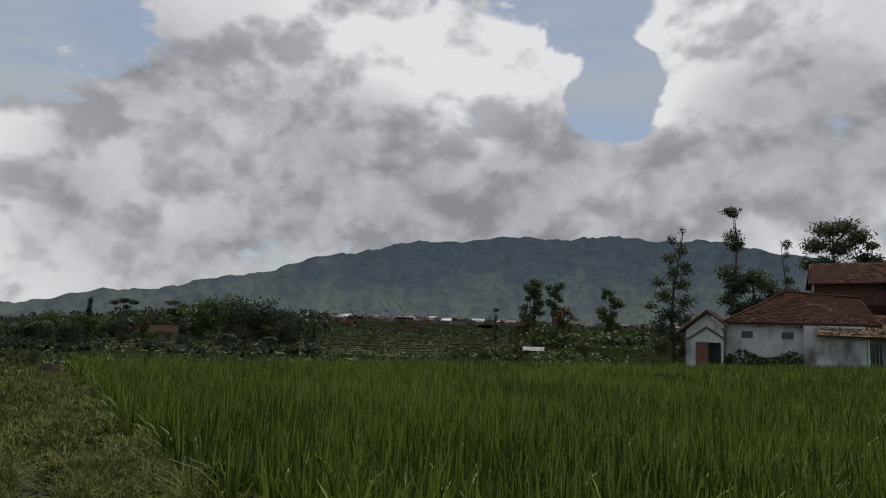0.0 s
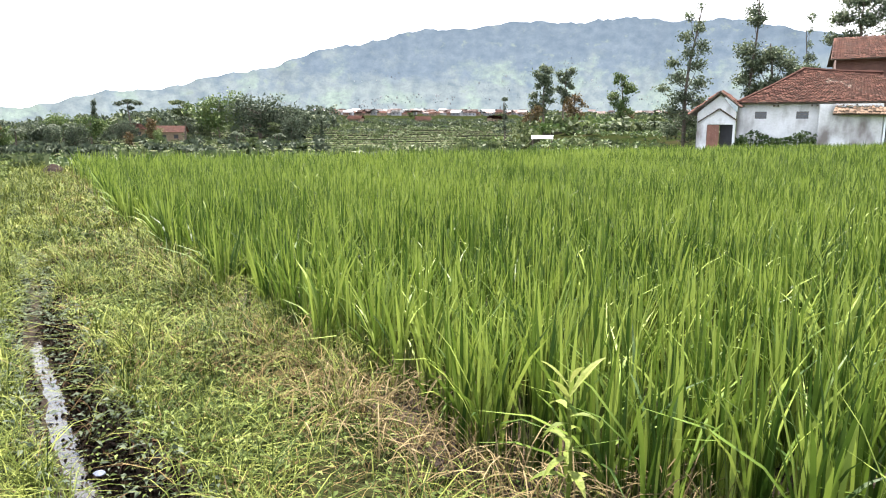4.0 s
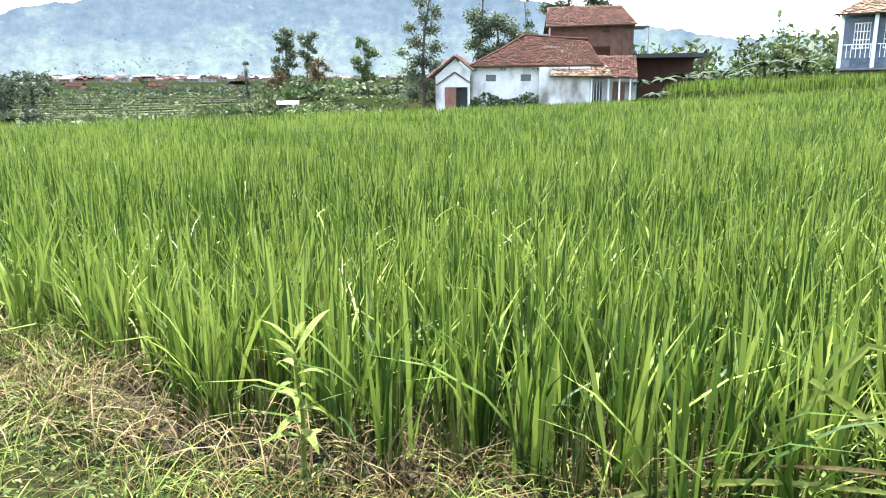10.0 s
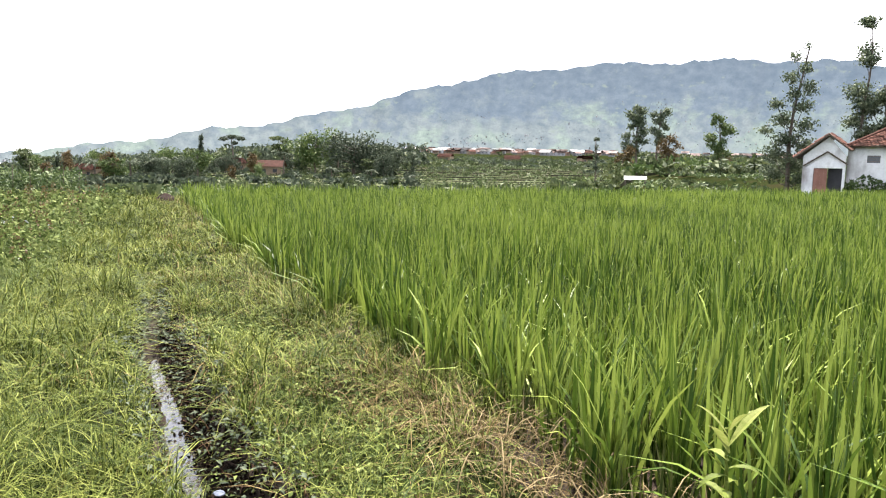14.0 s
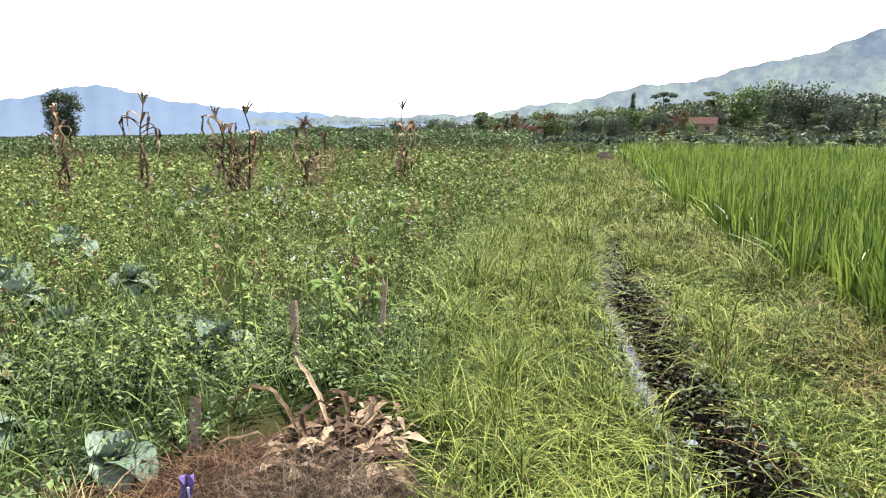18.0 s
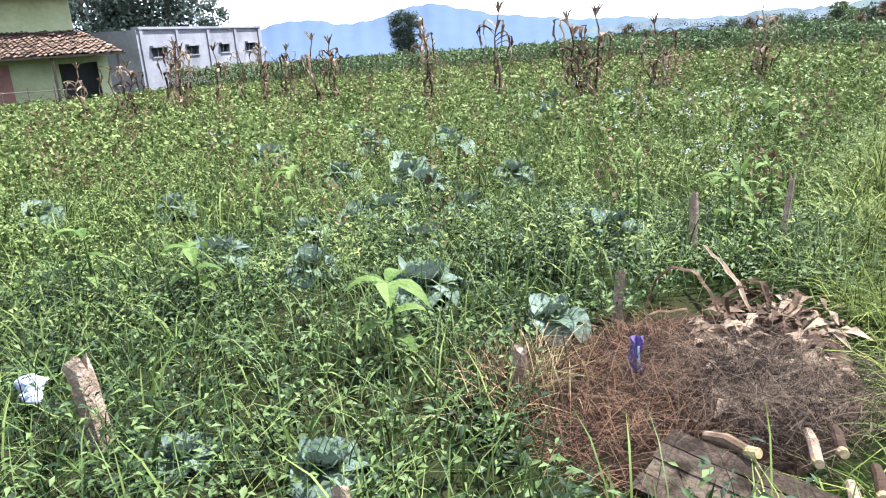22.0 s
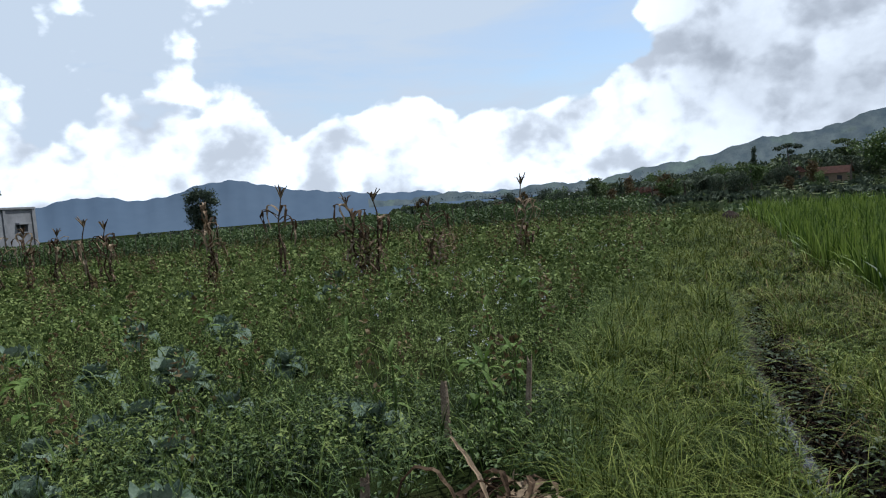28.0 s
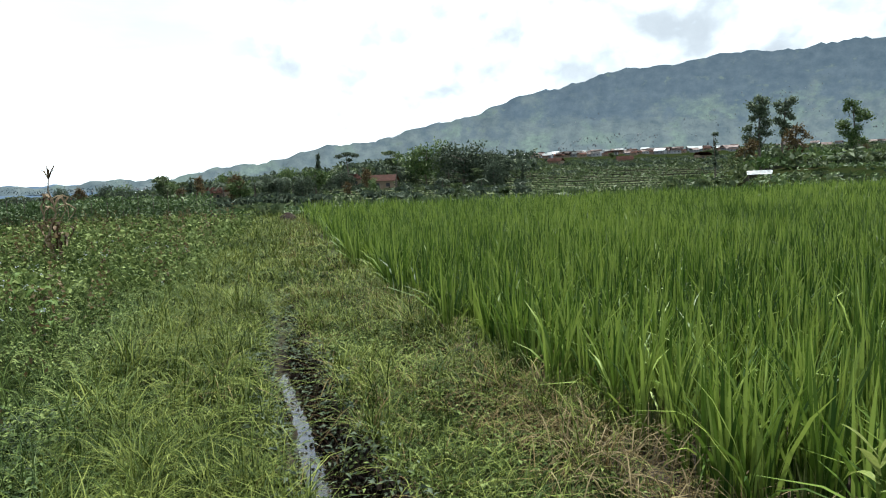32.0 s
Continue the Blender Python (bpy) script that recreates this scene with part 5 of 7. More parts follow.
def build_village():
    rg = random.Random(5)
    kinds = [small_house("village_house", 8, 6, 2.9, M["pink_roof"], M["far_wall"], "small village house with faded clay roof"),
             small_house("village_house", 7, 5, 2.8, M["tile"], M["stake"], "small village house with rust-red roof"),
             small_house("village_house", 9, 6, 3.1, M["white_roof"], M["far_wall"], "small village house with pale metal roof")]
    spots = []
    # the two clusters below the mountain, then single houses among the trees
    for _ in range(190):
        spots.append((rg.uniform(17.5, 34), rg.uniform(420, 960), rg.choice((0, 0, 0, 1, 1, 2))))
    for _ in range(34):
        spots.append((rg.uniform(36.5, 47), rg.uniform(380, 800), rg.choice((0, 0, 0, 1, 2))))
    for az, d, k in ((3.9, 118, 4), (6.8, 104, 4), (-6, 118, 4), (-13.5, 126, 3), (25.8, 178, 4), (-17, 122, 4), (31.5, 200, 4), (20.5, 190, 4)):
        spots.append((az, d, k))
    first = [True] * 3
    for az, d, k in spots:
        p = at(az, d)
        z = float(land(p.x, p.y))
        s = 0.5 if k > 2 else rg.uniform(0.4, 0.7) * (0.55 + d / 1000)
        k %= 3
        m = Matrix.Translation((p.x, p.y, z + 0.2 * s)) @ Matrix.Rotation(radians(-az + rg.uniform(-40, 40)), 4, "Z") @ Matrix.Scale(s, 4)
        if first[k]:
            kinds[k].matrix_world = m
            kinds[k]["group"] = "village below the mountain"
            first[k] = False
        else:
            o = copy_thing(kinds[k], m)
            o.scale = (s, s, s)


build_village()


def build_field_shelter():
    p = at(35.4, 62)
    z = float(land(p.x, p.y))
    h = thing("field_shelter", Matrix.Translation((p.x, p.y, z)) @ Matrix.Rotation(radians(-35.4), 4, "Z"), "white sheet-roofed field shelter beyond the paddy", "shelter")
    top = 1.55 - 62 * math.tan(radians(0.92)) - z
    bm = bmesh.new()
    v = [bm.verts.new(q) for q in ((-0.9, -0.4, top - 0.16), (0.9, -0.4, top - 0.14), (0.95, 0.7, top + 0.16), (-0.95, 0.7, top + 0.14))]
    f = bm.faces.new(v)
    bmesh.ops.solidify(bm, geom=[f], thickness=0.05)
    part("roof", bm, M["white_roof"], h)
    for x in (-0.8, 0.8):
        for y, q in ((-0.3, top - 0.3), (0.8, top + 0.1)):
            part("post", tube([(x, y, -0.1), (x, y, q)], [0.05, 0.05], 5), M["wood"], h)


build_field_shelter()


def build_specks():
    """Pale roofs of the hill villages, far up the mountain side."""
    rg = np.random.default_rng(21)
    me = volcano_side.data
    co = np.zeros(len(me.vertices) * 3, np.float32)
    me.vertices.foreach_get("co", co)
    co = co.reshape(46, 420, 3)
    vs, qs = [], []
    mats = []
    groups = [(rg.integers(30, 410), int(4 + 30 * rg.random() ** 1.7)) for _ in range(105)]
    for c, r in groups:
        for _ in range(rg.integers(3, 13)):
            i, j = int(np.clip(r + rg.normal(0, 0.5), 2, 43)), int(np.clip(c + rg.normal(0, 4), 2, 417))
            p = co[i, j]
            s = rg.uniform(0.8, 1.7)
            right = np.array([p[1], -p[0], 0]) / np.hypot(p[0], p[1])
            back = np.array([p[0], p[1], 0]) / np.hypot(p[0], p[1])
            o = p + np.array([0, 0, 1.0]) - back * 8 + right * rg.uniform(-9, 9)
            k = len(vs)
            q = rg.uniform(0.8, 1.9)
            for u, b, z in ((-1, 0, -4), (1, 0, -4), (1, 0, q * .6), (-1, 0, q * .6), (1, 1.5, q), (-1, 1.5, q), (1, 1.5, -4), (-1, 1.5, -4)):
                vs.append(o + right * u * s + back * b * s * 0.6 + np.array([0, 0, z]))
            qs += [(k, k + 1, k + 2, k + 3), (k + 3, k + 2, k + 4, k + 5), (k + 1, k + 6, k + 4, k + 2), (k + 7, k, k + 3, k + 5)]
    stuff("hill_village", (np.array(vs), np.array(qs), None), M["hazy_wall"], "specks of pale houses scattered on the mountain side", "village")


build_specks()


def build_hill_woods():
    """Tree clumps that roughen the lower mountain side."""
    rg = np.random.default_rng(23)
    me = volcano_side.data
    co = np.zeros(len(me.vertices) * 3, np.float32)
    me.vertices.foreach_get("co", co)
    co = co.reshape(46, 420, 3)
    n = 15000
    i = (2 + 36 * rg.random(n) ** 1.3).astype(int)
    j = rg.integers(10, 400, n)
    clump = np.sin(j * 0.21 + i * 0.5) + np.sin(j * 0.083 - i * 0.31) + rg.normal(0, 0.6, n) > 0.1
    i, j = i[clump], j[clump]
    a = rg.random((len(i), 1))
    p = co[i, j] * (1 - a) + co[i, j + 1] * a
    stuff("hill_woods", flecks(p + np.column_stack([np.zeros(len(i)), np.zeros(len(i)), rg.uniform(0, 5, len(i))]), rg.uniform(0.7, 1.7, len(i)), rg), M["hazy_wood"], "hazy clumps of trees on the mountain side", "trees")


build_hill_woods()

# ---- trees ----


def tree(name, az, d, top, crown, mat, label, leaf=0.2, count=2600, trunk=0.16, bare=0.3, seed=1, lean=0.0, z=None, category="tree"):
    """A tree: tapered trunk with limbs, crown of leaf sprays gathered round the limb ends.
    crown: clumps (side, height share, radius, squash) in metres from the trunk; top: its height."""
    rg = np.random.default_rng(seed)
    p = at(az, d)
    zz = float(land(p.x, p.y)) if z is None else z
    t = thing(name, Matrix.Translation((p.x, p.y, zz)) @ Matrix.Rotation(radians(-az), 4, "Z"), label, category)
    bend = [(lean * q * q + 0.03 * top * math.sin(q * 5 + seed) * q, 0.02 * top * math.sin(q * 4 + 2 * seed) * q, q * top * 0.96 - 0.15 * (q == 0)) for q in np.linspace(0, 1, 8)]
    bm = tube(bend, [trunk * (1 - 0.85 * q) + 0.012 for q in np.linspace(0, 1, 8)], 7)
    cs, limbs = [], []
    for s, hq, r, squash in crown:
        y = rg.uniform(-0.6, 0.6) * r
        q = max(0.08, hq - 0.12 - 0.25 * abs(s) / top)
        i = min(6, int(q * 7))
        foot = Vector(bend[i]).lerp(Vector(bend[i + 1]), q * 7 - i)
        bx = lean * hq * hq
        c = Vector((bx + s, y, hq * top))
        mid = foot.lerp(c, 0.5) + Vector((0, 0, -0.03 * top))
        limbs.append(tube([foot, mid, c], [trunk * 0.35 * (1 - q * 0.7) + 0.01, trunk * 0.22 * (1 - q * 0.7) + 0.008, 0.006], 5))
        cs.append((np.array(c), r, squash))
    part("trunk", bm, M["bark"], t)
    for limb in limbs:
        part("limb", limb, M["bark"], t)
    vol = np.array([r ** 2 for _, r, _ in cs])
    share = (vol / vol.sum() * count * 1.5).astype(int)
    pts = []
    for (c, r, squash), k in zip(cs, share):
        # several small tufts inside each clump leave gaps between them
        tufts = max(9, int(5 + k / 16))
        tc = rg.normal(0, 1, (tufts, 3))
        tc = tc / np.linalg.norm(tc, axis=1, keepdims=True) * rg.uniform(0.15, 1.0, (tufts, 1)) * r
        tc[:, 2] *= squash
        idx = rg.integers(0, tufts, k)
        q = tc[idx] + rg.normal(0, 0.2 * r + leaf * 0.35, (k, 3)) * np.array([1, 1, 0.7 * squash + 0.3])
        pts.append(c + q)
    pts = np.concatenate(pts)
    leaf = leaf * 0.72
    part_mesh("crown", sheet("crown", *flecks(pts, rg.uniform(0.5, 1.2, len(pts)) * leaf, rg), mat), t)
    return t


def round_crown(r, top, n, seed, low=0.45):
    rg = random.Random(seed)
    n = int(n * 1.7)
    return [(rg.uniform(-1, 1) * r * (1 - 0.5 * abs(q - 0.55)), low + (0.93 - low) * q, r * rg.uniform(0.35, 0.6), 0.75) for q in (i / (n - 1) for i in range(n))]


# by the white house
tree("conifer", 46.0, 53, 10.0, [(0.2, .97, .25, 1.5), (-.3, .9, .4, .9), (.4, .84, .5, .8), (-.5, .78, .55, .8), (.7, .7, .6, .7), (-.2, .66, .55, .8), (-1.1, .6, .55, .6), (.5, .58, .6, .7), (-.6, .5, .75, .6), (.7, .46, .7, .7), (-1.6, .43, .5, .5), (-.3, .38, .9, .6), (.8, .33, .8, .7), (-1.0, .28, .8, .7), (.2, .22, .9, .7), (-.9, .15, .9, .7), (.7, .12, .8, .8)], M["leaf_airy"], "tall slender dark tree with loose tiers of foliage", 0.15, 4200, 0.14, seed=3, lean=0.4)
tree("tufted_tree", 50.3, 58, 12.4, [(0, .985, .62, .3), (0, .95, .35, .4), (0.0, .82, .7, .9), (.25, .76, .75, .5), (-.3, .6, .9, .6), (.2, .52, .9, .7), (-.5, .44, .8, .7), (.3, .36, .7, .6)], M["leaf_airy"], "lopped tall tree with a small umbrella tuft on top", 0.16, 2600, 0.13, seed=4, z=-0.5)
tree("broad_tree", 51.6, 58, 8.3, [(-.9, .78, .9, .7), (0, .86, 1.0, .6), (.9, .8, .9, .6), (1.6, .7, .9, .6), (2.3, .72, .8, .5), (2.8, .6, .8, .5), (.4, .62, .9, .6), (-.6, .58, .8, .6), (1.6, .55, .8, .5)], M["leaf_airy"], "spreading dark green tree behind the white house", 0.17, 4200, 0.2, seed=5, z=-0.6)
tree("spindly_tree", 53.9, 62, 10.3, [(0, .98, .35, 1.2), (0.0, .9, .22, 1.2), (.05, .8, .22, 1.3), (.1, .7, .4, .8)], M["leaf_airy"], "very thin lopped tree with a tiny top tuft", 0.13, 420, 0.07, seed=6, z=-0.6)
tree("eucalyptus", 57.2, 70, 13.4, [(-1.6, .82, 1.1, .7), (-.7, .92, 1.2, .6), (.6, .94, 1.2, .6), (1.7, .86, 1.1, .7), (.2, .8, 1.3, .6), (-2.2, .7, .8, .6), (1.9, .72, .9, .6), (-.8, .7, 1.0, .6), (.8, .66, 1.1, .6)], M["leaf_airy"], "tall airy tree with clustered foliage behind the brick house", 0.19, 5200, 0.2, seed=7, z=-0.6)
tree("eucalyptus", 59.3, 71, 11.5, [(0, .95, .6, .6), (.3, .84, .8, .7), (-.2, .74, .7, .6)], M["leaf_airy"], "slim tree with dark clustered leaves behind the brick house", 0.18, 900, 0.1, seed=8, z=-0.6)

# twin trees and their neighbours across the paddy
tree("twin_tree", 35.4, 95, 8.6, round_crown(1.5, 8, 9, 9, .3), M["leaf_airy"], "tall oval tree, taller one of a pair", 0.24, 2400, 0.16, seed=9)
tree("twin_tree", 36.9, 97, 8.2, round_crown(1.1, 8, 8, 10, .45), M["leaf_airy"], "slimmer oval tree, smaller one of a pair", 0.22, 1500, 0.14, seed=10)
tree("yellowish_tree", 41.3, 90, 7.2, round_crown(1.2, 7, 8, 11, .3), M["leaf_yellow"], "narrow yellowish green tree with pointed top", 0.22, 1700, 0.14, seed=12)
tree("thin_pole_tree", 32.35, 92, 6.1, [(0, .98, .3, .5), (0, .8, .2, 2), (0.05, .6, .25, 2), (0, .4, .3, 2)], M["leaf_dark"], "pole-thin tree with leaves close to its stem", 0.16, 520, 0.09, seed=13)
tree("red_tree", 37.8, 88, 4.4, round_crown(1.3, 4, 7, 14, .3), M["leaf_red"], "small tree with rusty brown leaves", 0.2, 1200, 0.12, seed=14)
tree("red_tree", 34.4, 86, 4.1, round_crown(1.1, 4, 7, 15, .3), M["leaf_red"], "small rusty tree among the bushes", 0.2, 900, 0.12, seed=15)

# the wood beyond the far end of the path
tree("bamboo_clump", 10.2, 108, 6.0, round_crown(3.2, 5, 11, 16, .35), M["leaf_yellow"], "feathery light green bamboo clump", 0.34, 1600, 0.1, seed=16)
tree("dark_tree", 13.2, 106, 5.7, round_crown(3.6, 5, 12, 17, .25), M["leaf_dark"], "dense dark rounded tree beyond the paddy", 0.36, 1700, 0.25, seed=17)
tree("dark_tree", 15.6, 104, 4.4, round_crown(2.8, 4, 10, 18, .2), M["leaf_dark"], "dense low dark tree beside the terraces", 0.28, 2600, 0.2, seed=18)
tree("umbrella_tree", 3.95, 120, 5.5, [(-1.4, .93, .6, .35), (0, .99, .7, .35), (1.3, .95, .6, .35), (0.3, .82, .5, .4)], M["leaf_dark"], "lopped tree spreading into a flat dark top", 0.22, 900, 0.22, seed=19)
tree("cypress", 1.66, 125, 5.7, [(0, q, .55 - .25 * q, 1.4) for q in (.3, .42, .54, .66, .78, .9, .98)], M["leaf_dark"], "narrow dark columnar tree", 0.2, 1000, 0.12, seed=20)
tree("pale_tree", 1.4, 100, 3.6, round_crown(1.5, 3, 8, 21, .4), M["leaf_yellow"], "small bright green leafy tree", 0.22, 1300, 0.12, seed=21)
tree("layered_tree", 7.6, 118, 5.4, [(-.9, .95, 1.1, .2), (.8, .85, 1.2, .2), (-.7, .72, 1.2, .2), (.5, .6, 1.2, .2), (0, .45, 1.2, .3)], M["leaf_mid"], "tree with flat spreading layers of foliage", 0.26, 1000, 0.14, seed=22)
tree("lone_tree", -40.9, 125, 7.9, [(-1.5, .84, 1.2, .8), (-.4, .93, 1.3, .7), (1.2, .9, 1.2, .7), (1.9, .76, 1.1, .8), (0, .68, 1.4, .9), (-1.3, .6, 1.2, 1), (1.0, .52, 1.4, 1), (-.9, .42, 1.3, 1), (.3, .33, 1.5, 1), (1.4, .33, 1.1, 1), (-.6, .2, 1.2, .8), (.8, .18, 1.2, .8)], M["leaf_dark"], "solitary leafy tree beyond the bean rows", 0.27, 5200, 0.2, seed=23)
tree("big_bamboo", -59.6, 66, 9.6, round_crown(4.4, 9, 14, 24, .3), M["leaf_smoky"], "large feathery tree behind the grey storehouse", 0.27, 9500, 0.25, seed=24)
tree("big_bamboo", -63.6, 68, 7.6, round_crown(3.2, 7, 11, 27, .3), M["leaf_smoky"], "lower feathery tree behind the grey storehouse", 0.27, 4500, 0.2, seed=27)
tree("wispy_tree", -55.0, 64, 6.3, round_crown(1.1, 6, 8, 25, .45), M["leaf_smoky"], "wispy upright tree at the storehouse corner", 0.2, 1200, 0.12, seed=25)
tree("small_conifer", -45.4, 140, 1.9, [(0, q, .7 - .5 * q, 1.2) for q in (.3, .5, .7, .95)], M["leaf_dark"], "tiny dark conifer by the range", 0.2, 300, 0.1, seed=26)


def woods(name, spots, mat, label, leaf, rg):
    """Woods too far to tell tree from tree: clumps of sprays on short trunks, in one mesh."""
    pts, size = [], []
    for az, d, top, r in spots:
        p = at(az, d)
        z = float(land(p.x, p.y))
        k = int(min(85, 32 + 13 * r * r))
        tufts = rg.normal(0, 1, (15, 3))
        tufts = tufts / np.linalg.norm(tufts, axis=1, keepdims=True) * rg.uniform(0.2, 1, (15, 1))
        q = tufts[rg.integers(0, 15, k)] * np.array([r, r, top * 0.36]) + rg.normal(0, 0.16, (k, 3)) * np.array([r, r, top * 0.3])
        pts.append(np.array([p.x, p.y, z + top * 0.58]) + q)
        size.append(rg.uniform(0.5, 1.2, k) * leaf * (0.9 + d / 190) * (1 + 0.12 * max(0, r - 3)))
    pts, size = np.concatenate(pts), np.concatenate(size)
    stuff(name, flecks(pts, size, rg), mat, label, "trees")


def build_woods():
    rg = np.random.default_rng(31)
    dark, mid, pale = [], [], []
    for _ in range(620):
        az = rg.uniform(-26, 19)
        d = rg.uniform(112, 210)
        if az < -12 and rg.random() < 0.7:
            continue
        if d < 140 and rg.random() < 0.6:
            continue
        k = (az, d, rg.uniform(1.4, 3.0) * (0.3 + d / 125) * (0.6 if az < -10 else 1), rg.uniform(0.8, 1.7) * (0.6 + d / 250))
        (dark if rg.random() < 0.75 else mid).append(k)
    for _ in range(220):
        az = rg.uniform(-22, 18)
        d = rg.uniform(72, 112)
        k = (az, d, rg.uniform(0.5, 1.2), rg.uniform(0.5, 1.2))
        (dark if rg.random() < 0.85 else mid).append(k)
    for _ in range(700):
        az = rg.uniform(16, 48)
        d = rg.uniform(105, 470)
        if d > 190 and rg.random() < 0.45:
            continue
        if az < 34.5 and d > 190 and rg.random() < 0.95:
            continue
        low = 0.4 if (az < 33 and d < 260) else 1.0
        if low < 1 and rg.random() < 0.55:
            continue
        k = (az, d, low * rg.uniform(1.3, 2.6) * (0.65 + d / 900), rg.uniform(1.4, 3.0) * (0.5 + 0.5 * low))
        (dark if rg.random() < 0.35 else mid).append(k)
    for _ in range(300):
        k = (rg.uniform(16, 35), rg.uniform(150, 250), rg.uniform(0.6, 1.2), rg.uniform(1.0, 2.2))
        (dark if rg.random() < 0.5 else mid).append(k)
    for _ in range(70):
        az = rg.uniform(29, 45.5)
        k = (az, rg.uniform(72, 100), rg.uniform(1.2, 2.6) * (0.5 if az < 34 else 1), rg.uniform(0.8, 1.6))
        (mid if rg.random() < 0.7 else pale).append(k)
    for _ in range(240):
        az = rg.uniform(60, 112)
        d = rg.uniform(66, 120)
        k = (az, d, rg.uniform(3.5, 6.5), rg.uniform(1.5, 2.6))
        (mid if rg.random() < 0.5 else pale).append(k)
    for _ in range(150):
        az = rg.uniform(-75, -20)
        d = rg.uniform(90, 230)
        dark.append((az, d, rg.uniform(0.6, 1.4), rg.uniform(1.0, 2.2)))
    for _ in range(800):
        az = rg.uniform(-26, 60)
        d = rg.uniform(450, 1050)
        if az > 16:
            continue
        (dark if rg.random() < 0.6 else mid).append((az, d, rg.uniform(3, 6), rg.uniform(3, 7)))
    for _ in range(160):
        az = rg.uniform(-20, 45)
        if 33 < az < 37.5:
            continue
        mid.append((az, rg.uniform(30, 70) / math.cos(radians(az)), rg.uniform(0.25, 0.55), rg.uniform(0.5, 1.1)))
    woods("far_woods", dark, M["leaf_dark"], "dark mixed trees crowding the valley", 0.3, rg)
    woods("valley_trees", mid, M["leaf_mid"], "green trees and bushes between valley houses", 0.3, rg)
    woods("bright_bushes", pale, M["leaf_yellow"], "light green bushes along the terraces", 0.24, rg)


build_woods()


def build_wood_trees():
    """Single trees standing out of the wood beyond the path and along the terraces."""
    rg = random.Random(77)
    kinds = (("dark_tree", 5.7, 0.8), ("bamboo_clump", 6.0, 0.8), ("layered_tree", 5.4, 1.2), ("umbrella_tree", 5.5, 1.2), ("cypress", 5.7, 1.2), ("pale_tree", 3.6, 1.0), ("dark_tree", 5.7, 0.65), ("layered_tree", 5.4, 1.0))
    spots = [(rg.uniform(-25, -10), rg.uniform(100, 128), rg.uniform(-0.9, -0.2)) for _ in range(14)]
    spots += [(rg.uniform(-10, 8), rg.uniform(90, 128), rg.uniform(-0.75, 0.5)) for _ in range(46)]
    spots += [(rg.uniform(7, 18), rg.uniform(98, 128), rg.uniform(-0.7, 0.9)) for _ in range(18)]
    spots += [(rg.uniform(17, 34), rg.uniform(130, 230), rg.uniform(-0.4, 0.45)) for _ in range(26)]
    spots += [(rg.uniform(36, 46), rg.uniform(95, 150), rg.uniform(-0.2, 1.0)) for _ in range(22)]
    for k, (az, d, el) in enumerate(spots):
        name, tall, wide = kinds[(k * 5 + k // 8) % 8]
        if k % 7 == 3:
            name, tall, wide = "red_tree", 4.4, 1.0
        if name == "pale_tree" and k % 3:
            name, tall, wide = kinds[0]
        p = at(az, d)
        z = float(land(p.x, p.y))
        s = max(0.22, (1.55 + d * math.tan(radians(el)) - z) / tall)
        if name == "pale_tree":
            s = min(s, 0.8)
        m = Matrix.Translation((p.x, p.y, z - 0.05)) @ Matrix.Rotation(k * 1.3, 4, "Z") @ Matrix.Diagonal((s * wide, s * wide, s, 1))
        copy_thing(bpy.data.objects[name], m)


build_wood_trees()


def banana(az, d, top, seed, z=None):
    """A banana plant: stem of sheaths and long arching leaves, each with its rib."""
    rg = random.Random(seed)
    p = at(az, d)
    zz = float(land(p.x, p.y)) if z is None else z
    t = thing("banana_plant", Matrix.Translation((p.x, p.y, zz)) @ Matrix.Rotation(rg.uniform(0, 6), 4, "Z"), "banana plant with long arching torn leaves", "banana plant", "banana plants by the houses")
    part("stem", tube([(0, 0, -0.1), (0.03, 0, top * 0.35), (0, 0.04, top * 0.6)], [0.13, 0.11, 0.07], 7), M["banana"], t)
    for k in range(8):
        a = k * 2.4 + rg.uniform(-0.3, 0.3)
        L, up = top * rg.uniform(0.5, 0.7), rg.uniform(0.35, 1.1)
        w = top * 0.1
        bm = bmesh.new()
        prev = None
        for i in range(8):
            q = i / 7
            out = L * q
            zc = top * 0.58 + L * (up * q - (0.45 + 0.5 * up) * q * q)
            ww = w * math.sin(math.pi * min(1, 0.12 + q * 0.88)) * (1 + 0.15 * rg.uniform(-1, 1)) + 0.012
            side = Vector((-math.sin(a), math.cos(a), 0))
            c = Vector((math.cos(a) * out, math.sin(a) * out, zc))
            row = [bm.verts.new(c + side * ww - Vector((0, 0, ww * 0.35))), bm.verts.new(c), bm.verts.new(c - side * ww - Vector((0, 0, ww * 0.35)))]
            if prev:
                for j in range(2):
                    bm.faces.new((prev[j], prev[j + 1], row[j + 1], row[j]))
            prev = row
        part("leaf", bm, M["banana"], t)
    return t


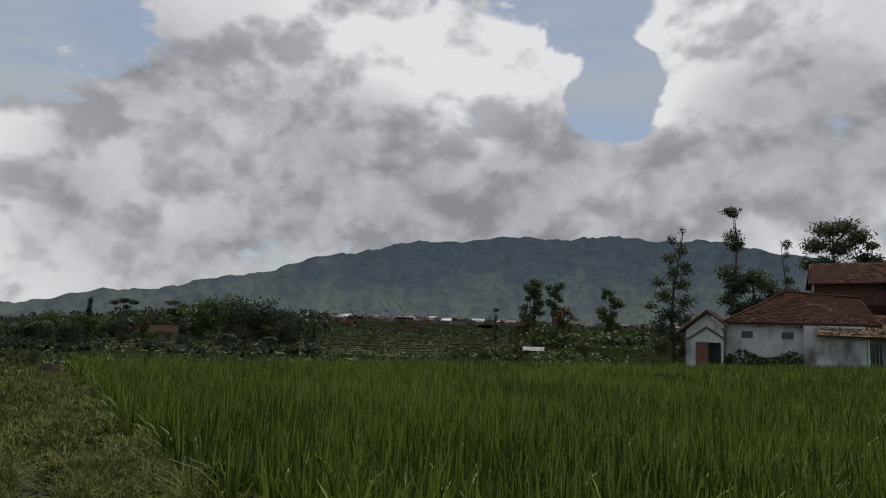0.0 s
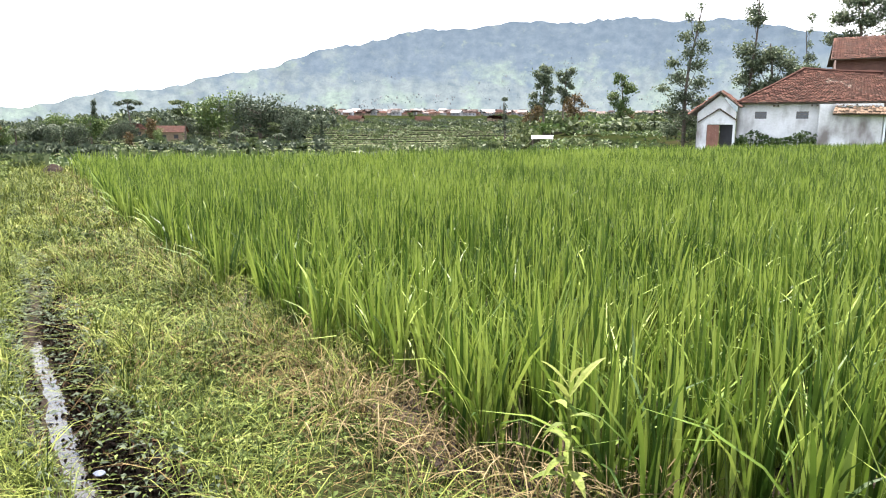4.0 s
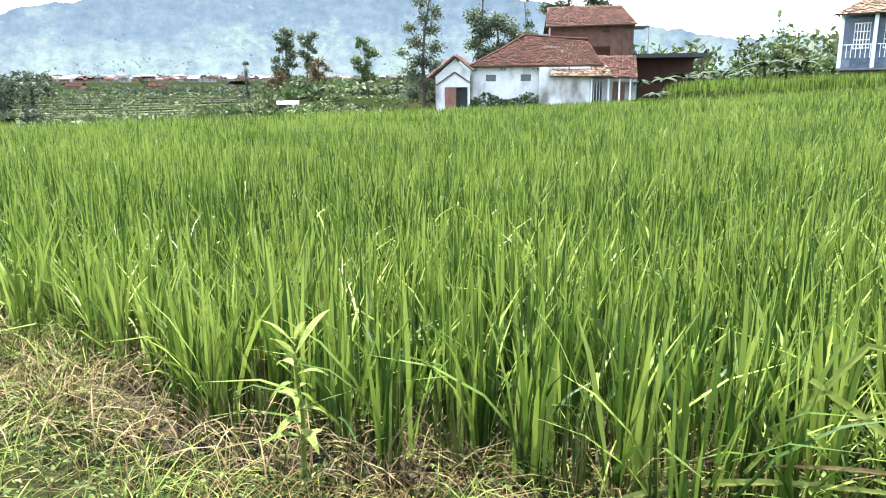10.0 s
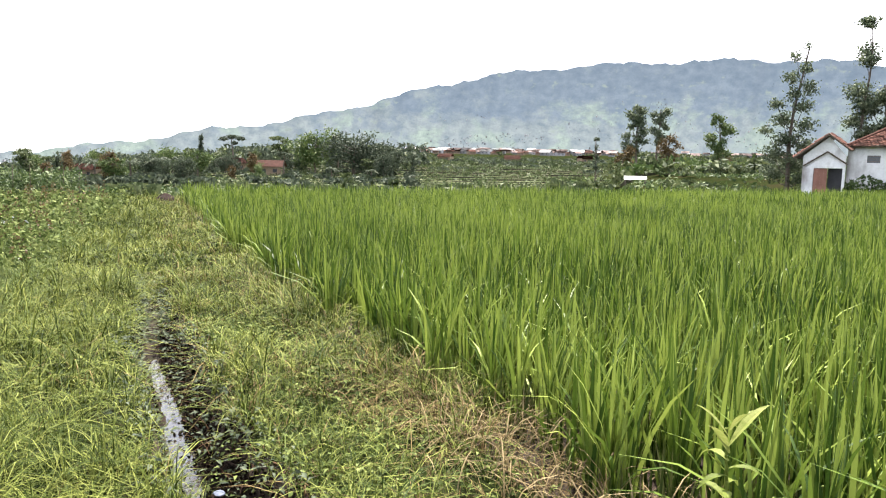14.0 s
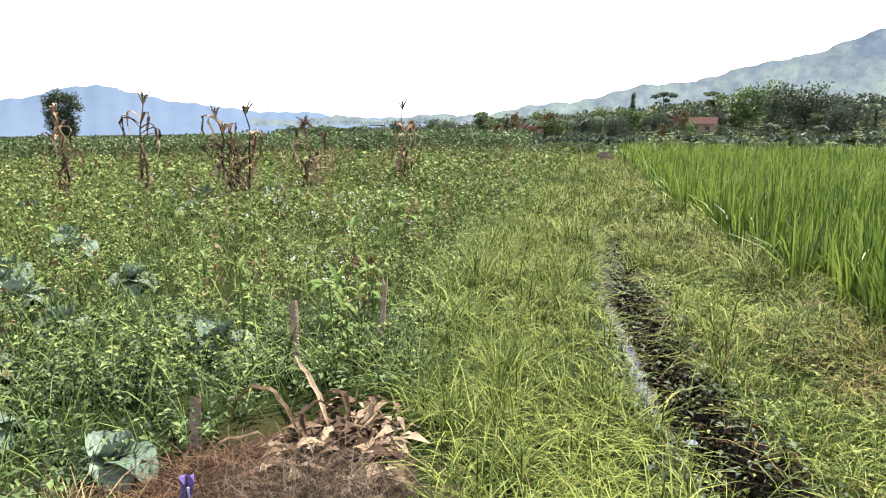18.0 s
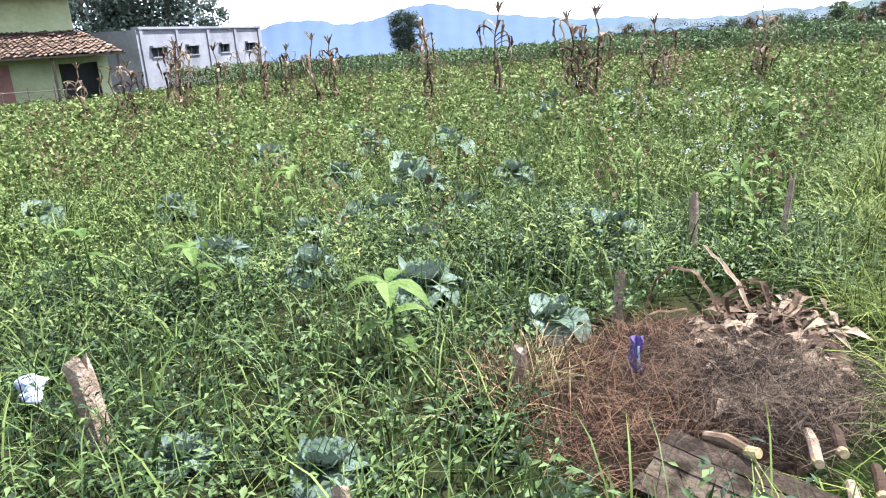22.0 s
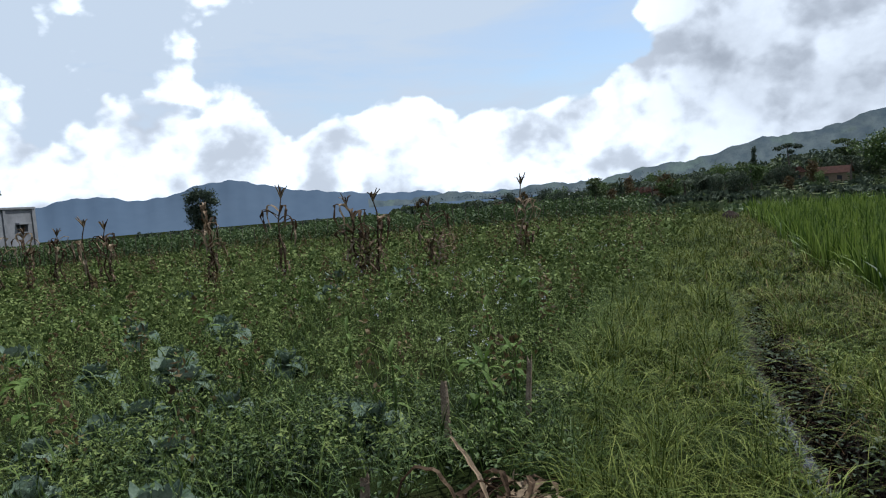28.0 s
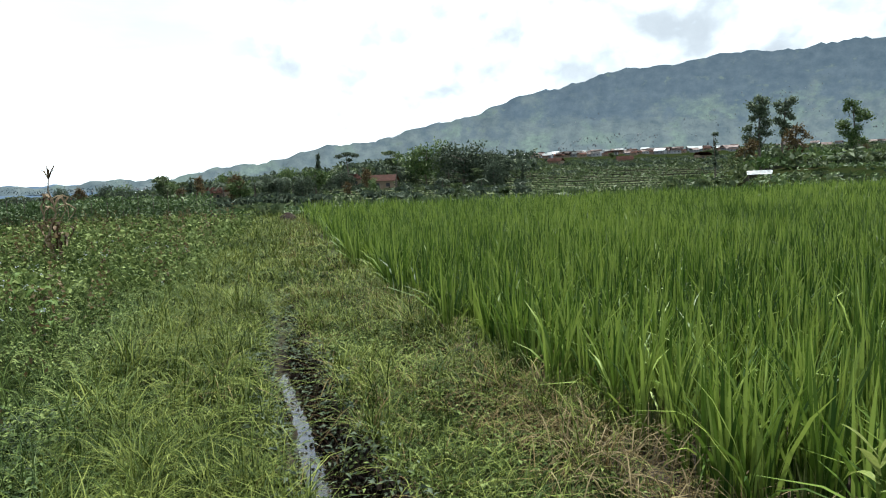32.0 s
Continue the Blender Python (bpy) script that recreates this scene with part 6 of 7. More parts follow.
bananas = [banana(64.2, 58, 2.2, 1), banana(65.6, 61, 2.6, 2), banana(66.8, 59, 2.1, 3)]
for k, (az, d, s) in enumerate(((62.3, 52, 0.8), (66.8, 55, 0.8), (68.3, 56, 0.9), (69.6, 54, 0.75), (71.0, 57, 0.95), (72.4, 56, 0.8), (73.6, 58, 0.9), (38.5, 82, 0.75), (39.4, 80, 0.7), (40.3, 84, 0.8), (41.2, 79, 0.72), (42.0, 82, 0.75), (42.9, 80, 0.7), (43.8, 78, 0.7), (44.6, 76, 0.65), (63.7, 47, 0.7), (-28.2, 75, 0.72), (-29.6, 78, 0.6))):
    p = at(az, d)
    copy_thing(bananas[k % 3], Matrix.Translation((p.x, p.y, float(land(p.x, p.y)))) @ Matrix.Rotation(k * 1.7, 4, "Z") @ Matrix.Scale(s, 4))


def palm(az, d, top, seed):
    """A palm: ringed stem and drooping feathered fronds."""
    rg = random.Random(seed)
    p = at(az, d)
    t = thing("palm", Matrix.Translation((p.x, p.y, float(land(p.x, p.y)))), "dark palm with drooping feathery fronds", "palm", "palms in the valley")
    part("trunk", tube([(0, 0, -0.1), (0.1, 0, top * 0.4), (0.05, 0.05, top * 0.75)], [0.16, 0.12, 0.1], 7), M["bark"], t)
    for k in range(12):
        a = k * 2.4
        L, up = top * rg.uniform(0.4, 0.55), rg.uniform(0.1, 1.0)
        pts, dirs = [], []
        for i in range(22):
            q = (i + 1) / 22
            c = (math.cos(a) * L * q, math.sin(a) * L * q, top * 0.76 + L * (up * q - (0.5 + 0.5 * up) * q * q))
            for s in (-1, 1):
                pts.append(c)
                dirs.append((-math.sin(a) * s + math.cos(a) * 0.5, math.cos(a) * s + math.sin(a) * 0.5, -0.6))
        n = len(pts)
        me = sheet("frond", *leaves(np.array(pts), np.array(dirs), np.full(n, L * 0.24), np.full(n, L * 0.05), 0.2, np.random.default_rng(seed + k)), M["leaf_dark"])
        part_mesh("frond", me, t)
    return t


pm = palm(-1.4, 96, 3.6, 1)
for k, (az, d, s) in enumerate(((-3.3, 100, 0.9), (-0.4, 104, 1.0), (-5.6, 110, 1.0), (11.5, 98, 0.55), (14.6, 96, 0.5), (-18.0, 120, 0.85), (-19.5, 150, 1.0))):
    p = at(az, d)
    copy_thing(pm, Matrix.Translation((p.x, p.y, float(land(p.x, p.y)))) @ Matrix.Rotation(k * 1.1, 4, "Z") @ Matrix.Scale(s, 4))


def build_hedge():
    """Rows of staked beans at the far edge of the vegetable field."""
    rg = np.random.default_rng(41)
    for k, (ax, ay, bx, by) in enumerate(((-31, 19.5, -3.0, 28.0), (-36, 21.5, -3.5, 30.5), (-42, 24, -4, 33.5))):
        n = 12000
        q = rg.random(n)
        x = ax + (bx - ax) * q + rg.normal(0, 0.22, n)
        y = ay + (by - ay) * q + rg.normal(0, 0.3, n)
        top = (1.0, 0.95, 0.9)[k] + 0.16 * wave(x, y, 1.3, k) + 0.1 * wave(x, y, 4.0)
        z = land(x, y) + top * rg.beta(1.6, 1.1, n)
        stuff("bean_row", flecks(np.column_stack([x, y, z]), rg.uniform(0.035, 0.085, n), rg), M["hedge"], "long leafy row of staked bean plants", "bean row")
    f = thing("stake_row", Matrix.Identity(4), "row of thin bamboo stakes in the bean rows", "stakes")
    first = None
    for i in range(60):
        q = i / 59
        x, y = -31 + 28 * q, 19.3 + 8.5 * q
        if first is None:
            first = part("stake", tube([(0, 0, -0.1), (0.02, 0, 1.12)], [0.015, 0.012], 4), M["wood"], f)
            o = first
        else:
            o = new("stake", first.data)
            o.parent = f
        o.location = (x, y, float(land(x, y)))


build_hedge()


def build_far_fields():
    """Small fields on low terraces beyond the paddy: earth banks, rows of crops and rough turf."""
    rg = np.random.default_rng(91)
    packs, v, top_q, bank_q = [], [], [], []
    az = np.radians(np.linspace(-3, 40, 240))
    for k in range(22):
        d = 78 + 4.0 * k + 0.06 * k * k
        deep = 4.2 + 0.12 * k
        d0 = d * (1 + 0.006 * np.sin(az * 21 + k) + 0.004 * np.sin(az * 47 + 2 * k))
        x0, y0, x1, y1 = d0 * np.sin(az), d0 * np.cos(az), (d0 + deep) * np.sin(az), (d0 + deep) * np.cos(az)
        zt = land(x1, y1) + 0.14 + 0.05 * np.sin(az * 33 + k)
        o, n = len(v) * 240, 240
        v += [np.column_stack([x0, y0, zt - 0.9]), np.column_stack([x0, y0, zt]), np.column_stack([x1, y1, zt])]
        i = np.arange(n - 1)
        bank_q.append(np.column_stack([o + i, o + i + 1, o + n + i + 1, o + n + i]))
        top_q.append(np.column_stack([o + n + i, o + n + i + 1, o + 2 * n + i + 1, o + 2 * n + i]))
        m = 900
        a = np.radians(rg.uniform(-2, 38, m))
        dd = (d + rg.choice((0.3, 1.2, 2.2), m)) * (1 + 0.006 * np.sin(a * 21 + k) + 0.004 * np.sin(a * 47 + 2 * k)) + rg.normal(0, 0.15, m)
        on = np.sin(a * 40 + 3 * k) > -0.4
        a, dd = a[on], dd[on]
        z = np.interp(a, az, zt)
        packs.append(flecks(np.column_stack([dd * np.sin(a), dd * np.cos(a), z + rg.uniform(0, 0.24, len(a))]), rg.uniform(0.1, 0.24, len(a)) * (0.5 + d / 160), rg))
    me = sheet("terraces", np.concatenate(v), np.concatenate(top_q + bank_q), None, M["terrace"])
    me.materials.append(M["bank"])
    cut = sum(len(q) for q in top_q)
    me.polygons.foreach_set("material_index", (np.arange(len(me.polygons)) >= cut).astype(np.int32))
    tagged(new("terraces", me), "low stepped field terraces with dark earth banks", "terraces", kind="structure")
    stuff("crop_rows", merge(*packs), M["leaf_mid"], "green crop rows on small far terraces", "crops")
    n = 30000
    az = np.radians(rg.uniform(-50, 60, n))
    dd = 30 / np.maximum(np.cos(az), 0.5) + 180 * rg.random(n) ** 1.4
    x, y = dd * np.sin(az), dd * np.cos(az)
    k = (y > 28.2) & ~((np.degrees(az) > 45) & (dd < 75))
    x, y, dd = x[k], y[k], dd[k]
    z = land(x, y) + rg.uniform(0, 0.25, len(x))
    stuff("rough_turf", flecks(np.column_stack([x, y, z]), rg.uniform(0.08, 0.2, len(x)) * (0.7 + dd / 70), rg, 0.3), M["hedge"], "rough turf and scrub covering the far fields", "turf")


build_far_fields()

# ---- things in the fields ----


def ribbon(points, widths, up=(0, 0, 1), fold=0.25, bm=None):
    """A long bent leaf with a folded middle."""
    bm = bm or bmesh.new()
    prev = None
    pts = [Vector(p) for p in points]
    for i, p in enumerate(pts):
        d = (pts[min(i + 1, len(pts) - 1)] - pts[max(i - 1, 0)]).normalized()
        s = d.cross(Vector(up))
        s = s.normalized() if s.length > 1e-4 else Vector((1, 0, 0))
        n = s.cross(d)
        w = widths[i] / 2
        row = [bm.verts.new(p + s * w + n * w * fold), bm.verts.new(p), bm.verts.new(p - s * w + n * w * fold)]
        if prev:
            for j in range(2):
                bm.faces.new((prev[j], prev[j + 1], row[j + 1], row[j]))
        prev = row
    return bm


def corn_stalk(seed, top, tassel, hang):
    """A dead maize plant: jointed stalk, withered hanging leaves and what is left of the tassel."""
    rg = random.Random(seed)
    t = thing("corn_stalk", Matrix.Identity(4), "dead dry maize stalk with withered hanging leaves", "maize plant", "dead maize plants in the field")
    nodes = [(0.05 * math.sin(k * 1.3 + seed), 0.04 * math.cos(k * 1.7 + seed), -0.1 + k * (top * 0.97 + 0.1) / 8) for k in range(9)]
    part("stalk", tube(nodes, [0.024 - 0.0018 * k for k in range(9)], 6), M["corn"], t)
    for k in range(hang):
        q = rg.uniform(0.12, 0.6) if k < hang * 0.55 else rg.uniform(0.6, 0.95)
        i = min(7, int(q * 8))
        c = Vector(nodes[i]).lerp(Vector(nodes[i + 1]), q * 8 - i)
        a = rg.uniform(0, 6.28)
        L = rg.uniform(0.25, 0.5)
        out = rg.uniform(0.05, 0.12) if q < 0.6 else rg.uniform(0.15, 0.34)
        rise_ = rg.uniform(0.02, 0.08) if q < 0.6 else rg.uniform(0.12, 0.3)
        pts = []
        for j in range(7):
            s = j / 6
            w = 0.04 * math.sin(j * 2 + seed + k)
            pts.append((c.x + math.cos(a) * out * math.sin(s * 2.2) + w * s, c.y + math.sin(a) * out * math.sin(s * 2.2) - w * s, c.z + rise_ * math.sin(s * 3.1) - L * s * s))
        part("leaf", ribbon(pts, [0.03, 0.06, 0.07, 0.065, 0.055, 0.04, 0.01], fold=0.6), M["corn"], t)
    if tassel:
        bm = bmesh.new()
        for k in range(6):
            a = k * 1.05
            r = 0.02 if k == 0 else rg.uniform(0.06, 0.14)
            tube([nodes[-1], (nodes[-1][0] + math.cos(a) * r * 0.5, nodes[-1][1] + math.sin(a) * r * 0.5, top + 0.1), (nodes[-1][0] + math.cos(a) * r, nodes[-1][1] + math.sin(a) * r, top + rg.uniform(0.12, 0.24))], [0.014, 0.013, 0.008], 4, bm)
        part("tassel", bm, M["corn"], t)
    return t


def build_corn():
    kinds = [corn_stalk(1, 2.0, True, 16), corn_stalk(2, 2.0, True, 20), corn_stalk(3, 2.0, False, 12), corn_stalk(4, 2.0, True, 14)]
    rows = ((-57.9, 18.5, 0.9, 1), (-57.3, 18.7, 0.5, 1), (-58.3, 18.2, 0.2, 2), (-61.2, 18, -0.3, 1), (-62.2, 17.6, -0.5, 2), (-55.1, 20, 0.4, 3), (-53.3, 19, -0.1, 2), (-51.6, 20, 0.4, 1), (-50.1, 21, 0.05, 0), (-49.6, 21, -0.4, 2), (-47.7, 17, 0.75, 3),
            (-46.0, 17.5, 0.4, 0), (-46.5, 17.8, -0.4, 2), (-38.7, 15.5, 1.4, 2), (-39.0, 15.3, 0.3, 1), (-33.45, 14.2, 2.05, 0), (-27.4, 13.1, 1.25, 1), (-27.0, 13.2, -1.2, 1), (-25.85, 13.3, 1.35, 3), (-26.2, 13.0, -1.6, 1), (-21.5, 13.8, 0.4, 0), (-21.1, 13.9, -2.0, 1), (-14.55, 15.2, 1.6, 3), (-14.3, 15.3, -1.6, 1), (-64.5, 19, -0.2, 3))
    done = [False] * 4
    for n, (az, d, el, k) in enumerate(rows):
        p = at(az, d) + Vector((-0.47, -0.12, 0))
        z = float(land(p.x, p.y)) + 0.02
        top = 1.3 + d * math.tan(radians(el)) - z
        s = top / (2.02 if k != 2 else 1.85)
        m = Matrix.Translation((p.x, p.y, z)) @ Matrix.Rotation(n * 1.9, 4, "Z") @ Matrix.Rotation(radians(((n * 37) % 11) - 5), 4, "X")
        if done[k]:
            o = copy_thing(kinds[k], m)
            o.scale = (1.1, 1.1, s)
        else:
            kinds[k].matrix_world = m
            kinds[k].scale = (1.1, 1.1, s)
            done[k] = True


build_corn()


def cabbage_plant(seed, size, wide):
    """A cabbage: a loose head of cupped leaves inside large rippled outer leaves."""
    rg = random.Random(seed)
    t = thing("cabbage", Matrix.Identity(4), "blue-green cabbage with large rippled outer leaves", "cabbage", "cabbages among the weeds")
    part("stem", tube([(0, 0, -0.14), (0, 0, 0.1)], [0.02, 0.018], 6), M["cabbage"], t)
    for ring, count, tilt, L in ((0, 3, 1.05, 0.13), (1, 5, 0.6, 0.2), (2, 6, 0.3, 0.28)):
        for k in range(count):
            a = 2 * math.pi * k / count + ring * 0.5 + rg.uniform(-0.25, 0.25)
            tl = tilt + rg.uniform(-0.2, 0.15)
            LL = L * rg.uniform(0.8, 1.15) * wide
            bm = bmesh.new()
            rows = []
            nu, nv = 6, 7
            for i in range(nu + 1):
                q = i / nu
                row = []
                w = LL * 0.55 * math.sin(math.pi * (0.08 + 0.8 * q ** 0.8))
                for j in range(nv):
                    s = (j / (nv - 1) - 0.5) * 2
                    curl = tl + (0.9 if ring == 0 else 0.25) * q - (0.9 * q * q if ring == 2 else 0)
                    out, up = LL * q * math.cos(curl), LL * q * math.sin(curl)
                    rip = 0.02 * math.sin(j * 2.7 + k * 2 + i) * q * (0.3 + abs(s))
                    cup = 0.3 * w * s * s
                    row.append(bm.verts.new((math.cos(a) * (out - cup * math.sin(tl) * 0.7) - math.sin(a) * w * s, math.sin(a) * (out - cup * math.sin(tl) * 0.7) + math.cos(a) * w * s, 0.08 + up + cup * 0.6 + rip)))
                rows.append(row)
            for i in range(nu):
                for j in range(nv - 1):
                    f = bm.faces.new((rows[i][j], rows[i][j + 1], rows[i + 1][j + 1], rows[i + 1][j]))
                    f.smooth = True
            part("leaf", bm, M["cabbage"], t)
    t.scale = (size, size, size)
    return t


def build_cabbages():
    kinds = [cabbage_plant(1, 1.0, 1.0), cabbage_plant(2, 1.0, 1.15), cabbage_plant(3, 1.0, 0.9)]
    spots = [(-2.05, 2.72, 0.8), (-2.08, 1.26, 0.6), (-3.75, 4.37, 0.95), (-4.98, 5.08, 1.2), (-4.52, 2.6, 0.95), (-4.29, 3.67, 0.95), (-2.46, 4.25, 1.0), (-2.62, 1.08, 0.5), (-4.39, 3.26, 0.9), (-5.69, 6.79, 1.2), (-4.28, 4.06, 0.9),
             (-3.73, 2.7, 0.9), (-2.75, 4.45, 0.9), (-2.86, 2.73, 0.95), (-5.83, 5.01, 1.1), (-5.5, 5.7, 1.1), (-4.6, 4.9, 1.0), (-5.95, 9.5, 1.3), (-5.69, 11.7, 1.5), (-7.65, 5.57, 1.15), (-6.85, 6.56, 1.2), (-7.9, 7.4, 1.2), (-8.8, 9.5, 1.3), (-6.3, 7.4, 1.2), (-9.6, 6.2, 1.2), (-7.0, 11.5, 1.4), (-6.2, 3.3, 1.0), (-7.2, 2.6, 1.1), (-3.47, 3.45, 0.8), (-4.1, 5.6, 1.0)]
    for k in range(3):
        kinds[k].matrix_world = Matrix.Identity(4)
    done = [False] * 3
    for n, (x, y, s) in enumerate(spots):
        k = n % 3
        m = Matrix.Translation((x, y, float(land(x, y)) + 0.005)) @ Matrix.Rotation(n * 2.1, 4, "Z") @ Matrix.Rotation(0.15 * math.sin(n), 4, "X")
        o = copy_thing(kinds[k], m) if done[k] else kinds[k]
        o.matrix_world = m
        o.scale = (s * 0.85, s * 0.85, s * 0.9)
        done[k] = True


build_cabbages()


def leafy_plant(name, x, y, top, count, L, mat, label, seed, whorl=False, category="plant", stem_r=0.008):
    """An upright herb: stem and pairs of pointed leaves, each leaf a mesh of its own."""
    rg = random.Random(seed)
    t = thing(name, Matrix.Translation((x, y, float(land(x, y)))), label, category)
    part("stem", tube([(0, 0, -0.04), (0.02, 0.01, top * 0.5), (0.0, 0.02, top * 0.98)], [stem_r * 1.4, stem_r, stem_r * 0.6], 6), mat, t)
    for k in range(count):
        q = (k + 1) / count
        a = k * 2.4 + rg.uniform(-0.3, 0.3)
        z = top * (0.97 if whorl and k > count * 0.4 else (0.3 + 0.68 * q))
        up = rg.uniform(0.15, 0.55) if not (q > 0.8 and not whorl) else 1.3
        LL = L * rg.uniform(0.75, 1.15)
        pts = [(math.cos(a) * LL * s * (1 - 0.15 * s), math.sin(a) * LL * s * (1 - 0.15 * s), z + LL * (up * s - 0.55 * s * s)) for s in (0, 0.2, 0.4, 0.6, 0.8, 1.0)]
        wd = LL * (0.42 if whorl else 0.24)
        part("leaf", ribbon(pts, [0.008, wd * 0.7, wd, wd * 0.85, wd * 0.5, 0.004], fold=0.3), mat, t)
    return t


leafy_plant("pigweed", -2.48, 2.05, 0.42, 9, 0.22, M["broad"], "broad-leaved light green weed with ribbed leaves", 3, True, "weed")
leafy_plant("pigweed", -4.6, 1.75, 0.45, 8, 0.17, M["broad"], "broad-leaved light green weed with ribbed leaves", 4, True, "weed")
leafy_plant("pigweed", -3.9, 2.0, 0.38, 8, 0.2, M["broad"], "broad-leaved weed growing among cabbages", 6, True, "weed")
leafy_plant("young_weed", 1.96, 2.2, 0.62, 16, 0.15, M["pale_weed"], "upright yellow-green weed at the paddy edge", 5, False, "weed")
leafy_plant("leafy_weed", 2.57, 0.9, 0.16, 9, 0.12, M["pale_weed"], "low light green leafy weed on the bund", 7, True, "weed")
leafy_plant("leafy_weed", 3.8, -0.5, 0.5, 10, 0.14, M["broad"], "grey-green leafy weed beside the straw heap", 8, False, "weed")
leafy_plant("leafy_weed", 3.95, -0.6, 0.42, 10, 0.16, M["broad"], "grey-green leafy weed beside the straw heap", 9, False, "weed")
leafy_plant("sow_thistle", 4.06, -0.33, 1.46, 9, 0.07, M["weed"], "tall thin weed with few leaves near its tip", 10, False, "weed", 0.006)
leafy_plant("bean_plant", -1.5, 4.0, 0.4, 10, 0.14, M["broad"], "bushy weed beside the cut maize stump", 11, False, "weed")
leafy_plant("bean_plant", -1.68, 4.4, 0.5, 12, 0.15, M["broad"], "bushy weed with drooping pointed leaves", 12, False, "weed")
leafy_plant("bean_plant", -1.6, 4.75, 0.45, 10, 0.15, M["broad"], "bushy weed with drooping pointed leaves", 14, False, "weed")
rw = random.Random(8)
for k in range(26):
    x, y = -1.6 - rw.random() * 8, 2.0 + rw.random() * 9
    if math.atan2(-x, y) < 1.25 and (x + 1.4) ** 2 + (y - 2.5) ** 2 > 1.0:
        leafy_plant("pigweed", x, y, rw.uniform(0.35, 0.6), 8, rw.uniform(0.13, 0.2), M["broad"], "light green broad-leaved weed in the vegetable field", 100 + k, k % 2 == 0, "weed")


def post(name, foot, head, r, seed, label, category="stake"):
    """A split, weathered wooden stake with a ragged top."""
    rg = random.Random(seed)
    foot, head = Vector(foot), Vector(head)
    t = new(name)
    bm = bmesh.new()
    sides, rings = 9, 7
    d = (head - foot)
    a = d.normalized().orthogonal().normalized()
    b = d.normalized().cross(a)
    prev = None
    off = [rg.uniform(0.65, 1.2) for _ in range(sides)]
    end = [rg.uniform(0.82, 1.0) for _ in range(sides)]
    for i in range(rings):
        q = i / (rings - 1)
        row = []
        for k in range(sides):
            an = 2 * math.pi * k / sides
            rr = r * off[k] * (1 - 0.15 * q + 0.06 * math.sin(q * 9 + k))
            row.append(bm.verts.new(foot + d * q * (end[k] if i == rings - 1 else 0.98) + (a * math.cos(an) + b * math.sin(an) * 0.7) * rr))
        if prev:
            for k in range(sides):
                bm.faces.new((prev[k], prev[(k + 1) % sides], row[(k + 1) % sides], row[k]))
        prev = row
    bm.faces.new(prev)
    bpy.data.objects.remove(t)
    me = bpy.data.meshes.new(name)
    bm.to_mesh(me)
    bm.free()
    me.materials.append(M["stake"])
    return tagged(new(name, me), label, category)


post("wooden_stake", (-3.0, 0.98, -0.06), (-3.03, 0.95, 0.38), 0.056, 1, "short split weathered stake standing in weeds")
post("wooden_stake", (-1.79, 1.08, -0.05), (-1.81, 1.085, 0.22), 0.026, 2, "broken wooden stake hidden among weeds")
post("wooden_stake", (-1.74, 1.14, -0.05), (-1.74, 1.16, 0.16), 0.018, 3, "thin reddish wooden stake beside another")
post("maize_stump", (-1.86, 4.1, 0.0), (-1.88, 4.14, 0.42), 0.035, 4, "cut dry maize stump standing upright", "stump")
post("maize_stump", (-1.84, 2.98, 0.0), (-1.83, 3.0, 0.28), 0.026, 5, "brown cut maize stump in the litter", "stump")
post("maize_stump", (-1.82, 2.04, 0.0), (-1.8, 2.02, 0.28), 0.034, 6, "brown cut maize stump wrapped in dry grass", "stump")
post("maize_stump", (-1.45, 4.5, 0.0), (-1.42, 4.55, 0.5), 0.025, 7, "thin dry maize stump at the field edge", "stump")


def build_board():
    t = thing("board", Matrix.Translation((-0.83, 1.75, 0.09)) @ Matrix.Rotation(radians(-11), 4, "Z") @ Matrix.Rotation(radians(24), 4, "X"), "grey weathered plank lying on the litter heap", "plank")
    rg = random.Random(4)
    n, strips = 12, 4
    for j in range(strips):
        y0, y1 = -0.11 + 0.24 * j / strips + 0.001, -0.11 + 0.24 * (j + 1) / strips - 0.001
        lift = 0.006 * rg.uniform(-1, 1)
        start, end = -0.38 + 0.03 * rg.random(), 0.42 - 0.05 * rg.random()
        bm = bmesh.new()
        rings = []
        for i in range(n + 1):
            x = start + (end - start) * i / n
            w = 0.002 * rg.uniform(-1, 1)
            h = 0.016 + lift + 0.002 * rg.uniform(-1, 1)
            rings.append([bm.verts.new((x, y, z)) for y, z in ((y0 + w, -0.018), (y1 + w, -0.018), (y1 + w, h), (y0 + w, h))])
        for p, q in zip(rings, rings[1:]):
            for k in range(4):
                bm.faces.new((p[k], q[k], q[(k + 1) % 4], p[(k + 1) % 4]))
        bm.faces.new(rings[0])
        bm.faces.new(rings[-1][::-1])
        bmesh.ops.recalc_face_normals(bm, faces=bm.faces[:])
        part("split_strip", bm, M["plank"], t)


build_board()


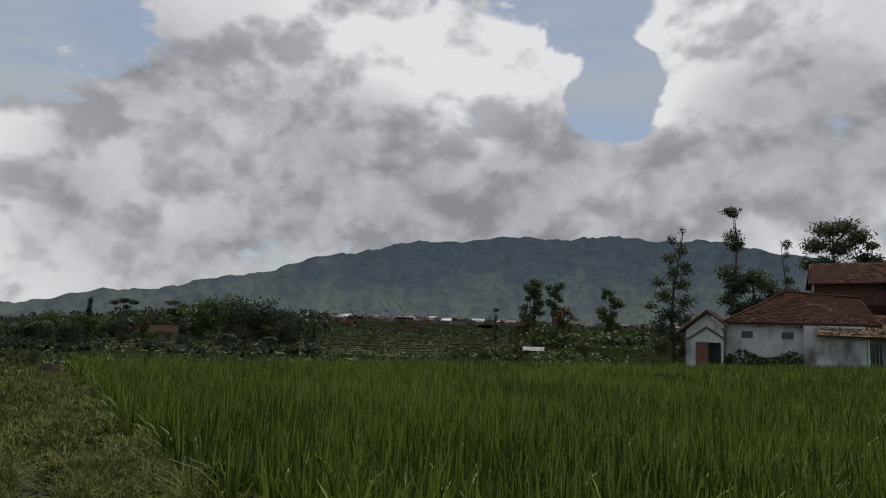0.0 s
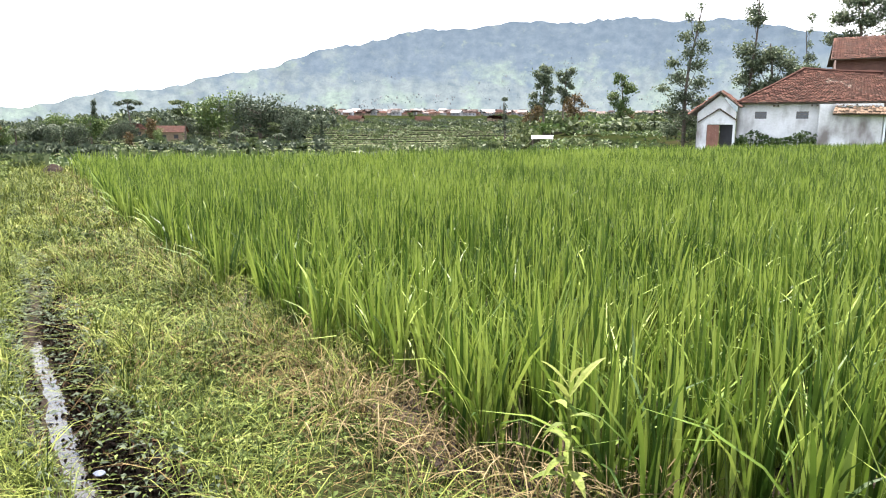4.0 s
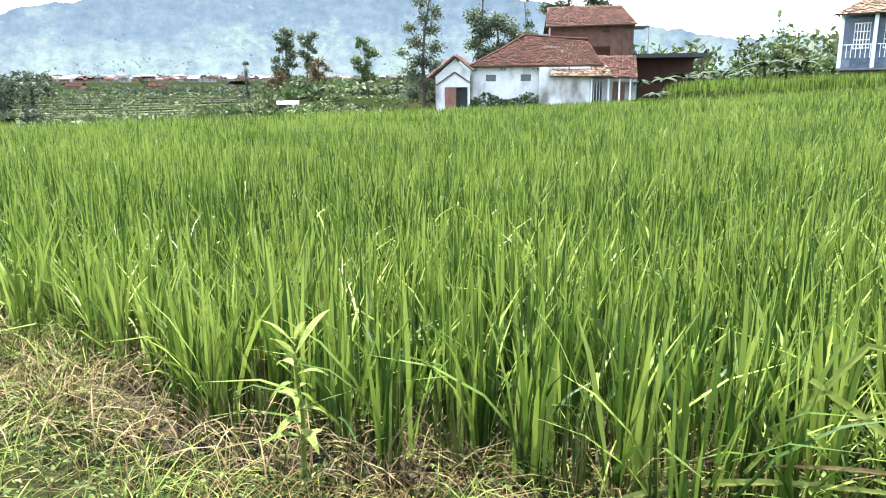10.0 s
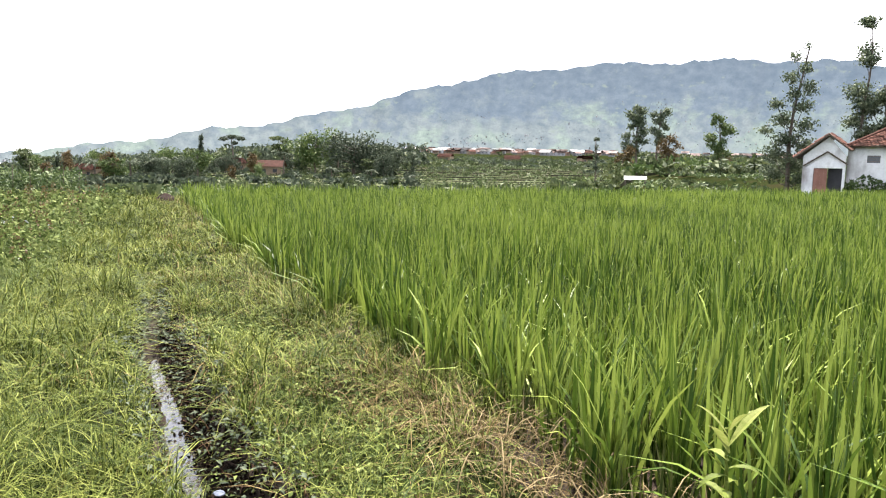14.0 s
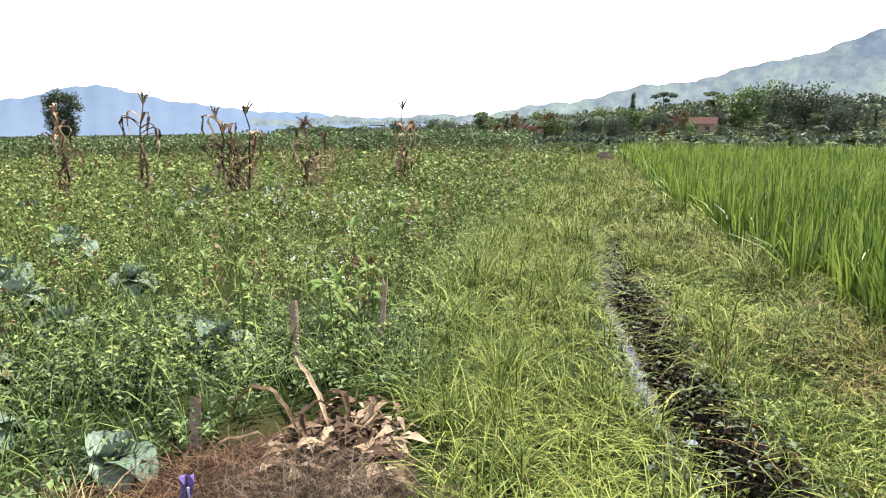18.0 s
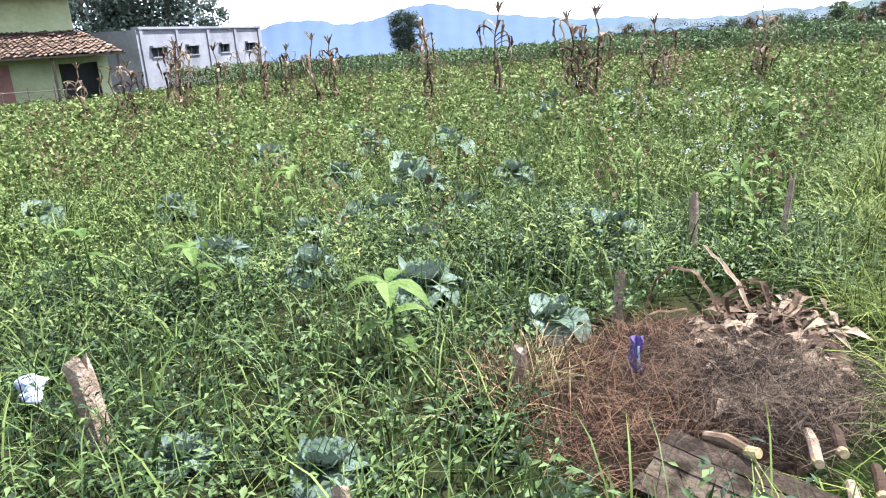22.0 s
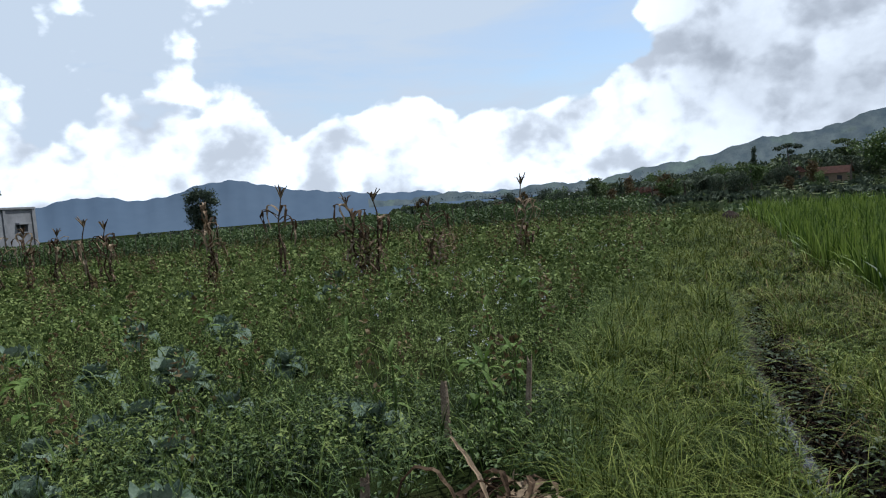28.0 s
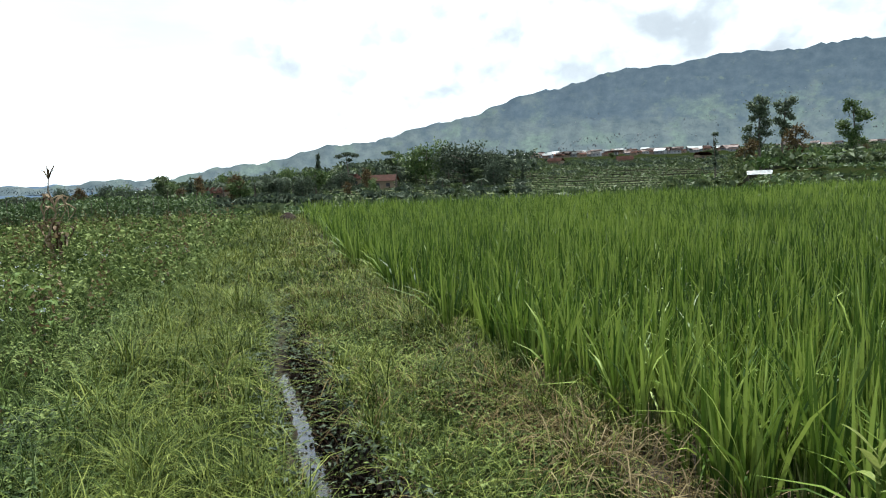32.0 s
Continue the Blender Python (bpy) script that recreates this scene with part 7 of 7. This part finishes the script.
def build_stalk_pieces():
    """Cut thick stalks with pale ends, lying on the heap."""
    for k, (a, b, r) in enumerate((((-0.93, 1.9, 0.17), (-1.2, 2.02, 0.12), 0.022), ((-0.76, 1.95, 0.17), (-0.88, 2.32, 0.12), 0.019), ((-0.71, 2.02, 0.18), (-0.82, 2.38, 0.12), 0.019), ((-0.63, 1.76, 0.16), (-0.71, 2.1, 0.11), 0.019), ((-0.59, 1.87, 0.17), (-0.66, 2.2, 0.12), 0.019))):
        a, b = Vector(a), Vector(b)
        t = thing("cut_stalk", Matrix.Translation(a), "thick cut stalk with a pale slanted end", "stalk", "cut stalks on the litter heap")
        d = (b - a) * 0.55
        part("rind", tube([(0, 0, 0), d * 0.5 + Vector((0, 0, 0.015)), d], [r * 0.85, r * 0.9, r * 0.8], 9), M["corn"], t)
        n = d.normalized()
        part("flesh", tube([-n * 0.03 + Vector((0, 0, 0.01)), n * 0.01], [r * 0.72, r * 0.9], 9), M["pith"], t, "pale yellow cut end")


build_stalk_pieces()


def build_wrapper():
    t = thing("wrapper", Matrix.Translation((-1.48, 2.37, 0.01)) @ Matrix.Rotation(radians(32), 4, "Z") @ Matrix.Rotation(radians(-8), 4, "X"), "crumpled purple plastic wrapper standing in the litter", "wrapper")
    bm = bmesh.new()
    rows = []
    for i in range(8):
        q = i / 7
        row = []
        for j in range(5):
            s = j / 4 - 0.5
            row.append(bm.verts.new((0.05 * s * (1 + 0.15 * math.sin(q * 7)) + 0.006 * math.sin(q * 9), 0.014 * math.cos(j * 2.1 + i * 1.3), 0.02 + 0.2 * q)))
        rows.append(row)
    fs = []
    for i in range(7):
        for j in range(4):
            fs.append(bm.faces.new((rows[i][j], rows[i][j + 1], rows[i + 1][j + 1], rows[i + 1][j])))
    bmesh.ops.solidify(bm, geom=fs, thickness=0.003)
    part("film", bm, M["purple"], t)
    bm = box(0.004, 0.012, -0.022, -0.016, 0.06, 0.18)
    part("print", bm, M["bag"], t, "pale printed stripe")


build_wrapper()


def build_bag():
    for x, y, s in ((-3.5, 0.95, 0.06), (-3.4, 0.91, 0.042)):
        bm = bmesh.new()
        bmesh.ops.create_icosphere(bm, subdivisions=3, radius=s)
        for v in bm.verts:
            k = 1 + 0.35 * noise.noise(v.co * 22 + Vector((x * 9, 0, 0)))
            v.co = Vector((v.co.x * k * 1.3, v.co.y * k, v.co.z * k * 0.55))
        me = bpy.data.meshes.new("plastic_bag")
        bm.to_mesh(me)
        bm.free()
        me.materials.append(M["bag"])
        o = tagged(new("plastic_bag", me), "crumpled white plastic bag caught in the weeds", "plastic bag")
        o.location = (x, y, float(land(x, y)) + s * 0.5 + 0.09)
    bm = bmesh.new()
    bmesh.ops.create_icosphere(bm, subdivisions=2, radius=0.03)
    for v in bm.verts:
        v.co *= 1 + 0.4 * noise.noise(v.co * 30)
        v.co.z *= 0.3
    me = bpy.data.meshes.new("plastic_scrap")
    bm.to_mesh(me)
    bm.free()
    me.materials.append(M["scrap"])
    o = tagged(new("plastic_scrap", me), "scrap of pale plastic lying in the ditch", "plastic scrap")
    o.location = (0.42, 3.95, -0.18)


build_bag()


def build_litter():
    """The heap of brown stems, husks and roots beside the path."""
    rg = np.random.default_rng(51)
    n = 4200
    a, r = rg.uniform(0, 2 * np.pi, n), np.sqrt(rg.random(n))
    x, y = -1.42 + 0.42 * r * np.cos(a), 2.35 + 0.66 * r * np.sin(a) - 0.12 * np.cos(a)
    base = np.column_stack([x, y, land(x, y) + 0.16 * (1 - r ** 2) * rg.random(n)])
    stuff("stem_litter", blades(base, rg.uniform(0.02, 0.1, n), rg.uniform(0.8, 5.0, n), rg.uniform(0.0016, 0.0042, n), 4, 0.14, rg), M["litter"], "heap of red-brown dry stems and roots", "plant litter")
    # flat dry leaves
    n = 620
    a, r = rg.uniform(0, 2 * np.pi, n), np.sqrt(rg.random(n))
    x, y = -1.13 + 0.28 * r * np.cos(a) - 0.1 * np.sin(a), 2.92 + 0.7 * r * np.sin(a)
    base = np.column_stack([x, y, land(x, y) + 0.03 + 0.1 * rg.random(n)])
    yaw = rg.uniform(0, 6.28, n)
    d = np.column_stack([np.cos(yaw), np.sin(yaw), rg.uniform(-0.2, 0.2, n)])
    L = rg.uniform(0.04, 0.16, n)
    stuff("husk_litter", leaves(base, d, L, L * rg.uniform(0.25, 0.45, n), 0.3, rg), M["corn"], "pale curled maize husks on the heap", "plant litter")
    # matted root clumps
    n = 4200
    c = np.array([(-0.98, 2.3, 0.13), (-1.15, 2.45, 0.13), (-0.85, 2.5, 0.1), (-1.05, 2.65, 0.1), (-0.9, 2.2, 0.14)])[rg.integers(0, 5, n)]
    b = c + rg.normal(0, 1, (n, 3)) * np.array([0.14, 0.14, 0.035])
    stuff("root_mat", blades(b, rg.uniform(0.02, 0.09, n), rg.uniform(0.6, 4.0, n), rg.uniform(0.0014, 0.0034, n), 4, 0.14, rg), M["root"], "tangled mat of grey-brown roots", "plant litter")
    # soft mound under it
    bm = bmesh.new()
    bmesh.ops.create_grid(bm, x_segments=18, y_segments=22, size=1)
    for v in bm.verts:
        q = max(0.0, 1 - v.co.x ** 2 - v.co.y ** 2)
        x, y = -1.26 + v.co.x * 0.6, 2.6 + v.co.y * 0.98
        v.co = Vector((x, y, float(land(x, y)) - 0.03 + 0.13 * q + 0.03 * q * noise.noise(Vector((x * 9, y * 9, 0)))))
    me = bpy.data.meshes.new("litter_mound")
    bm.to_mesh(me)
    bm.free()
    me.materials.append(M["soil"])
    tagged(new("litter_mound", me), "low mound of rotting brown plant litter", "mound")
    # dry grass standing round the cut stump
    n = 420
    x, y = rg.normal(-1.84, 0.11, n), rg.normal(2.05, 0.13, n)
    stuff("dry_tuft", blades(np.column_stack([x, y, land(x, y)]), rg.uniform(0.14, 0.34, n), rg.uniform(0.2, 1.1, n), rg.uniform(0.003, 0.006, n), 4, 0.4, rg), M["straw"], "dry straw-coloured grass tuft beside the litter heap", "dry grass")
    # large dry maize leaves sticking up from the heap
    t = thing("maize_leaves", Matrix.Translation((-1.45, 3.1, 0.05)) @ Matrix.Scale(0.75, 4), "big dry curling maize leaves on the heap", "dry leaves")
    for pts, w in ((((0.1, 0, 0), (0.0, 0.03, 0.16), (-0.12, 0.05, 0.27), (-0.28, 0.05, 0.25), (-0.36, 0.02, 0.1), (-0.38, 0, 0.0)), 0.07),
                   (((0.25, 0.1, 0.02), (0.1, 0.3, 0.14), (-0.1, 0.55, 0.2), (-0.3, 0.8, 0.22)), 0.06),
                   (((0.2, -0.1, 0.02), (0.12, -0.02, 0.16), (0.2, 0.1, 0.2), (0.3, 0.2, 0.08)), 0.06),
                   (((0.3, 0.3, 0.02), (0.22, 0.42, 0.12), (0.1, 0.5, 0.1), (0.02, 0.62, 0.03)), 0.08),
                   (((0.4, 0.2, 0.0), (0.45, 0.35, 0.1), (0.36, 0.52, 0.08)), 0.07),
                   (((0.05, -0.2, 0.02), (-0.02, -0.3, 0.15), (-0.2, -0.4, 0.12), (-0.3, -0.5, 0.0)), 0.05)):
        fine = []
        for i in range(len(pts) - 1):
            p0, p1, p2, p3 = (Vector(pts[max(0, min(len(pts) - 1, i + o))]) for o in (-1, 0, 1, 2))
            for s in (0, 0.25, 0.5, 0.75):
                fine.append(0.5 * (2 * p1 + (p2 - p0) * s + (2 * p0 - 5 * p1 + 4 * p2 - p3) * s * s + (3 * p1 - p0 - 3 * p2 + p3) * s ** 3) + Vector((0, 0, 0.012 * math.sin(len(fine) * 1.9))))
        fine.append(Vector(pts[-1]))
        k = len(fine)
        part("leaf", ribbon(fine, [w * 0.55 * (0.35 + 0.75 * math.sin(math.pi * (i + 0.5) / k)) * (1 + 0.15 * math.sin(i * 2.3)) for i in range(k)], fold=0.7), M["corn"], t)


build_litter()


def build_straw_heap():
    """Cut rice straw thrown on the bund at the corner of the paddy."""
    rg = np.random.default_rng(61)
    n = 2600
    a, r = rg.uniform(0, 2 * np.pi, n), rg.random(n) ** 0.75
    x, y = 3.32 + 0.42 * r * np.cos(a), -0.1 + 0.6 * r * np.sin(a)
    base = np.column_stack([x, y, land(x, y) + 0.36 * (1 - r) * rg.random(n)])
    low = blades(base, rg.uniform(0.03, 0.16, n), rg.uniform(0.8, 4.0, n), rg.uniform(0.003, 0.008, n), 5, 0.16, rg)
    # longer straws that stick out of the heap
    n = 800
    a, r = rg.uniform(0, 2 * np.pi, n), rg.random(n)
    x, y = 3.36 + 0.3 * r * np.cos(a), -0.12 + 0.5 * r * np.sin(a)
    base = np.column_stack([x, y, land(x, y) + 0.05])
    tall = blades(base, rg.uniform(0.25, 0.62, n), rg.uniform(0.25, 1.5, n), rg.uniform(0.004, 0.01, n), 6, 0.42, rg)
    stuff("straw_heap", merge(low, tall), M["straw"], "heap of cut golden rice straw on the bund", "straw")
    n = 420
    a, r = rg.uniform(0, 2 * np.pi, n), rg.random(n)
    x, y = 3.1 + 0.5 * r * np.cos(a), 0.3 + 0.8 * r * np.sin(a)
    stuff("cut_rice", blades(np.column_stack([x, y, land(x, y) + 0.03]), rg.uniform(0.2, 0.5, n), rg.uniform(0.4, 1.6, n), rg.uniform(0.007, 0.016, n), 6, 0.42, rg), M["rice"], "green cut rice blades tangled in the straw", "rice")
    t = thing("rice_straw", Matrix.Translation((3.2, 0.0, 0.0)), "long loose straws and green rice leaves leaning over the heap", "straw")
    green, pale, yellow = M["pale_weed"], M["straw_pale"], M["pale_weed"]
    # points along each straw, its width and look
    rows = ((((-0.01, 0.24, 1.37), (0.0, 0.18, 1.25), (0.0, 0.13, 1.13), (0.01, 0.03, 0.94), (0.02, -0.13, 0.72)), 0.01, pale, "tall broken straw"),
            (((0.0, 0.14, 0.3), (0.0, 0.14, 0.52), (0.0, 0.13, 0.77), (0.0, 0.13, 1.0), (0.01, 0.13, 1.22)), 0.045, green, "broad pale green rice leaf"),
            (((0.01, 0.04, 0.98), (0.01, 0.0, 0.79), (0.01, -0.04, 0.6)), 0.014, green, ""),
            (((-0.49, 0.91, 0.28), (-0.4, 0.73, 0.59), (-0.36, 0.63, 0.74), (-0.32, 0.5, 0.68), (-0.27, 0.29, 0.62), (-0.24, 0.07, 0.6)), 0.016, green, "bent green rice leaf"),
            (((-0.42, 0.77, 0.61), (-0.35, 0.59, 0.48), (-0.29, 0.4, 0.34), (-0.26, 0.25, 0.2), (-0.25, 0.15, 0.11)), 0.022, yellow, ""),
            (((-0.84, 1.38, 0.07), (-0.66, 1.18, 0.17), (-0.53, 0.97, 0.24), (-0.41, 0.74, 0.27), (-0.31, 0.45, 0.3)), 0.02, yellow, "long yellow-green leaf"),
            (((-0.06, 0.51, 0.76), (-0.02, 0.29, 0.67), (0.01, 0.04, 0.58), (0.01, 0.02, 0.46), (0.01, 0.01, 0.34)), 0.016, yellow, ""),
            (((-0.38, 0.68, 0.47), (-0.34, 0.56, 0.56), (-0.29, 0.39, 0.63), (-0.25, 0.14, 0.64)), 0.01, green, ""),
            (((-0.08, 0.57, 0.33), (-0.05, 0.48, 0.39), (-0.02, 0.32, 0.4), (0.01, 0.13, 0.35)), 0.014, pale, ""),
            (((-0.46, 0.86, 0.31), (-0.36, 0.64, 0.34), (-0.29, 0.37, 0.36), (-0.25, 0.18, 0.36)), 0.012, pale, ""),
            (((0.02, -0.12, 1.0), (0.01, -0.2, 0.79), (0.01, -0.28, 0.62), (-0.01, -0.42, 0.34)), 0.012, pale, "withered grey-brown leaf"),
            (((0.01, -0.26, 0.53), (0.0, -0.34, 0.38), (-0.02, -0.5, 0.12)), 0.01, pale, ""),
            (((0.02, -0.07, 0.44), (0.02, -0.09, 0.23), (0.01, -0.15, 0.02)), 0.018, pale, ""),
            (((0.02, -0.09, 0.73), (0.02, -0.13, 0.83), (0.01, -0.18, 0.84)), 0.02, pale, ""))
    for knots, w, mat, lab in rows:
        knots = [Vector(k) for k in knots]
        q = np.linspace(0, len(knots) - 1, 9)
        pts = []
        for s in q:
            i = min(int(s), len(knots) - 2)
            p0, p1, p2, p3 = (knots[max(0, min(len(knots) - 1, i + o))] for o in (-1, 0, 1, 2))
            f = s - i
            pts.append(0.5 * (2 * p1 + (p2 - p0) * f + (2 * p0 - 5 * p1 + 4 * p2 - p3) * f * f + (3 * p1 - p0 - 3 * p2 + p3) * f ** 3))
        for p in pts:
            p.z = max(p.z, 0.0)
        part("straw", ribbon(pts, [1.35 * w * k for k in (0.6, 0.8, 0.95, 1, 1, 0.95, 0.85, 0.6, 0.15)], up=(1, 0.1, 0.2), fold=0.35), mat, t, lab)
    # seed heads
    for k, (a, b) in enumerate((((0.01, 0.04, 0.63), (-0.05, 0.45, 0.98)), ((0.0, 0.12, 0.6), (-0.08, 0.5, 0.62)), ((-0.02, 0.0, 0.5), (-0.1, 0.52, 0.4)))):
        a, b = Vector(a), Vector(b)
        bm = tube([a, a.lerp(b, 0.5) + Vector((0, 0, 0.05)), b], [0.004, 0.004, 0.002], 4)
        pts = np.array([a.lerp(b, q) + Vector((0, 0, 0.05 * math.sin(math.pi * q))) for q in rg.uniform(0.3, 1, 90)]) + rg.normal(0, 0.012, (90, 3))
        h = part("seed_head", bm, M["straw"], t, "drooping dry panicle")
        part_mesh("grain", sheet("grain", *flecks(pts, np.full(90, 0.009), rg), M["straw"]), h)


build_straw_heap()


def build_dirt():
    bm = bmesh.new()
    bmesh.ops.create_grid(bm, x_segments=16, y_segments=16, size=1)
    for v in bm.verts:
        q = max(0.0, 1 - v.co.x ** 2 - v.co.y ** 2)
        x, y = -0.2 + v.co.x * 0.5, 25.9 + v.co.y * 0.8
        v.co = Vector((x, y, float(land(x, y)) - 0.03 + 0.26 * q + 0.1 * q * noise.noise(Vector((x * 3, y * 3, 0)))))
    me = bpy.data.meshes.new("earth_mound")
    bm.to_mesh(me)
    bm.free()
    me.materials.append(M["litter"])
    tagged(new("earth_mound", me), "small pile of pale dry earth at the path end", "earth mound")


build_dirt()


def build_ditch_plants():
    """Dark low plants and drowned stems that half fill the ditch."""
    rg = np.random.default_rng(71)
    n = 2200
    y = 2.5 + 7.5 * rg.random(n)
    side = rg.choice((-1, 1), n)
    x = ditch_x(y) + side * np.abs(rg.normal(0.2, 0.08, n)) * np.where(y > 7.2, 0.5, 1)
    z = np.maximum(land(x, y), -0.22)
    d = np.column_stack([rg.normal(0, 1, n), rg.normal(0, 1, n), rg.uniform(0, 0.8, n)])
    L = rg.uniform(0.025, 0.055, n) * (1 + y / 18)
    stuff("ditch_plants", leaves(np.column_stack([x, y, z + rg.uniform(0, 0.1, n)]), d, L, L * 0.4, 0.3, rg), M["leaf_dark"], "dark small-leaved plants along the wet ditch", "weeds")
    n = 600
    y = rg.uniform(2.2, 9, n)
    x = ditch_x(y) + np.where(rg.random(n) < 0.75, 1, -1) * np.abs(rg.normal(0.24, 0.09, n))
    stuff("ditch_straw", blades(np.column_stack([x, y, np.maximum(land(x, y), -0.2) + 0.01]), rg.uniform(0.03, 0.1, n), rg.uniform(0.8, 3, n), rg.uniform(0.004, 0.008, n), 3, 0.15, rg), M["litter"], "wet brown stems lying on the ditch bank", "plant litter")
    # crumbs of wet soil on the cut banks
    n = 9000
    y = 2.2 + 7.4 * rg.random(n) ** 1.3
    x = ditch_x(y) + np.where(rg.random(n) < 0.8, 1, -0.7) * np.abs(rg.normal(0.13, 0.07, n))
    dry = (x - ditch_x(y) > 0.05) | (x - ditch_x(y) < -0.09) | (rg.random(n) < 0.18)
    x, y = x[dry], y[dry]
    n = len(x)
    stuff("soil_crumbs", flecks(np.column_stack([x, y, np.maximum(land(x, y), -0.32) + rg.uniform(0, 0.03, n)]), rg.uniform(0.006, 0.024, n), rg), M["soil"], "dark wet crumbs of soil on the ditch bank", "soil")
    # small broad leaves of ground cover on the bund
    n = 5200
    y = rg.uniform(-0.5, 7, n)
    x = rg.uniform(0.2, 1.0, n) * (rice_edge(y) - 0.1)
    L = rg.uniform(0.015, 0.035, n) * (1 + np.maximum(y, 0) / 12)
    d = np.column_stack([rg.normal(0, 1, n), rg.normal(0, 1, n), rg.uniform(0, 0.9, n)])
    stuff("clover", leaves(np.column_stack([x, y, land(x, y) + rg.uniform(0.01, 0.09, n)]), d, L, L * 0.5, 0.2, rg), M["weed"], "small leafy ground cover among the bund grass", "ground cover")


build_ditch_plants()


def flower_stem(x, y, z, seed):
    t = thing("ageratum", Matrix.Translation((x, y, float(land(x, y)))), "thin weed with small white flower heads", "flower", "small flowers by the straw heap")
    h = z - float(land(x, y))
    part("stem", tube([(0, 0, -0.03), (0.02, 0.01, h * 0.6), (0, 0, h)], [0.003, 0.0025, 0.002], 4), M["weed"], t)
    rg = np.random.default_rng(seed)
    part_mesh("flower_head", sheet("flower_head", *flecks(rg.normal(0, 0.011, (26, 3)) + np.array([0, 0, h]), np.full(26, 0.005), rg), M["flower"]), t, "white tufted head")


for k, (x, y, z) in enumerate(((4.01, -0.17, 0.48), (4.0, -0.36, 0.83), (4.01, -0.32, 0.42), (4.05, -0.5, 0.36), (3.95, -0.28, 0.5), (4.1, -0.42, 0.56))):
    flower_stem(x - 0.35, y, z + 0.08, k)
